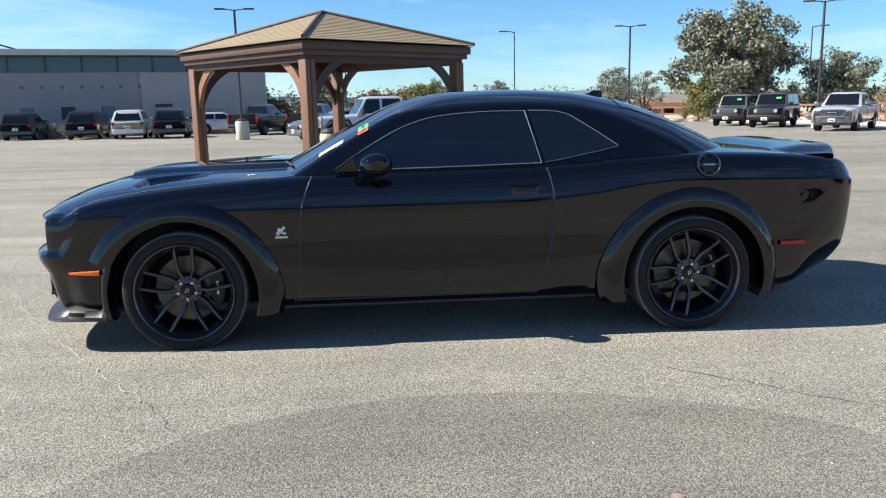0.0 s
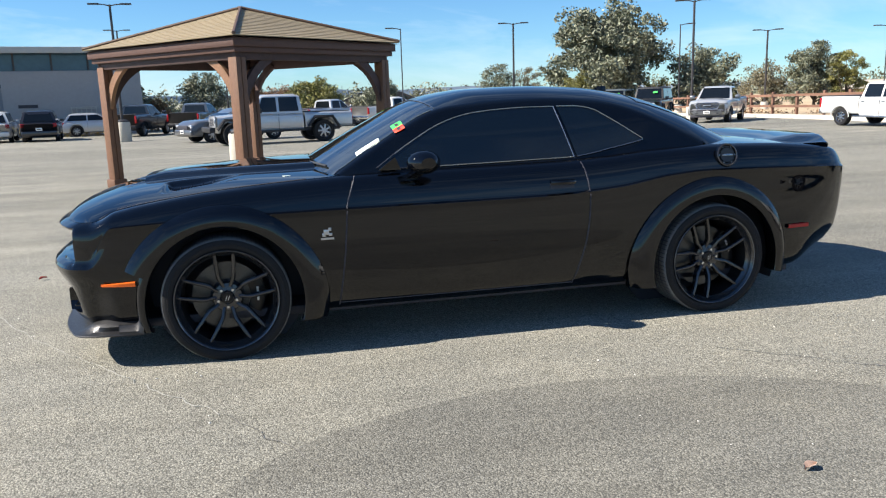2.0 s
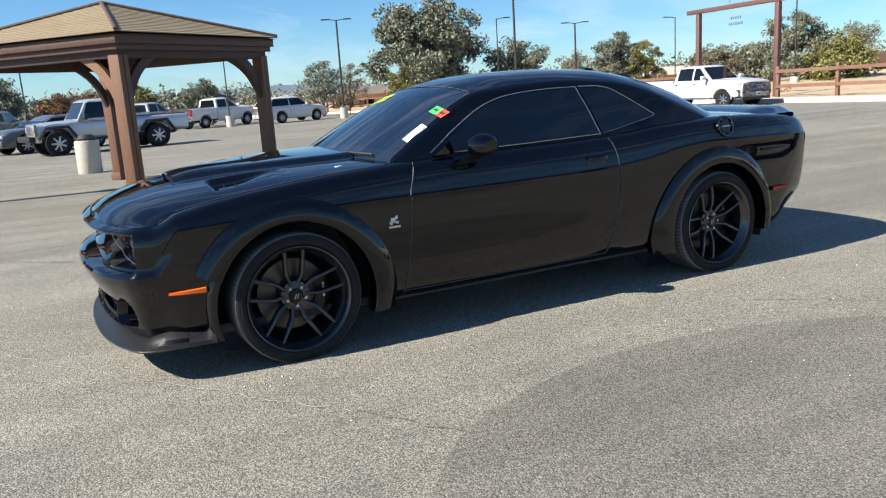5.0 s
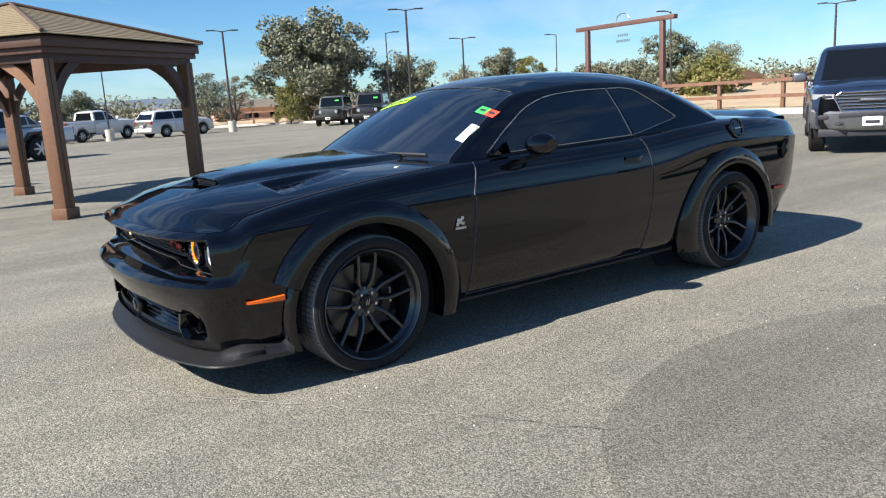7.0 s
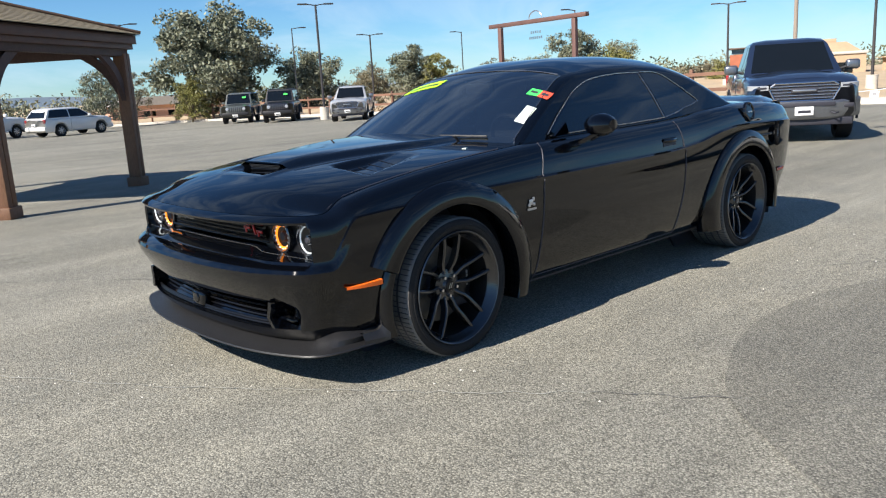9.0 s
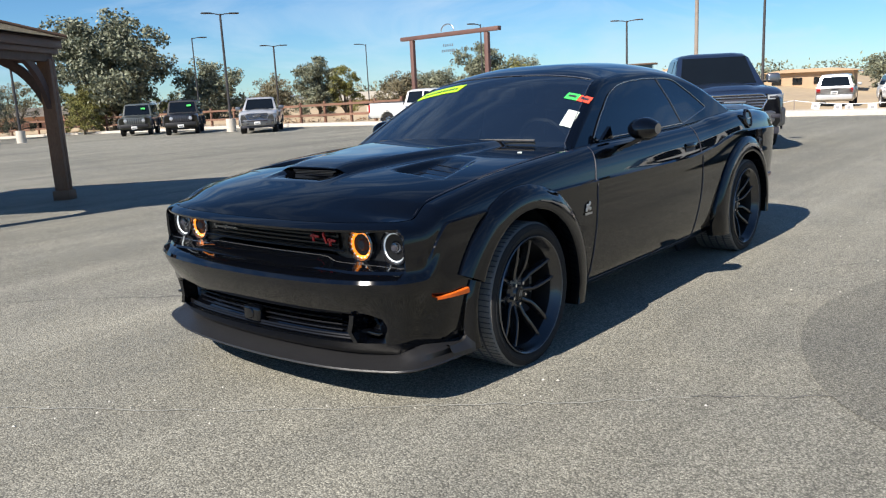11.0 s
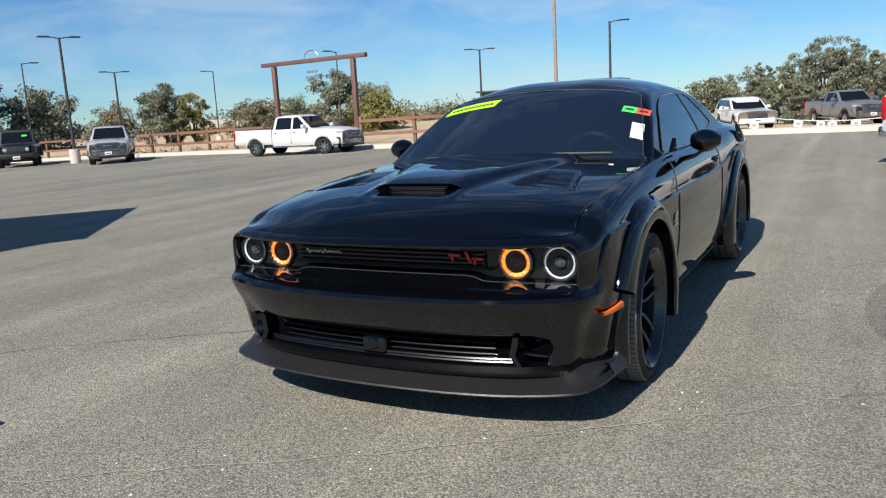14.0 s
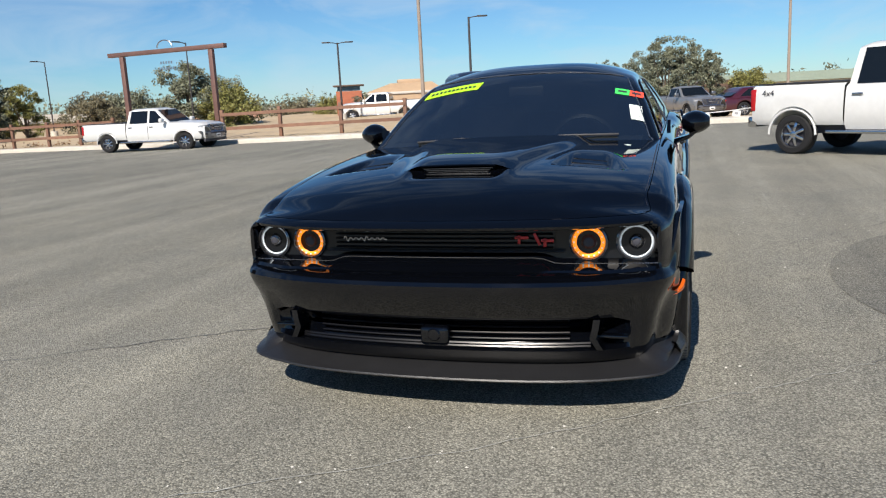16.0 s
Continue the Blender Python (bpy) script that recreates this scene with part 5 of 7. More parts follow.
M_GLASS_CAR = mat("dark_privacy_glass", (0.003, 0.006, 0.010), 0.02, 0.0, var=0.08, scale=2, spec=0.7)
M_AMBER = glow("amber_marker", (0.75, 0.13, 0.012), 0.06)
M_AMBER_RING = glow("amber_ring", (1.0, 0.27, 0.02), 0.9)
M_WHITE_RING = glow("white_ring", (0.72, 0.78, 0.82), 0.20)
M_LENS = mat("headlamp_lens_bowl", (0.13, 0.13, 0.14), 0.12, 0.85)
M_REDBADGE = mat("red_badge", (0.45, 0.02, 0.02), 0.3, 0.2)
M_GREENTAG = mat("green_tag", (0.06, 0.72, 0.12), 0.6, var=0.06, scale=30)
M_REDTAG = mat("red_tag", (0.85, 0.08, 0.04), 0.6, var=0.06, scale=30)
M_PAPER = mat("paper_sticker", (0.72, 0.80, 0.72), 0.6, var=0.08, scale=40)
M_LIME = mat("lime_sticker", (0.42, 0.85, 0.02), 0.6, var=0.06, scale=20)
# dust, plus sunlight on the tread put into the colour
M_TREAD = mat("dusty_tread", (0.15, 0.147, 0.14), 0.85, var=0.3, scale=14, bump=0.2, bump_scale=120)
M_SEAT = mat("dark_seat", (0.03, 0.03, 0.032), 0.8, var=0.2, scale=15)


def windshield_material():
    m = bpy.data.materials.new("windshield_glass")
    m.use_nodes = True
    n, l = m.node_tree.nodes, m.node_tree.links
    n.clear()
    out = n.new("ShaderNodeOutputMaterial")
    tr = n.new("ShaderNodeBsdfTransparent")
    tr.inputs["Color"].default_value = (0.10, 0.125, 0.135, 1)
    gl = n.new("ShaderNodeBsdfGlossy")
    gl.inputs["Color"].default_value = (0.95, 0.97, 1, 1)
    gl.inputs["Roughness"].default_value = 0.015
    fr = n.new("ShaderNodeFresnel")
    fr.inputs["IOR"].default_value = 3.0
    mx = n.new("ShaderNodeMixShader")
    # a thin dusty film, tinted blue to paint some sky sheen onto the glass
    df = n.new("ShaderNodeBsdfDiffuse")
    df.inputs["Color"].default_value = (0.34, 0.44, 0.48, 1)
    dm = n.new("ShaderNodeMixShader")
    dm.inputs["Fac"].default_value = 0.016
    l.new(tr.outputs["BSDF"], dm.inputs[1])
    l.new(df.outputs["BSDF"], dm.inputs[2])
    l.new(fr.outputs["Fac"], mx.inputs["Fac"])
    l.new(dm.outputs["Shader"], mx.inputs[1])
    l.new(gl.outputs["BSDF"], mx.inputs[2])
    l.new(mx.outputs["Shader"], out.inputs["Surface"])
    return m


M_WS = windshield_material()

WB, HUB_Z, TYRE_R = 1.473, 0.332, 0.345
Z_SH = curve1([-2.42, -2.25, -2.1, -1.9, -1.5, -1.0, -0.6, 0.5, 0.8, 1.1, 1.5, 1.9, 2.3, 2.5, 2.62],
              [0.76, 0.785, 0.82, 0.862, 0.915, 0.952, 0.972, 0.985, 1.0, 1.025, 1.037, 1.028, 1.000, 0.976, 0.952])
Z_CR = curve1([-2.42, -2.1, -1.9, -1.2, 0.4, 0.84, 1.18, 1.4, 2.3, 2.62], [0.745, 0.757, 0.768, 0.787, 0.792, 0.82, 0.872, 0.888, 0.868, 0.84])
PLAN = [(-2.45, 0.0), (-2.445, 0.2), (-2.428, 0.4), (-2.395, 0.58), (-2.345, 0.72), (-2.27, 0.850), (-2.16, 0.904), (-2.0, 0.927), (-1.8, 0.936), (-1.5, 0.94), (-1.0, 0.942), (-0.4, 0.945), (0.3, 0.945),
        (0.9, 0.94), (1.3, 0.945), (1.7, 0.945), (2.05, 0.925), (2.3, 0.885), (2.46, 0.82), (2.54, 0.72), (2.585, 0.55), (2.60, 0.3), (2.605, 0.0)]


def plan_points(step=0.03):
    """Points with outward normals along half the outline, nose to tail."""
    P = [Vector(p) for p in PLAN]
    P = [Vector((P[1].x, -P[1].y))] + P + [Vector((P[-2].x, -P[-2].y))]
    fine = []
    for i in range(1, len(P) - 2):
        fine_corner = P[i].x < -2.1 and P[i + 1].y > 0.72
        n = max(2, round((P[i + 1] - P[i]).length / (0.010 if fine_corner else step)))
        for k in range(n):
            t = k / n
            a, b, c, d = P[i - 1], P[i], P[i + 1], P[i + 2]
            # centripetal weights keep the corners round
            fine.append(0.5 * ((2 * b) + (c - a) * t + (2 * a - 5 * b + 4 * c - d) * t * t + (3 * b - a - 3 * c + d) * t ** 3))
    fine.append(P[-2])
    out = []
    for i, p in enumerate(fine):
        q = (fine[min(i + 1, len(fine) - 1)] - fine[max(i - 1, 0)]).normalized()
        nrm = Vector((q.y, -q.x))
        if p.y < 1e-6:
            nrm = Vector((-1 if p.x < 0 else 1, 0))
        if nrm.dot(Vector((p.x * 0.2, p.y + 0.001)) if abs(p.x) < 2.3 else Vector((p.x, p.y))) < 0:
            nrm = -nrm
        out.append((p, nrm))
    return out


OUTLINE = plan_points()


def first(test):
    return next(i for i, (p, n) in enumerate(OUTLINE) if test(p))


I8 = first(lambda p: p.y > 0.22)
I26 = first(lambda p: p.y > 0.745)
I40 = first(lambda p: p.y > 0.927)
I60 = first(lambda p: p.x > -1.40)
I90 = first(lambda p: p.x > -0.50)
# front rings (height, inset); the bands hold the lower intake and the lamp panel
FRONT = [(0.205, 0.15), (0.222, 0.11), (0.250, 0.082), (0.280, 0.066), (0.286, 0.12), (0.34, 0.165), (0.400, 0.140), (0.406, 0.066), (0.44, 0.044), (0.49, 0.018), (0.525, 0.003), (0.548, 0.0),
         (0.562, 0.008), (0.572, 0.024), (0.581, 0.050), (0.592, 0.09), (0.604, 0.155), (0.66, 0.165), (0.741, 0.155), (0.746, 0.070), (0.752, 0.052), (0.762, 0.048), (0.773, 0.062), (0.784, 0.092)]
# without the intake opening, for the corners
FRONT_SOLID = [(0.205, 0.14), (0.222, 0.11), (0.250, 0.088), (0.280, 0.078), (0.30, 0.074), (0.33, 0.066), (0.365, 0.060), (0.385, 0.056), (0.45, 0.036), (0.49, 0.016), (0.525, 0.003), (0.548, 0.0),
               (0.562, 0.006), (0.572, 0.014), (0.582, 0.018), (0.596, 0.020), (0.606, 0.020), (0.66, 0.018), (0.720, 0.020), (0.740, 0.025), (0.750, 0.033), (0.760, 0.044), (0.772, 0.062), (0.784, 0.092)]


def panel_x(y):
    """Depth of the flat lamp panel behind the bumper lip."""
    return -2.222 + 0.05 * (abs(y) / 0.85) ** 2


# side rings as shares of sill to crease, then of crease to shoulder, with inset
SIDE_LOW = [(0.0, 0.12), (0.03, 0.075), (0.07, 0.05), (0.12, 0.036), (0.18, 0.027), (0.26, 0.019), (0.34, 0.013), (0.42, 0.008), (0.52, 0.003), (0.62, 0.0), (0.72, 0.0), (0.80, 0.0),
            (0.87, 0.002), (0.93, 0.003), (0.975, 0.001), (1.0, 0.0)]
SIDE_UP = [(0.05, 0.015), (0.12, 0.018), (0.30, 0.021), (0.50, 0.031), (0.68, 0.044), (0.84, 0.062), (0.95, 0.088), (1.0, 0.125)]
REAR_IN = [0.24, 0.16, 0.11, 0.08, 0.06, 0.045, 0.034, 0.025, 0.016, 0.010, 0.006, 0.003, 0.001, 0.0, 0.0, 0.0, 0.005, 0.012, 0.020, 0.031, 0.043, 0.057, 0.077, 0.105]


def shell_ring(p, nrm):
    """One vertical line of the body at an outline point."""
    x = p.x
    wf = 1 - smoothstep(-2.17, -2.02, x)
    wc = 1 - smoothstep(0.70, 0.80, abs(p.y)) if x < -2 else 0
    wi = 1 - smoothstep(0.858, 0.872, abs(p.y)) if x < -2 else 0
    wr = smoothstep(2.1, 2.45, x)
    sill = 0.205 + 0.05 * smoothstep(1.9, 2.5, x)
    cr, sh = Z_CR(x), Z_SH(x)
    out = []
    for k in range(24):
        if k < 16:
            z, d = sill + (cr - sill) * SIDE_LOW[k][0], SIDE_LOW[k][1]
        else:
            z, d = cr + (sh - cr) * SIDE_UP[k - 16][0], SIDE_UP[k - 16][1]
        d = d + (REAR_IN[k] - d) * wr
        w = wc if k < 8 else wi
        fz = FRONT_SOLID[k][0] + (FRONT[k][0] - FRONT_SOLID[k][0]) * w
        fd = FRONT_SOLID[k][1] + (FRONT[k][1] - FRONT_SOLID[k][1]) * w
        z, d = z + (fz - z) * wf, d + (fd - d) * wf
        # the tail leans forward below the lamps
        if wr > 0:
            d += 0.10 * wr * max(0, 0.45 - z) / 0.25
        q = p - nrm * d
        if 15 <= k <= 18 and wi > 0 and wf > 0:
            deep = panel_x(p.y) + (0.02 if k > 15 else -0.06)
            q = q.lerp(Vector((max(deep, p.x + 0.06), p.y - 0.004)), wi * wf)
        out.append((q.x, max(q.y, 0.0), z))
    return out


def cut_cylinder(bm, xc, zc, r, y0):
    """Opens a round wheel arch: drops the faces inside it and draws their rim onto the circle."""
    kill = []
    for f in bm.faces:
        c = f.calc_center_median()
        if abs(c.y) > y0 and math.hypot(c.x - xc, c.z - zc) < r:
            kill.append(f)
        elif abs(c.y) > y0 and c.z < zc and abs(c.x - xc) < r:
            kill.append(f)
    bmesh.ops.delete(bm, geom=list(set(kill)), context="FACES")


def car_body(car):
    half = [shell_ring(p, n) for p, n in OUTLINE]
    full = half + [[(x, -y, z) for x, y, z in r] for r in reversed(half[1:-1])]
    bm = grid(full, close_u=True)
    for xc in (-WB, WB):
        cut_cylinder(bm, xc, HUB_Z, 0.435, 0.5)
    part("body", bm, M_CAR, car, smooth=28)
    # rounded inner wells
    for xc in (-WB, WB):
        for s in (-1, 1):
            rows = []
            for k in range(25):
                a = radians(-20 + 220 * k / 24)
                rows.append([(xc + 0.44 * math.cos(a), s * yy, HUB_Z + 0.44 * math.sin(a)) for yy in (0.93, 0.55)])
            part("wheel_well", grid(rows), M_DKTRIM, car)
            part("inner_panel", tube((xc, s * 0.56, HUB_Z), (xc, s * 0.54, HUB_Z), 0.45, n=32), M_INK, car)
    part("floor_pan", box((4.2, 1.62, 0.05), (0, 0, 0.21), 0.01), M_INK, car)


HOOD_C = curve1([-2.362, -2.345, -2.29, -2.18, -2.0, -1.8, -1.5, -1.2, -0.95], [0.785, 0.803, 0.838, 0.880, 0.922, 0.946, 0.970, 0.984, 0.988])


HALF = [shell_ring(p, n) for p, n in OUTLINE]
EX = [r[-1][0] for r in HALF]
EY = [r[-1][1] for r in HALF]
EZ = [r[-1][2] for r in HALF]


IC = next(i for i, y in enumerate(EY) if y > 0.785)
X_CORNER, Y_CORNER = EX[IC], EY[IC]


def vent_depth(x, y):
    """Share of the hollow's depth: steep at its front edge, running out towards the screen."""
    y = abs(y)
    t = (x + 1.765) / 0.44
    if t < -0.1 or t > 1.1:
        return 0.0
    lo, hi = 0.40 + 0.04 * t, 0.68 - 0.09 * t
    across = smoothstep(lo - 0.02, lo + 0.035, y) * (1 - smoothstep(hi - 0.035, hi + 0.02, y))
    return across * smoothstep(-0.06, 0.05, t) * (1 - smoothstep(0.25, 1.0, t))


def hood_height(x, y, w, ze, ramp=True, back=0.0):
    """The hood: a crowned sheet with a raised middle that fans out, a scoop and two hollows."""
    u = min(1, abs(y) / max(w, 1e-3))
    z = ze + (HOOD_C(x - back) - ze) * (1 - u ** 2.2)
    bw = 0.225 + 0.20 * smoothstep(-1.95, -1.05, x)
    b = 1 - smoothstep(bw - 0.055, bw + 0.055, abs(y))
    z += 0.030 * b * smoothstep(-2.12, -1.80, x)
    z -= 0.034 * vent_depth(x, y)
    # ramp that runs into the scoop mouth
    if ramp and abs(y) < 0.26 and -2.08 < x < -1.89:
        z -= 0.026 * smoothstep(-2.08, -1.93, x) * (1 - smoothstep(0.16, 0.235, abs(y)))
    return z


def car_hood(car):
    rows = []
    for i in range(111):
        t = (i / 110) ** 1.25
        xs = X_CORNER + (-0.81 - X_CORNER) * t
        we = float(np.interp(xs, EX[IC:I90], EY[IC:I90])) - 0.003
        zs = float(np.interp(xs, EX[IC:I90], EZ[IC:I90])) + 0.002
        row = []
        for j in range(121):
            v = -1 + 2 * j / 120
            xf = float(np.interp(abs(v) * Y_CORNER, EY[:IC + 1], EX[:IC + 1]))
            x = xf + (-0.93 + 0.12 * v * v - xf) * t
            # the nose edge stays level, the sides follow the wings
            row.append((x, v * we, hood_height(x, v * we, we, zs, True, (xf + 2.362) * (1 - t) ** 2)))
        rows.append(row)
    hood = part("hood", grid(rows), M_CAR, car, smooth=50)
    # scoop: raised lid over a dark slatted mouth
    mouth = part("scoop_mouth", loft([[(-1.905, -0.165, 0.946), (-1.905, 0.165, 0.946), (-1.91, 0.15, 0.920), (-1.91, -0.15, 0.920)], [(-1.84, -0.16, 0.946), (-1.84, 0.16, 0.946), (-1.84, 0.15, 0.920), (-1.84, -0.15, 0.920)]]), M_INK, hood, "black scoop mouth", smooth=0)
    for k in range(3):
        part("scoop_slat", box((0.012, 0.31 - 0.02 * k, 0.003), (-1.912, 0, 0.942 - 0.007 * k)), M_SATIN, mouth)
    lid = []
    for i in range(13):
        t = i / 12
        x = -1.925 + 0.45 * t
        row = []
        for j in range(19):
            y = -0.25 + 0.50 * j / 18
            we = float(np.interp(x, EX[I8:I90], EY[I8:I90]))
            ze = float(np.interp(x, EX[:I90], EZ[:I90]))
            dome = (1 - smoothstep(0.15, 0.235, abs(y))) * (1 - smoothstep(0.35, 1.0, t))
            row.append((x, y, hood_height(x, y, we, ze, False) + 0.001 + 0.007 * dome))
        lid.append(row)
    part("scoop_lid", grid(lid), M_CAR, hood, smooth=50)
    part("scoop_lip", sweep([(x, y, z - 0.003) for x, y, z in lid[0][3:-3]], 0.005), M_CAR, hood)
    for s in (-1, 1):
        tri = [(-1.735, 0.435), (-1.725, 0.635), (-1.50, 0.595), (-1.48, 0.45)]
        rows = []
        for k in range(9):
            t = k / 8
            a = Vector(tri[0]).lerp(Vector(tri[3]), t)
            b = Vector(tri[1]).lerp(Vector(tri[2]), t)
            rows.append([])
            for j in range(7):
                q = a.lerp(b, j / 6)
                we = float(np.interp(q.x, EX[I8:I90], EY[I8:I90]))
                ze = float(np.interp(q.x, EX[:I90], EZ[:I90]))
                rows[-1].append((q.x, s * q.y, hood_height(q.x, q.y, we, ze) + 0.002))
        v = part("extractor_vent", grid(rows), M_GRILLE, hood, "matt black air vent")
        for r in rows[1::2]:
            part("vent_slat", sweep([(x, y, z + 0.001) for x, y, z in r], 0.003, 5), M_GRILLE, v)
    # shut line of the hood along the wing
    for s in (-1, 1):
        pts = [(x, s * (float(np.interp(x, EX[I8:I90], EY[I8:I90])) - 0.012), float(np.interp(x, EX[:I90], EZ[:I90])) + 0.0025) for x in [-2.10 + 0.05 * k for k in range(23)]]
        part("shut_line", sweep(pts, 0.0035, 4), M_INK, hood)


ROOF = curve1([-0.98, -0.82, -0.535, -0.26, -0.085, 0.12, 0.45, 0.8, 1.1, 1.4, 1.65, 1.9, 1.98], [0.985, 1.075, 1.225, 1.352, 1.398, 1.424, 1.432, 1.418, 1.375, 1.285, 1.175, 1.055, 1.02])
BOW = curve1([-1.0, -0.6, -0.25, 0.1, 0.9, 1.3, 1.98], [0.065, 0.062, 0.066, 0.10, 0.10, 0.11, 0.10])
BOW_P = curve1([-1.0, -0.3, 0.1, 1.3, 1.98], [2.2, 2.4, 3.2, 3.0, 2.4])


def top_z(x, y):
    """Height of windscreen, roof and rear window."""
    return ROOF(x) - BOW(x) * (abs(y) / 0.64) ** BOW_P(x)


def belt_y(x):
    return float(np.interp(x, EX[I8:], EY[I8:])) - 0.004


def belt_z(x):
    return float(np.interp(x, EX[I8:], EZ[I8:])) - 0.004


LEAN = 0.46


def side_y(x, z):
    """The leaning cabin side."""
    return belt_y(x) - LEAN * (z - belt_z(x)) - 0.12 * max(0, z - belt_z(x) - 0.18)


def rail(x):
    """Where the cabin side meets the roof sheet."""
    lo, hi = 0.05, belt_y(x)
    for _ in range(40):
        m = (lo + hi) / 2
        if side_y(x, top_z(x, m)) > m:
            lo = m
        else:
            hi = m
    return lo, top_z(x, lo)


def car_cabin(car):
    xs = [-0.975 + 0.0225 * i for i in range(134)]
    xs = [x for x in xs if x < 1.95]
    side, top = [], []
    for x in xs:
        yr, zr = rail(x)
        zb = belt_z(x)
        if zr <= zb + 0.004:
            lo, hi = 0.0, belt_y(x)
            for _ in range(30):
                m = (lo + hi) / 2
                lo, hi = (m, hi) if top_z(x, m) > zb - 0.012 else (lo, m)
            if lo < 0.06:
                continue
            flat = [(x, lo, top_z(x, lo))] * 15
            side.append(flat + [(x, lo * (1 - k / 22), top_z(x, lo * (1 - k / 22))) for k in range(23)])
            continue
        s = []
        for k in range(15):
            z = zb + (zr - 0.012 - zb) * k / 14
            s.append((x, side_y(x, z), z))
        t = []
        for k in range(23):
            y = yr - 0.016 - (yr - 0.016) * k / 22
            t.append((x, y, top_z(x, y)))
        side.append(s + t)
    # pillars and roof with the windscreen left open
    rows = side
    n = len(rows[0])
    bm = bmesh.new()
    wsb = bmesh.new()
    IN = 15 + 1
    for sgn in (1, -1):
        vs = [[None] * n for _ in rows]
        ws = [[None] * n for _ in rows]
        for i in range(len(rows) - 1):
            for j in range(n - 1):
                xm = (rows[i][j][0] + rows[i + 1][j][0]) / 2
                glass = j >= IN and xm < -0.245 + 0.03 * (rows[i][j][1] / 0.6) ** 2
                tgt, grid_v = (wsb, ws) if glass else (bm, vs)
                q = []
                for a, b in ((i, j), (i + 1, j), (i + 1, j + 1), (i, j + 1)):
                    if grid_v[a][b] is None:
                        x, y, z = rows[a][b]
                        grid_v[a][b] = tgt.verts.new((x, sgn * y, z))
                    q.append(grid_v[a][b])
                if len({v.co.to_tuple(5) for v in q}) > 3:
                    tgt.faces.new(q)
    for b in (bm, wsb):
        bmesh.ops.remove_doubles(b, verts=b.verts, dist=1e-4)
    cabin = part("roof", bm, M_CAR, car, smooth=40)
    w = part("windshield", wsb, M_WS, car, "tinted windscreen", smooth=60, up=True)
    w.visible_shadow = False
    # the screen's base down to the cowl
    part("cowl", loft([[(-1.00 + 0.16 * (abs(y) / 0.8) ** 2, y, 0.962 - 0.03 * y * y), (-0.95 + 0.18 * (abs(y) / 0.8) ** 2, y, 0.96 - 0.03 * y * y), (-0.84 + 0.20 * (abs(y) / 0.8) ** 2, y, 0.925)] for y in [-0.72 + 0.09 * k for k in range(17)]], False), M_DKTRIM, car)
    for sgn in (-1, 1):
        line = []
        for r in rows:
            x, y, z = r[IN]
            if -0.90 < x < -0.225:
                line.append((x, sgn * y, z + 0.003))
        part("screen_trim", sweep(line, 0.003, 5), M_TRIM, cabin)
    tl = []
    for k in range(25):
        y = -0.585 + 1.17 * k / 24
        x = -0.24 + 0.03 * (y / 0.6) ** 2
        tl.append((x, y, top_z(x, y) + 0.003))
    part("screen_trim", sweep(tl, 0.003, 5), M_TRIM, cabin)
    # rear window
    rb = [[(x, y, top_z(x, y) + 0.004) for y in [(-0.52 + 1.04 * j / 14) * (1 - 0.06 * (x - 1.2)) for j in range(15)]] for x in [1.14 + 0.06 * k for k in range(11)]]
    part("rear_window", grid(rb), M_GLASS_CAR, cabin, smooth=60)
    return cabin


def side_patch(poly_top, poly_bot, n=26, m=8, off=0.005, sgn=-1):
    """A sheet on the cabin side between two lines in x, z."""
    fa = curve1([p[0] for p in poly_top], [p[1] for p in poly_top])
    fb = curve1([p[0] for p in poly_bot], [p[1] for p in poly_bot])
    x0, x1 = poly_top[0][0], poly_top[-1][0]
    b0, b1 = poly_bot[0][0], poly_bot[-1][0]
    rows = []
    for i in range(n + 1):
        t = i / n
        xa, xb = x0 + (x1 - x0) * t, b0 + (b1 - b0) * t
        r = []
        for j in range(m + 1):
            k = j / m
            x, z = xb + (xa - xb) * k, fb(xb) + (fa(xa) - fb(xb)) * k
            r.append((x, sgn * (side_y(x, z) + off), z))
        rows.append(r)
    return rows


def car_glass(car, cabin):
    for s in (-1, 1):
        top = [(-0.60, 0.995), (-0.40, 1.125), (-0.18, 1.235), (-0.02, 1.278), (0.16, 1.296), (0.36, 1.303), (0.52, 1.302)]
        bot = [(-0.58, 0.985), (-0.3, 0.99), (0.1, 0.995), (0.595, 1.003)]
        rows = side_patch(top, bot, sgn=s)
        g = part("door_window", grid(rows), M_GLASS_CAR, cabin, "dark tinted door glass")
        rim = [r[-1] for r in rows]
        part("window_trim", sweep([(x, y + s * 0.003, z) for x, y, z in rim], 0.003, 5), M_TRIM, g)
        part("window_trim", sweep([(x, y + s * 0.003, z) for x, y, z in [r[0] for r in rows]], 0.0035, 5), M_TRIM, g)
        part("window_trim", sweep([(x, y + s * 0.003, z) for x, y, z in rows[-1]], 0.004, 5), M_TRIM, g)
        top = [(0.54, 1.303), (0.66, 1.300), (0.76, 1.282), (0.86, 1.225), (0.96, 1.158), (1.055, 1.092)]
        bot = [(0.615, 1.005), (0.72, 1.02), (0.85, 1.045), (0.96, 1.065), (1.05, 1.085)]
        rows = side_patch(top, bot, sgn=s)
        g = part("quarter_window", grid(rows), M_GLASS_CAR, cabin, "dark tinted quarter glass")
        loop = [r[-1] for r in rows] + [r[0] for r in reversed(rows)]
        part("window_trim", sweep([(x, y + s * 0.003, z) for x, y, z in loop], 0.0035, 5), M_TRIM, g)


SKIN_X = EX[I8:]
SKIN_Z = [[r[k][2] for r in HALF[I8:]] for k in range(24)]
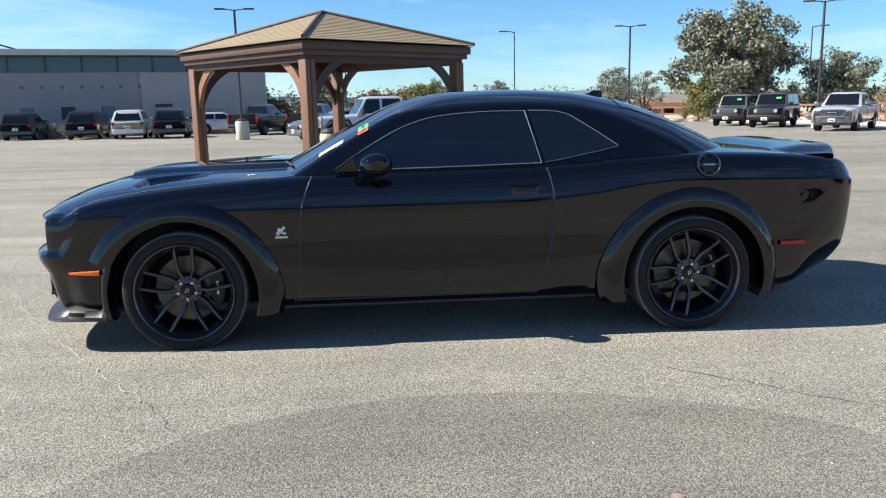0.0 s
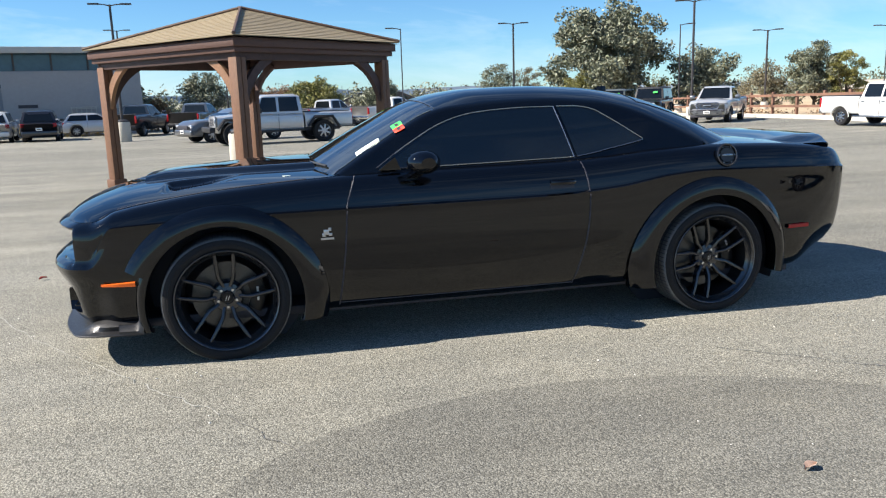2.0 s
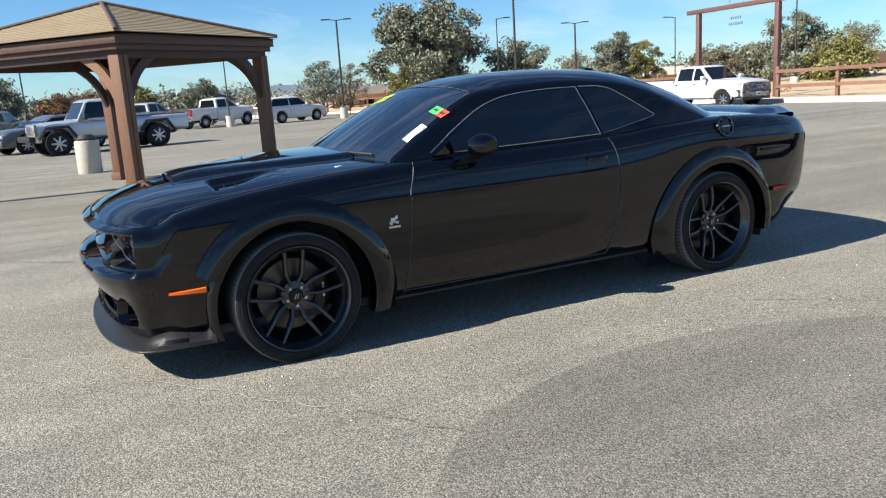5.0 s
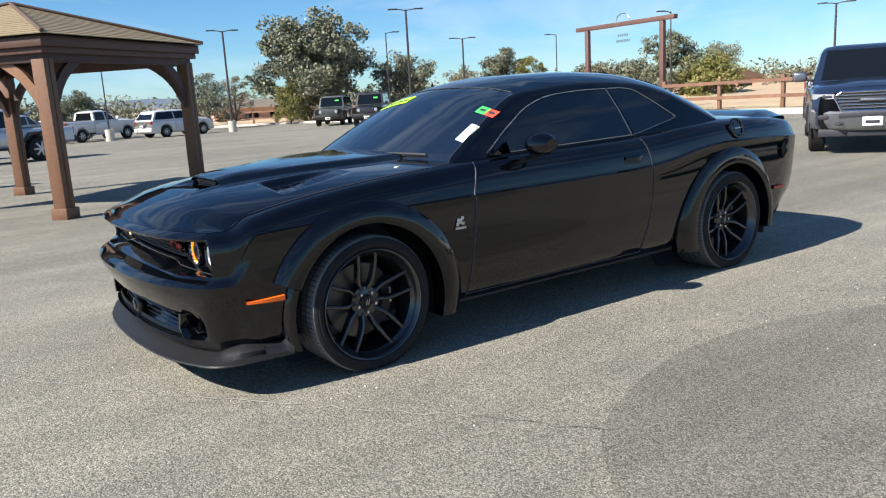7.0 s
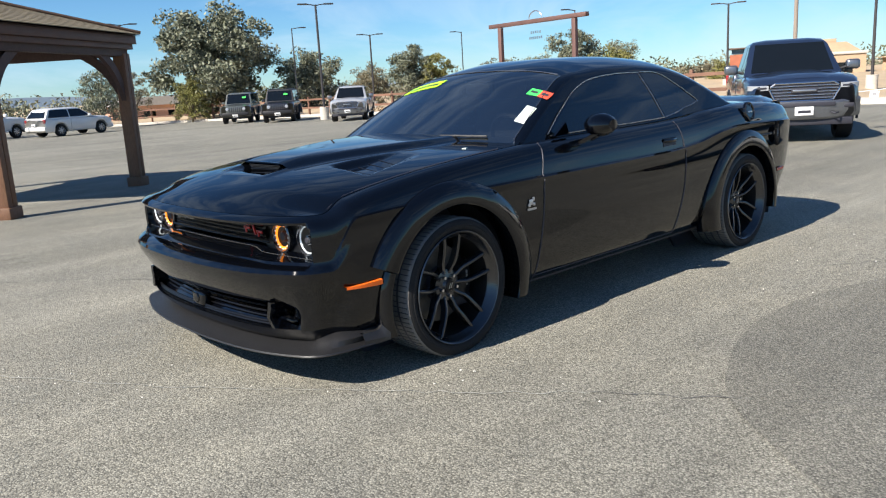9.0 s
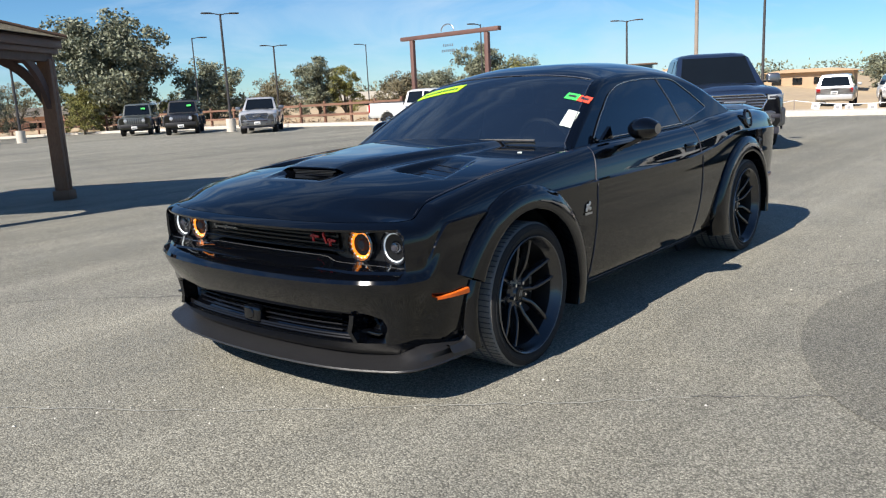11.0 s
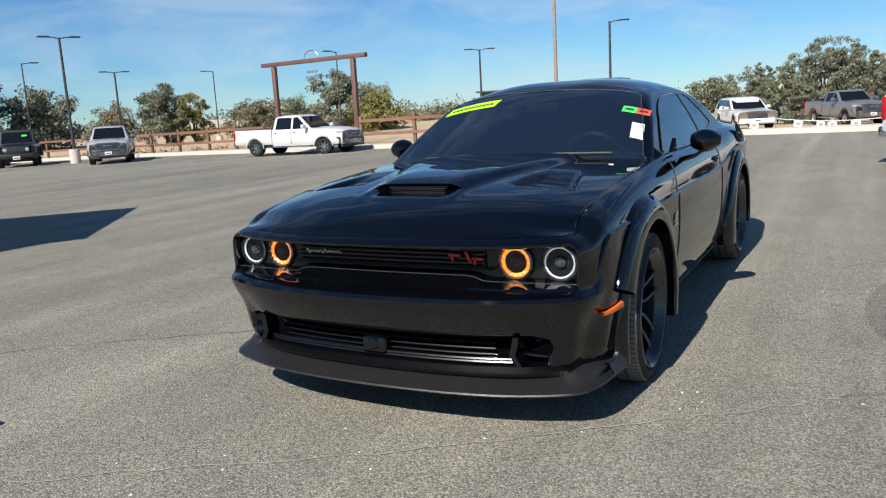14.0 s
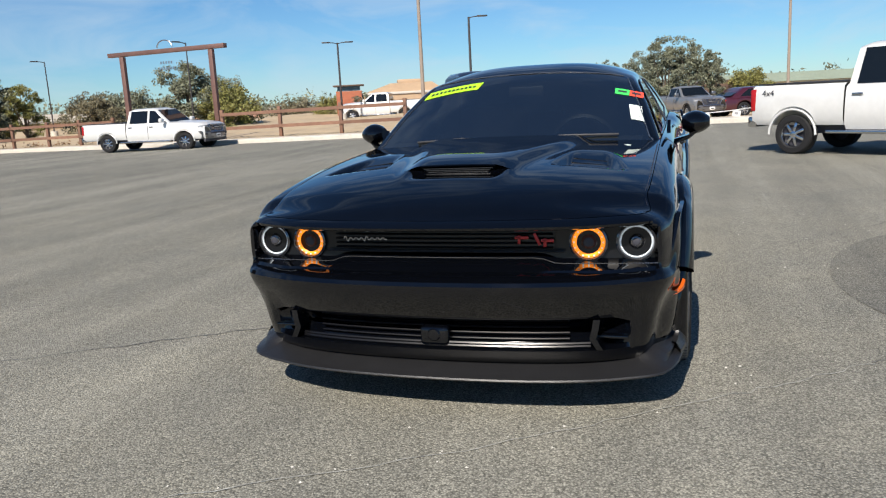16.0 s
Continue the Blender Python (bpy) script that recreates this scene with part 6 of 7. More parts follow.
SKIN_Y = [[r[k][1] for r in HALF[I8:]] for k in range(24)]


def skin(x, z):
    """Half-width of the body's side at a place and height."""
    zs = [float(np.interp(x, SKIN_X, c)) for c in SKIN_Z]
    ys = [float(np.interp(x, SKIN_X, c)) for c in SKIN_Y]
    return float(np.interp(z, zs, ys))


def flare_rows(xc, s, a0, a1, n, ri, ro, wide):
    """Strips across an arch, from the return inside the wheel well to the edge on the body's side."""
    zc = HUB_Z - 0.012
    rows = []
    for k in range(n + 1):
        a = radians(a0 + (a1 - a0) * k / n)
        c, sn = math.cos(a), math.sin(a)
        rout = ro(c, sn)
        xo, zo = xc + rout * c, max(zc + rout * sn, 0.19)
        yo = max(skin(xo, zo), 0.90)
        r = [(xc + (ri + 0.010) * c, s * 0.86, max(zc + (ri + 0.010) * sn, 0.19))]
        for f, g in ((0.0, 0.80), (0.015, 0.93), (0.05, 0.985), (0.12, 1.0), (0.30, 0.99), (0.50, 0.94), (0.70, 0.78), (0.86, 0.52), (0.955, 0.33), (0.985, 0.26), (0.998, 0.12), (1.0, -0.3)):
            rr = ri + (rout - ri) * f
            r.append((xc + rr * c, s * (yo + (wide - yo) * g), max(zc + rr * sn, 0.19)))
        rows.append(r)
    return rows


def car_flares(car):
    for s in (-1, 1):
        front = flare_rows(-WB, s, -20, 157, 56, 0.418, lambda c, sn: 0.532 + 0.030 * max(0, c) ** 3 * (1 - max(0, sn)) + 0.02 * max(0, -c) ** 2, 0.978)
        rear = flare_rows(WB, s, -12, 200, 60, 0.418, lambda c, sn: 0.530 + 0.045 * max(0, -c) ** 3 * (1 - 0.8 * max(0, sn)) - 0.012 * max(0, c), 0.978)
        for rows in (front, rear):
            part("fender_flare", grid(rows), M_CAR, car, smooth=32)
        # the bumper's own arch edge below the front flare
        part("bumper_arch", grid(flare_rows(-WB, s, 157.6, 203, 16, 0.418, lambda c, sn: 0.470, 0.955)), M_CAR, car, smooth=40)


def car_splitter(car):
    """The long satin chin spoiler that ends in upright blades before the front wheels."""
    pts = [(p, n) for p, n in OUTLINE if p.x < -1.90]
    rows = []
    L = len(pts)
    for i, (p, n) in enumerate(pts):
        t = i / (L - 1)
        o = -0.022 + 0.032 * smoothstep(0.30, 0.80, t) - 0.0 * smoothstep(0.88, 1.0, t)
        a = 0.10 * smoothstep(0.45, 0.9, t)
        lift = 0.016 * smoothstep(0.55, 0.85, t)
        z = 0.168 + 0.012 * smoothstep(0.3, 0.9, t)
        prof = [(-0.18 + a, z + 0.062 + lift), (-0.13 + a * 0.9, z + 0.046 + lift), (-0.09 + a * 0.7, z + 0.034 + lift * 0.8), (o - 0.035, z + 0.020 + lift * 0.2), (o - 0.003, z + 0.012), (o, z + 0.006), (o - 0.006, z), (-0.20, z - 0.002)]
        rows.append([(p.x + n.x * d, max(0, p.y + n.y * d), zz) for d, zz in prof])
    full = [[(x, -y, z) for x, y, z in r] for r in reversed(rows[1:])] + rows
    sp = part("front_splitter", grid(full), M_SATIN, car, "satin black chin spoiler")
    for s in (-1, 1):
        bl = []
        xs = [p.x for p, n in OUTLINE[I26:I60]]
        ys = [p.y for p, n in OUTLINE[I26:I60]]
        for k in range(15):
            t = k / 14
            x = -2.04 + 0.130 * t ** 0.8
            zt = 0.236 + 0.26 * t ** 9
            yb = float(np.interp(x, xs, ys)) - 0.016
            out = 0.022 + 0.012 * t
            bl.append([(x, s * (yb - 0.03), zt), (x, s * (yb + 0.004), zt), (x, s * (yb + out * 0.5), zt * 0.45 + 0.112), (x, s * (yb + out), 0.206), (x, s * (yb + out), 0.186), (x, s * (yb - 0.03), 0.182)])
        part("wheel_blade", loft(bl), M_SATIN, sp)


def ring(r0, r1, depth, n=40):
    return revolve([(r0, 0.0), ((r0 + r1) / 2, -depth), (r1, 0.0), ((r0 + r1) / 2, depth * 0.4), (r0, 0.0)], n, "X")


def car_front(car):
    # lamp panel with slatted grille
    ys = [-0.858 + 1.716 * j / 30 for j in range(31)]
    part("lamp_panel", grid([[(panel_x(y) + 0.002, y, 0.598), (panel_x(y) + 0.010, y, 0.665), (panel_x(y) + 0.004, y, 0.744)] for y in ys]), M_GRILLE, car)

    def fx(y):
        return float(np.interp(abs(y), [p.y for p, n in OUTLINE[:I40]], [p.x for p, n in OUTLINE[:I40]]))
    g = part("grille", grid([[(panel_x(y) - 0.004, y, 0.648), (panel_x(y) - 0.001, y, 0.742)] for y in [-0.46 + 0.92 * k / 20 for k in range(21)]]), M_GRILLE, car, "black slatted grille")
    for k in range(5):
        z = 0.656 + 0.018 * k
        part("grille_slat", sweep([(panel_x(y) - 0.011, y, z) for y in [-0.455 + 0.91 * i / 16 for i in range(17)]], 0.0042, 5), M_GRILLE, g)
    part("grille_bezel", sweep([(panel_x(y) - 0.016, y, 0.642) for y in [-0.50 + 1.0 * i / 16 for i in range(17)]], 0.005, 6), M_SATIN, g)
    # chin of the lamp panel dips round the lamps
    low = []
    for i in range(41):
        y = -0.845 + 1.69 * i / 40
        z = 0.620 - 0.022 * smoothstep(0.40, 0.48, abs(y))
        e = max(panel_x(y) - 0.125, fx(y) + 0.058)
        low.append([(panel_x(y) - 0.002, y, z + 0.014), (panel_x(y) - 0.036, y, z), (0.6 * panel_x(y) + 0.4 * e - 0.02, y, 0.75 * z + 0.25 * 0.590), (e, y, 0.591), (e - 0.012, y, 0.575)])
    part("panel_chin", grid(low), M_CAR, car, "gloss black ledge under the grille")
    part("chin_line", sweep([r[1] for r in low], 0.0022, 4), M_TRIM, car)
    # plain script and red badges
    scrawl = [(panel_x(0.35) - 0.020, 0.415 - 0.19 * i / 40, 0.692 + 0.007 * math.sin(i * 1.25) * (1.6 if i < 6 or 18 < i < 24 else 0.7)) for i in range(41)]
    part("badge_script", sweep(scrawl, 0.0022, 5), M_ALLOY, g, "thin bright scrawl badge")
    for k, (yy, w) in enumerate(((-0.335, 0.055), (-0.395, 0.012), (-0.435, 0.05))):
        rot = Matrix.Rotation(radians(-25 if k == 1 else 0), 4, "X")
        part("badge", box((0.008, w, 0.012 if k != 1 else 0.05), (panel_x(yy) - 0.020, yy, 0.698 - 0.006 * k), 0.002, rot=rot), M_REDBADGE, g, "plain red badge")
        if k != 1:
            part("badge", box((0.008, 0.012, 0.034), (panel_x(yy) - 0.020, yy + 0.01, 0.69 - 0.006 * k), 0.002), M_REDBADGE, g, "plain red badge")
    # four round lamps
    for y, r, inner in ((-0.765, 0.067, False), (0.765, 0.067, False), (-0.588, 0.066, True), (0.588, 0.066, True)):
        x = panel_x(y)
        h = part("headlight", revolve([(r + 0.010, 0.03), (r + 0.008, -0.012), (r, -0.016), (r - 0.004, 0.0), (r * 0.62, 0.028), (r * 0.5, 0.03), (r * 0.48, 0.012), (0.0, 0.006)], 40, "X"), M_LENS, car,
                 "round amber-lit lamp" if inner else "round white-ringed headlamp", loc=(x, y, 0.675))
        part("light_ring", ring(r * (0.70 if inner else 0.84), r * 0.95, 0.006), M_AMBER_RING if inner else M_WHITE_RING, h)
        pj = part("projector", revolve([(0.0, -0.012), (r * 0.30, -0.006), (r * 0.44, 0.008), (r * 0.46, 0.02)], 28, "X"), M_INK if inner else M_LENS, h)
        if not inner:
            part("lens", revolve([(0.0, -0.0135), (r * 0.2, -0.0105), (r * 0.24, -0.006)], 24, "X"), M_INK, h)
        if inner:
            for k in range(16):
                a = 2 * math.pi * k / 16
                part("led", box((0.006, 0.006, 0.006), (-0.007, r * 0.84 * math.cos(a), r * 0.84 * math.sin(a)), 0.001), M_WHITE_RING, h)
    # lower intake: slats, centre sensor, side ducts
    for k in range(4):
        z = 0.312 + 0.024 * k
        part("intake_slat", sweep([(fx(y) + 0.128, y, z) for y in [-0.52 + 1.04 * i / 16 for i in range(17)]], 0.004, 5), M_GRILLE, car)
    for z in (0.290, 0.302):
        part("intake_bar", sweep([(fx(y) + 0.095, y, z) for y in [-0.60 + 1.2 * i / 18 for i in range(19)]], 0.006, 6), M_GRILLE, car)
    part("sensor_housing", box((0.05, 0.12, 0.08), (fx(0) + 0.105, 0.0, 0.328), 0.018, 3), M_CAR, car)
    part("sensor_eye", revolve([(0.0, -0.006), (0.022, -0.004), (0.026, 0.0)], 20, "X"), M_CAR, car, loc=(fx(0) + 0.078, 0.0, 0.335))
    for s in (-1, 1):
        # upright fin that parts the middle intake from the side duct
        part("intake_fin", loft([[(fx(yy) + 0.06, s * yy, zz), (fx(yy) + 0.14, s * yy, zz), (fx(yy) + 0.14, s * (yy + 0.03), zz), (fx(yy) + 0.06, s * (yy + 0.025), zz), (fx(yy) + 0.06, s * yy, zz)] for yy, zz in ((0.625, 0.284), (0.60, 0.33), (0.61, 0.37), (0.615, 0.402))]), M_CAR, car)
        part("duct_slat", box((0.04, 0.13, 0.012), (fx(0.68) + 0.10, s * 0.675, 0.325), 0.004), M_CAR, car)
        # side markers
        x0, x1 = -2.105, -1.93
        rows = []
        for k in range(7):
            x = x0 + (x1 - x0) * k / 6
            yb = float(np.interp(x, EX[I8:I90], [r[9][1] for r in HALF[I8:I90]]))
            h = 0.006 + 0.007 * k / 6
            rows.append([(x, s * (yb + 0.001), 0.458 - h), (x, s * (yb + 0.013), 0.458 - h * 0.6), (x, s * (yb + 0.013), 0.458 + h), (x, s * (yb + 0.001), 0.458 + h * 1.3)])
        part("side_marker", loft(rows), M_AMBER, car, "amber side marker lamp")
        rows = [[(x, s * (float(np.interp(x, EX[I8:], [r[9][1] for r in HALF[I8:]])) + d), z) for d, z in ((0.001, 0.488), (0.012, 0.492), (0.012, 0.512), (0.001, 0.516))] for x in (2.0, 2.08, 2.16)]
        part("rear_marker", loft(rows), M_REDLAMP, car, "dark red rear side marker")
        # tail lamp wrapping the corner
        part("tail_lamp", loft([[(x, s * (float(np.interp(x, EX[I60:], [r[15][1] for r in HALF[I60:]])) + 0.004), z) for z in (0.80, 0.86)] for x in (2.44, 2.48, 2.52, 2.55)], False), M_INK, car)


def car_deck(car):
    rows = []
    for i in range(29):
        x = 1.50 + 1.06 * i / 28
        we = float(np.interp(x, EX[I60:], EY[I60:])) - 0.003
        ze = float(np.interp(x, EX[I60:], EZ[I60:])) + 0.001
        rows.append([(x, we * v, ze + (0.012 + 0.02 * (1 - (x - 1.5))) * (1 - abs(v) ** 2.2)) for v in [-1 + 2 * j / 24 for j in range(25)]])
    part("boot_lid", grid(rows), M_CAR, car, smooth=50)
    sp = []
    for j in range(25):
        v = -1 + 2 * j / 24
        y = 0.775 * v
        drop = 0.045 * smoothstep(0.70, 1.0, abs(v))
        xe = 2.535 - 0.15 * abs(v) ** 3
        prof = [(xe - 0.50, 1.005 - drop * 0.3), (xe - 0.34, 1.036 - drop), (xe - 0.18, 1.056 - drop), (xe - 0.03, 1.058 - drop), (xe - 0.006, 1.052 - drop), (xe, 1.040 - drop), (xe - 0.006, 1.015 - drop), (xe - 0.012, 0.965 - drop * 0.3), (xe - 0.10, 0.92)]
        sp.append([(x, y, z) for x, z in prof])
    part("rear_spoiler", loft(sp), M_CAR, car, "low black boot spoiler")
    ant = part("roof_antenna", loft([[(1.04, 0, 1.385), (1.10, -0.02, 1.37), (1.17, 0, 1.355), (1.10, 0.02, 1.37)], [(1.11, 0, 1.418), (1.13, -0.004, 1.415), (1.165, 0, 1.415), (1.13, 0.004, 1.415)]]), M_CAR, car, "small shark-fin antenna")


def car_details(car):
    for s in (-1, 1):
        # mirror
        rows = []
        for k in range(9):
            t = k / 8
            yy = 0.925 + 0.15 * t
            w = math.sin(math.pi * (0.12 + 0.80 * t)) ** 0.6
            rows.append([(-0.365 + 0.015 * t + 0.085 * w * math.cos(a) * (1.0 if math.cos(a) > 0 else 1.2), s * yy, 1.03 + 0.066 * w * math.sin(a)) for a in [2 * math.pi * q / 16 for q in range(17)]])
        mi = part("door_mirror", loft(rows), M_CAR, car, "rounded black door mirror")
        part("mirror_stalk", loft([[(-0.50, s * 0.88, 0.945), (-0.42, s * 0.88, 0.945), (-0.42, s * 0.88, 0.915), (-0.50, s * 0.88, 0.915)], [(-0.46, s * 0.96, 0.965), (-0.38, s * 0.96, 0.968), (-0.38, s * 0.96, 0.945), (-0.46, s * 0.96, 0.94)], [(-0.41, s * 1.03, 1.01), (-0.35, s * 1.03, 1.01), (-0.35, s * 1.02, 0.985), (-0.41, s * 1.02, 0.985)]]), M_CAR, mi)
        part("mirror_sail", prism([(-0.60, 0.985), (-0.47, 0.985), (-0.50, 1.055)], s * 0.862, s * 0.842), M_CAR, mi)

        def ysurf(x, k):
            return float(np.interp(x, EX[I8:], [r[k][1] for r in HALF[I8:]]))

        def on_side(x, z, off=0.003):
            col = [(float(np.interp(x, EX[I8:], [r[k][2] for r in HALF[I8:]])), ysurf(x, k)) for k in range(24)]
            zs, ys = [c[0] for c in col], [c[1] for c in col]
            return (x, s * (float(np.interp(z, zs, ys)) + off), z)
        # door shut lines
        front = [(-0.735, 0.96), (-0.765, 0.88), (-0.79, 0.80), (-0.80, 0.70), (-0.815, 0.55), (-0.835, 0.40), (-0.86, 0.24)]
        rear = [(0.615, 0.975), (0.635, 0.90), (0.648, 0.80), (0.645, 0.70), (0.63, 0.55), (0.595, 0.40), (0.545, 0.25)]
        for ln in (front, rear):
            fz = curve1([-p[1] for p in ln], [p[0] for p in ln])
            part("door_shut_line", sweep([on_side(fz(-z), z, 0.0005) for z in np.linspace(ln[0][1], ln[-1][1], 24)], 0.0045, 5), M_INK, car)
        part("sill_line", sweep([on_side(-0.86 + 1.40 * k / 12, 0.255, 0.0005) for k in range(13)], 0.004, 5), M_INK, car)
        # handle in a shallow recess
        h = part("door_handle", loft([[on_side(x, 0.868 + dz, d) for dz, d in ((-0.014, 0.001), (-0.012, d0), (0.000, d0 + 0.006), (0.010, d0 + 0.004), (0.014, 0.001))] for x, d0 in ((0.405, 0.004), (0.42, 0.014), (0.48, 0.020), (0.545, 0.014), (0.56, 0.004))]), M_CAR, car)
        part("handle_recess", loft([[on_side(x, z, 0.0025) for z in (0.832, 0.85, 0.864)] for x in (0.40, 0.44, 0.50, 0.55)], False), M_INK, h)
        # badge on the wing: a small chrome cluster
        b = part("wing_badge", loft([[on_side(x, z, 0.007) for z in (0.628, 0.640)] for x in (-0.945, -0.91, -0.875)], False), M_ALLOY, car, "small chrome badge")
        for dx, dz, w, hh in ((0.0, 0.035, 0.03, 0.03), (0.02, 0.05, 0.016, 0.02), (-0.014, 0.02, 0.018, 0.02), (0.022, 0.022, 0.02, 0.016)):
            p = on_side(-0.915 + dx, 0.635 + dz, 0.006)
            part("badge_shape", box((w, 0.006, hh), p, 0.003), M_ALLOY, b)
        # fuel filler
        c = Vector(on_side(1.55, 0.975, 0.006))
        if s < 0:
            fd = part("fuel_cap", revolve([(0.0, -0.010), (0.045, -0.010), (0.05, -0.004), (0.056, -0.004), (0.060, -0.014), (0.070, -0.014), (0.074, 0.0)], 36, "Y"), M_CAR, car, "round black fuel filler cap", loc=Matrix.Translation(c) @ Matrix.Rotation(radians(-12), 4, "X"))
            part("cap_ring", revolve([(0.060, -0.014), (0.064, -0.018), (0.069, -0.014)], 36, "Y"), M_WHEEL, fd)
            part("cap_bar", box((0.07, 0.006, 0.012), (0, -0.012, 0), 0.002), M_TRIM, fd)
            for k in range(6):
                a = 2 * math.pi * k / 6
                part("cap_bolt", tube((0.052 * math.cos(a), -0.006, 0.052 * math.sin(a)), (0.052 * math.cos(a), -0.012, 0.052 * math.sin(a)), 0.004, n=8), M_TRIM, fd)
    # wipers
    for y0, y1 in ((0.52, -0.02), (-0.06, -0.60)):
        part("wiper", sweep([(-0.95 + 0.18 * abs(y0) ** 2, y0, 0.998), (-0.94, (y0 + y1) / 2, 1.012), (-0.92 + 0.15 * abs(y1) ** 2, y1, 1.005)], 0.007, 6), M_DKTRIM, car)
    # washer nozzles and a scuffed tag on the hood edge
    part("hood_tag", box((0.04, 0.022, 0.004), (-1.10, -0.66, 0.963), rot=Matrix.Rotation(radians(30), 4, "Z")), M_PAPER, car, "small torn white sticker")

    # stickers inside the screen, each laid along the glass
    def tag(name, x0, x1, y0, y1, mt, label, skew=0.0):
        rows = [[(x, y + skew * i / 4, top_z(x, y + skew * i / 4) + 0.003) for y in np.linspace(y0, y1, 5)] for i, x in enumerate(np.linspace(x0, x1, 5))]
        return part(name, grid([[tuple(map(float, p)) for p in r] for r in rows]), mt, car, label, smooth=60)
    tg = tag("green_tag", -0.47, -0.41, -0.55, -0.63, M_GREENTAG, "bright green sticker on the windscreen")
    part("tag_bar", grid([[(x, y, top_z(x, y) + 0.005) for y in (-0.565, -0.615)] for x in (-0.45, -0.43)]), M_INK, tg)
    tg = tag("red_tag", -0.47, -0.41, -0.632, -0.71, M_REDTAG, "bright red sticker on the windscreen")
    part("tag_bar", grid([[(x, y, top_z(x, y) + 0.005) for y in (-0.645, -0.695)] for x in (-0.45, -0.43)]), M_INK, tg)
    tg = tag("paper_tag", -0.70, -0.56, -0.655, -0.725, M_PAPER, "white paper slip on the windscreen", 0.02)
    for k in range(4):
        part("tag_bar", grid([[(x, y, top_z(x, y) + 0.005) for y in (-0.68, -0.71)] for x in (-0.67 + 0.03 * k, -0.666 + 0.03 * k)]), M_WALL, tg)
    tg = tag("lime_tag", -0.41, -0.325, 0.63, 0.28, M_LIME, "lime green strip across the windscreen corner", -0.02)
    for k in range(11):
        y = 0.59 - 0.027 * k
        part("tag_bar", grid([[(x, yy, top_z(x, yy) + 0.005) for yy in (y, y - 0.018)] for x in (-0.385, -0.36)]), M_LENS, tg)
    # cabin
    part("dashboard", loft([[(-0.98, y, 0.95), (-0.70, y, 0.985), (-0.55, y, 0.97), (-0.50, y, 0.80)] for y in np.linspace(-0.72, 0.72, 9)], False), M_SEAT, car)
    sw = part("steering_wheel", revolve([(0.165, 0.0), (0.18, 0.015), (0.195, 0.0), (0.18, -0.015), (0.165, 0.0)], 28, "X"), M_DKTRIM, car, loc=Matrix.Translation((-0.36, -0.36, 0.93)) @ Matrix.Rotation(radians(-25), 4, "Y"))
    part("wheel_hub", box((0.03, 0.28, 0.08), (0, 0, -0.02), 0.02), M_DKTRIM, sw)
    for y in (-0.36, 0.36):
        st = part("seat", box((0.16, 0.5, 0.62), (0.30, y, 0.86), 0.06, 3, rot=Matrix.Rotation(radians(14), 4, "Y")), M_SEAT, car)
        part("headrest", box((0.10, 0.26, 0.18), (0.40, y, 1.22), 0.04, 3), M_SEAT, st)
    part("rear_bench", box((0.3, 1.2, 0.5), (1.0, 0, 0.85), 0.08, 3), M_SEAT, car)
    part("rear_view_mirror", box((0.03, 0.22, 0.065), (-0.30, 0.0, 1.255), 0.012, 3), M_DKTRIM, car)


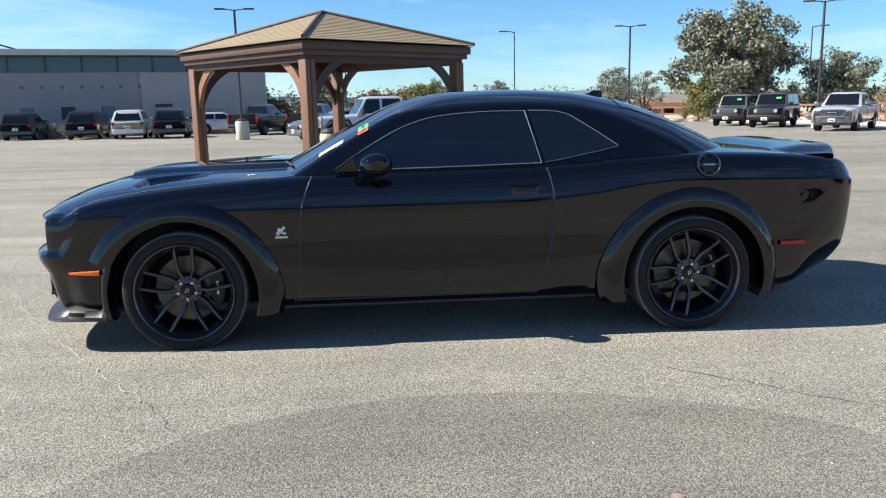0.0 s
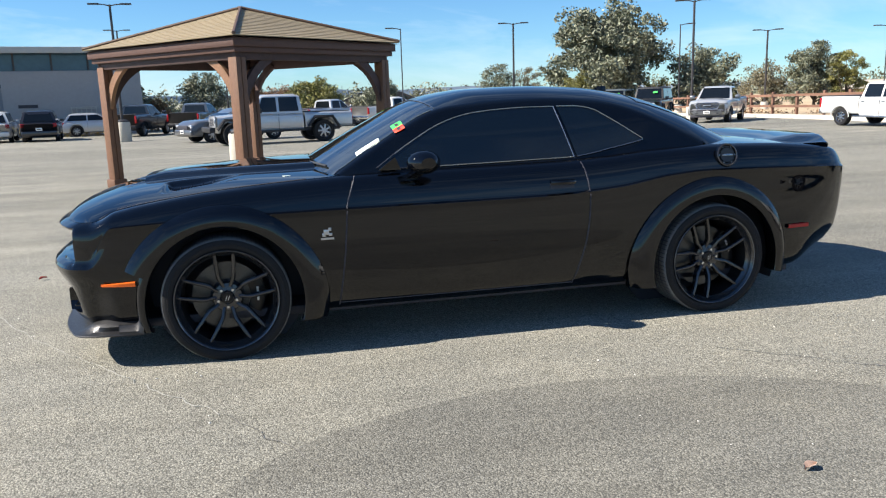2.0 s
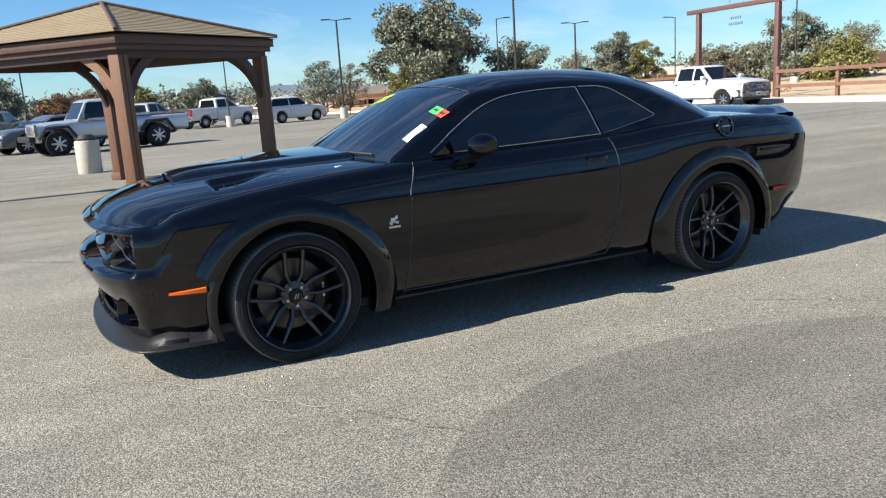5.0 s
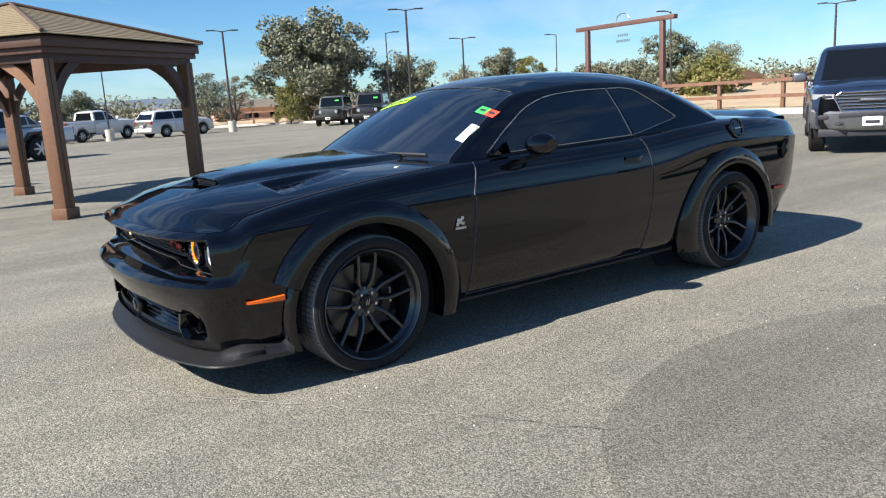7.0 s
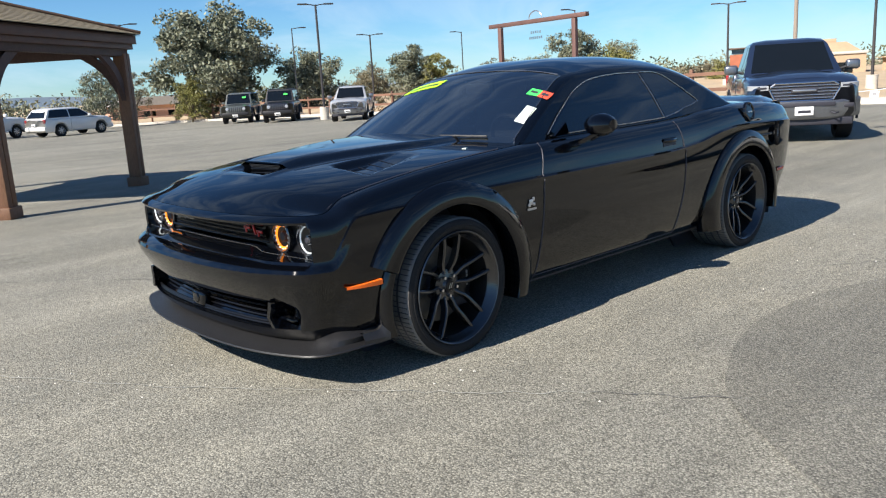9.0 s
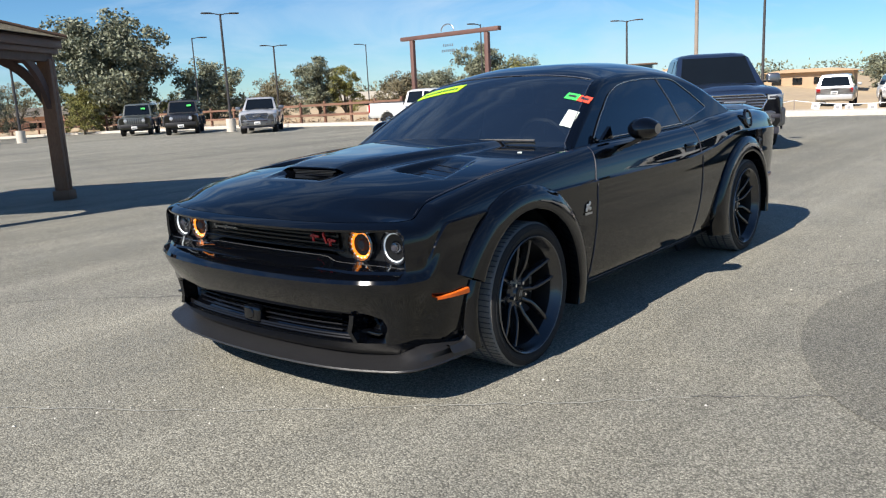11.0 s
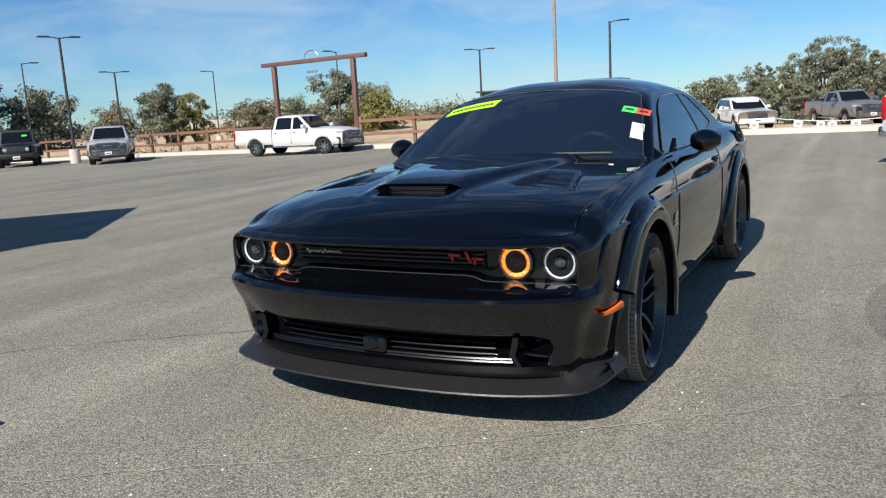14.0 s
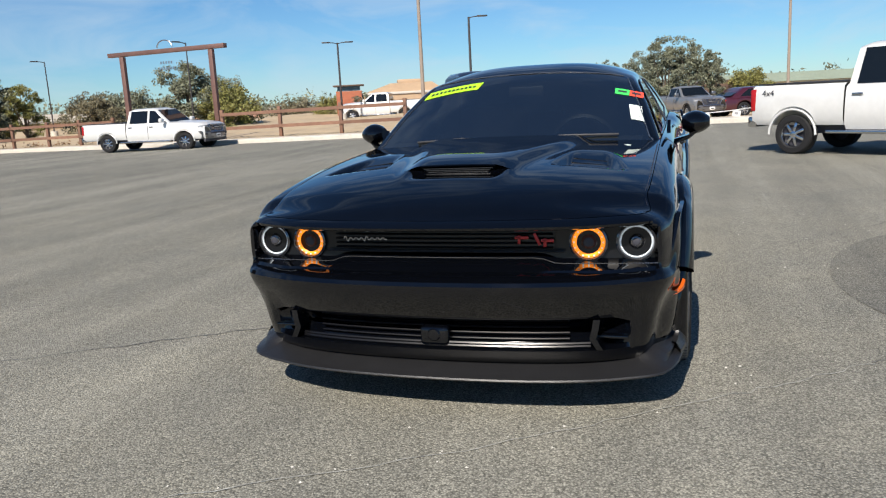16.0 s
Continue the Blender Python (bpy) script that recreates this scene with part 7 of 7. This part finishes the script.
def car_wheel(car):
    R, Wd = TYRE_R, 0.29
    w = new("wheel")
    w.parent = car
    prof = [(0.270, -0.128), (0.280, -0.146), (0.300, -0.156), (0.322, -0.154), (0.335, -0.147), (R - 0.004, -0.138), (R, -0.125), (R, 0.115), (0.336, 0.136), (0.30, 0.155), (0.258, 0.135)]
    ty = part("tyre", revolve(prof, 72), M_TYRE, w)
    part("tread", revolve([(0.3355, -0.1475), (R - 0.0032, -0.1385), (R + 0.0006, -0.1255), (R + 0.0006, 0.1155), (0.3365, 0.1365)], 72), M_TREAD, ty, "dusty grey tread paled for the sun on it")
    for k in range(4):
        yy = -0.08 + 0.053 * k
        part("tread_groove", revolve([(R + 0.0010, yy - 0.006), (R + 0.0016, yy), (R + 0.0010, yy + 0.006)], 72), M_INK, ty)
    sipes = []
    for k in range(84):
        a = 2 * math.pi * k / 84
        b = box((0.0016, 0.262, 0.0045), (R + 0.0004, -0.012, 0), rot=Matrix.Rotation(radians(0), 4, "X"))
        b.transform(Matrix.Rotation(a, 4, "Y"))
        sipes.append(b)
    part("sipe", join(*sipes), M_INK, ty)["kind"] = "stuff"
    part("sidewall_rib", revolve([(0.306, -0.1545), (0.309, -0.1575), (0.312, -0.1535)], 72), M_TYRE, ty)
    # barrel and lip
    rim = part("rim", revolve([(0.276, -0.134), (0.280, -0.148), (0.276, -0.156), (0.269, -0.151), (0.263, -0.136), (0.252, -0.118), (0.244, -0.106)], 72), M_WHEEL, w, "satin black alloy rim")
    part("barrel", revolve([(0.245, -0.108), (0.238, -0.06), (0.232, 0.10), (0.25, 0.13)], 72), M_BARREL, rim)
    part("rim_edge", revolve([(0.2735, -0.1555), (0.2765, -0.1580), (0.2795, -0.1530)], 72), M_RIMEDGE, rim)
    hub = part("hub", revolve([(0.0, -0.080), (0.032, -0.080), (0.036, -0.074), (0.040, -0.068), (0.078, -0.060), (0.086, -0.04), (0.085, -0.01)], 40), M_WHEEL, rim)
    part("centre_cap", revolve([(0.0, -0.086), (0.026, -0.085), (0.031, -0.079)], 32), M_GRILLE, rim)
    for dx in (-0.006, 0.007):
        part("cap_stripe", box((0.004, 0.002, 0.028), (dx, -0.0865, 0), rot=Matrix.Rotation(radians(22), 4, "Y")), M_ALLOY, rim)
    for k in range(5):
        base = math.pi / 2 + 2 * math.pi * k / 5
        for sg in (-1, 1):
            secs = []
            for i in range(9):
                t = i / 8
                r = 0.056 + 0.206 * t
                off = (0.018 + 0.021 * smoothstep(0.0, 0.32, t) + 0.012 * t) * sg
                dep = -0.066 - 0.056 * t - 0.010 * math.sin(math.pi * t)
                wd = 0.0135 - 0.002 * t
                th = 0.030 + 0.01 * (1 - t)
                ca, sa = math.cos(base), math.sin(base)
                row = []
                for o, d in ((-wd, th), (-wd * 0.75, 0.004), (-wd * 0.3, 0.0), (wd * 0.3, 0.0), (wd * 0.75, 0.004), (wd, th)):
                    u, v = r, off + o
                    row.append((u * ca - v * sa, dep + d, u * sa + v * ca))
                secs.append(row + [row[0]])
            me = bpy.data.meshes.new("tmp")
            g = grid(secs)
            bmesh.ops.recalc_face_normals(g, faces=g.faces)
            g.to_mesh(me)
            g.free()
            part_me("spoke", me, M_WHEEL, rim, smooth=30)
        a = base + math.pi / 5
        part("lug_nut", tube((0.052 * math.cos(a), -0.055, 0.052 * math.sin(a)), (0.052 * math.cos(a), -0.084, 0.052 * math.sin(a)), 0.010, 0.008, 6), M_CHROME, rim)
    part("brake_disc", revolve([(0.09, -0.005), (0.19, -0.005), (0.19, 0.02), (0.09, 0.02)], 48), M_DISC, w)
    part("disc_hat", revolve([(0.0, -0.03), (0.085, -0.03), (0.092, -0.005)], 32), M_INK, w)
    # caliper behind the spokes
    cal = []
    for i in range(9):
        a = radians(-32 + 64 * i / 8)
        cal.append([(r * math.cos(a), y, r * math.sin(a)) for r, y in ((0.125, 0.0), (0.125, -0.05), (0.165, -0.062), (0.205, -0.05), (0.205, 0.03))])
    cp = part("caliper", loft([[(x, y + 0.025, z) for x, y, z in r] for r in cal]), M_GRILLE, w, "black brake caliper with a plain pale mark")
    for i in range(4):
        part("caliper_mark", box((0.012, 0.003, 0.018), (0.165, -0.0385, 0.03 - 0.02 * i), 0.001), M_ALLOY, cp)
    return w


def black_car():
    car = thing("coupe", "gloss black two-door muscle coupe with flared arches and tinted windows", "car")
    car.matrix_basis = pose(0, -0.02, 0)
    car_body(car)
    car_hood(car)
    cab = car_cabin(car)
    car_glass(car, cab)
    car_flares(car)
    car_splitter(car)
    car_front(car)
    car_deck(car)
    car_details(car)
    w = car_wheel(car)
    w.matrix_basis = pose(-WB, -0.805, HUB_Z, 0, 0, 1.5)
    for x, y, rz in ((WB, -0.805, 0), (-WB, 0.805, 181.5), (WB, 0.805, 180)):
        made = {}
        for o in (w, *w.children_recursive):
            c = o.copy()
            scene.collection.objects.link(c)
            c.parent = made.get(o.parent, car)
            made[o] = c
        made[w].matrix_basis = pose(x, y, HUB_Z, 0, -20 if y < 0 else 0, rz)
    return car


black_car()

# ---- marks on the asphalt ----
def stain():
    rows = []
    for i in range(61):
        a = 2 * math.pi * i / 60
        r = 1 + 0.05 * noise.noise(Vector((math.cos(a) * 2, math.sin(a) * 2, 0.3)))
        rows.append([(0.05 + 1.75 * r * k * math.cos(a), -3.05 + 1.2 * r * k * math.sin(a), 0.003) for k in (0.001, 0.5, 0.9, 1.0)])
    return tagged(part("damp_patch", grid(rows), M_SEAL, smooth=0), "large darker oval patch on the asphalt", "stain", kind="structure")


stain()
strip("crack", [(-3.4, 1.0), (-2.6, -0.3), (-2.05, -1.06), (-1.5, -1.76)], 0.010, M_PALE, "pale ragged crack across the asphalt")
strip("crack", [(-1.5, -1.76), (-0.93, -2.65), (-0.2, -3.9)], 0.008, M_CRACK, "thin dark crack in the asphalt")
strip("crack", [(1.1, -1.6), (1.9, -2.3), (3.0, -3.4)], 0.010, M_CRACK, "thin dark crack in the asphalt")
strip("crack", [(-3.6, 4.0), (-2.1, 2.5), (-1.33, 1.31)], 0.012, M_CRACK, "thin dark crack in the asphalt")

strip("crack", [(1.5, 14.2), (3.82, 14.45), (5.83, 14.41), (7.45, 14.58)], 0.10, M_CRACK, "long dark crack in the asphalt by the shelter")


def leaf(x, y, rz, mt):
    rows = []
    for i in range(7):
        t = i / 6
        w = 0.028 * math.sin(math.pi * min(1, t * 1.05 + 0.02)) ** 0.7
        rows.append([(-0.035 + 0.07 * t, 0.7 * w * v, 0.006 + 0.012 * abs(v) + 0.008 * math.sin(3 * t)) for v in (-1, -0.5, 0, 0.5, 1)])
    return tagged(part("fallen_leaf", grid(rows), mt, loc=pose(x, y, 0.002, 0, 0, rz)), "dry brown fallen leaf lying on the asphalt", "leaf", "fallen leaves")


M_LEAFDRY = mat("dry_leaf", (0.42, 0.29, 0.22), 0.7, var=0.3, scale=30)
M_LEAFRED = mat("red_leaf", (0.35, 0.05, 0.04), 0.7, var=0.3, scale=30)
leaf(0.65, -2.95, 20, M_LEAFDRY)
leaf(-3.05, 1.6, 50, M_LEAFRED)


def chips():
    """Pale stone chips strewn over the asphalt beside the car and along the pale crack."""
    rng = random.Random(7)
    verts, faces = [], []
    for k in range(95):
        if k < 60:
            x, y = rng.uniform(0.2, 5.0), rng.uniform(-3.2, -1.3)
        else:
            t = rng.random()
            x, y = -3.2 + 1.8 * t + rng.gauss(0, 0.15), 0.7 - 2.5 * t + rng.gauss(0, 0.15)
        r = rng.uniform(0.003, 0.0085)
        a = rng.uniform(0, 6.28)
        n = len(verts)
        for j in range(5):
            q = a + 2 * math.pi * j / 5
            verts.append((x + r * math.cos(q) * rng.uniform(0.7, 1.3), y + r * math.sin(q) * rng.uniform(0.7, 1.3), 0.001))
        verts.append((x, y, 0.002 + r * 0.7))
        faces += [(n + j, n + (j + 1) % 5, n + 5) for j in range(5)]
    me = bpy.data.meshes.new("stone_chips")
    me.from_pydata(verts, [], faces)
    return tagged(part_me("stone_chips", me, M_CHIP, smooth=0), "pale stone chips strewn over the asphalt", "gravel", kind="stuff")


M_CHIP = mat("pale_stone_chip", (0.50, 0.48, 0.43), 0.85, var=0.25, scale=6)
chips()
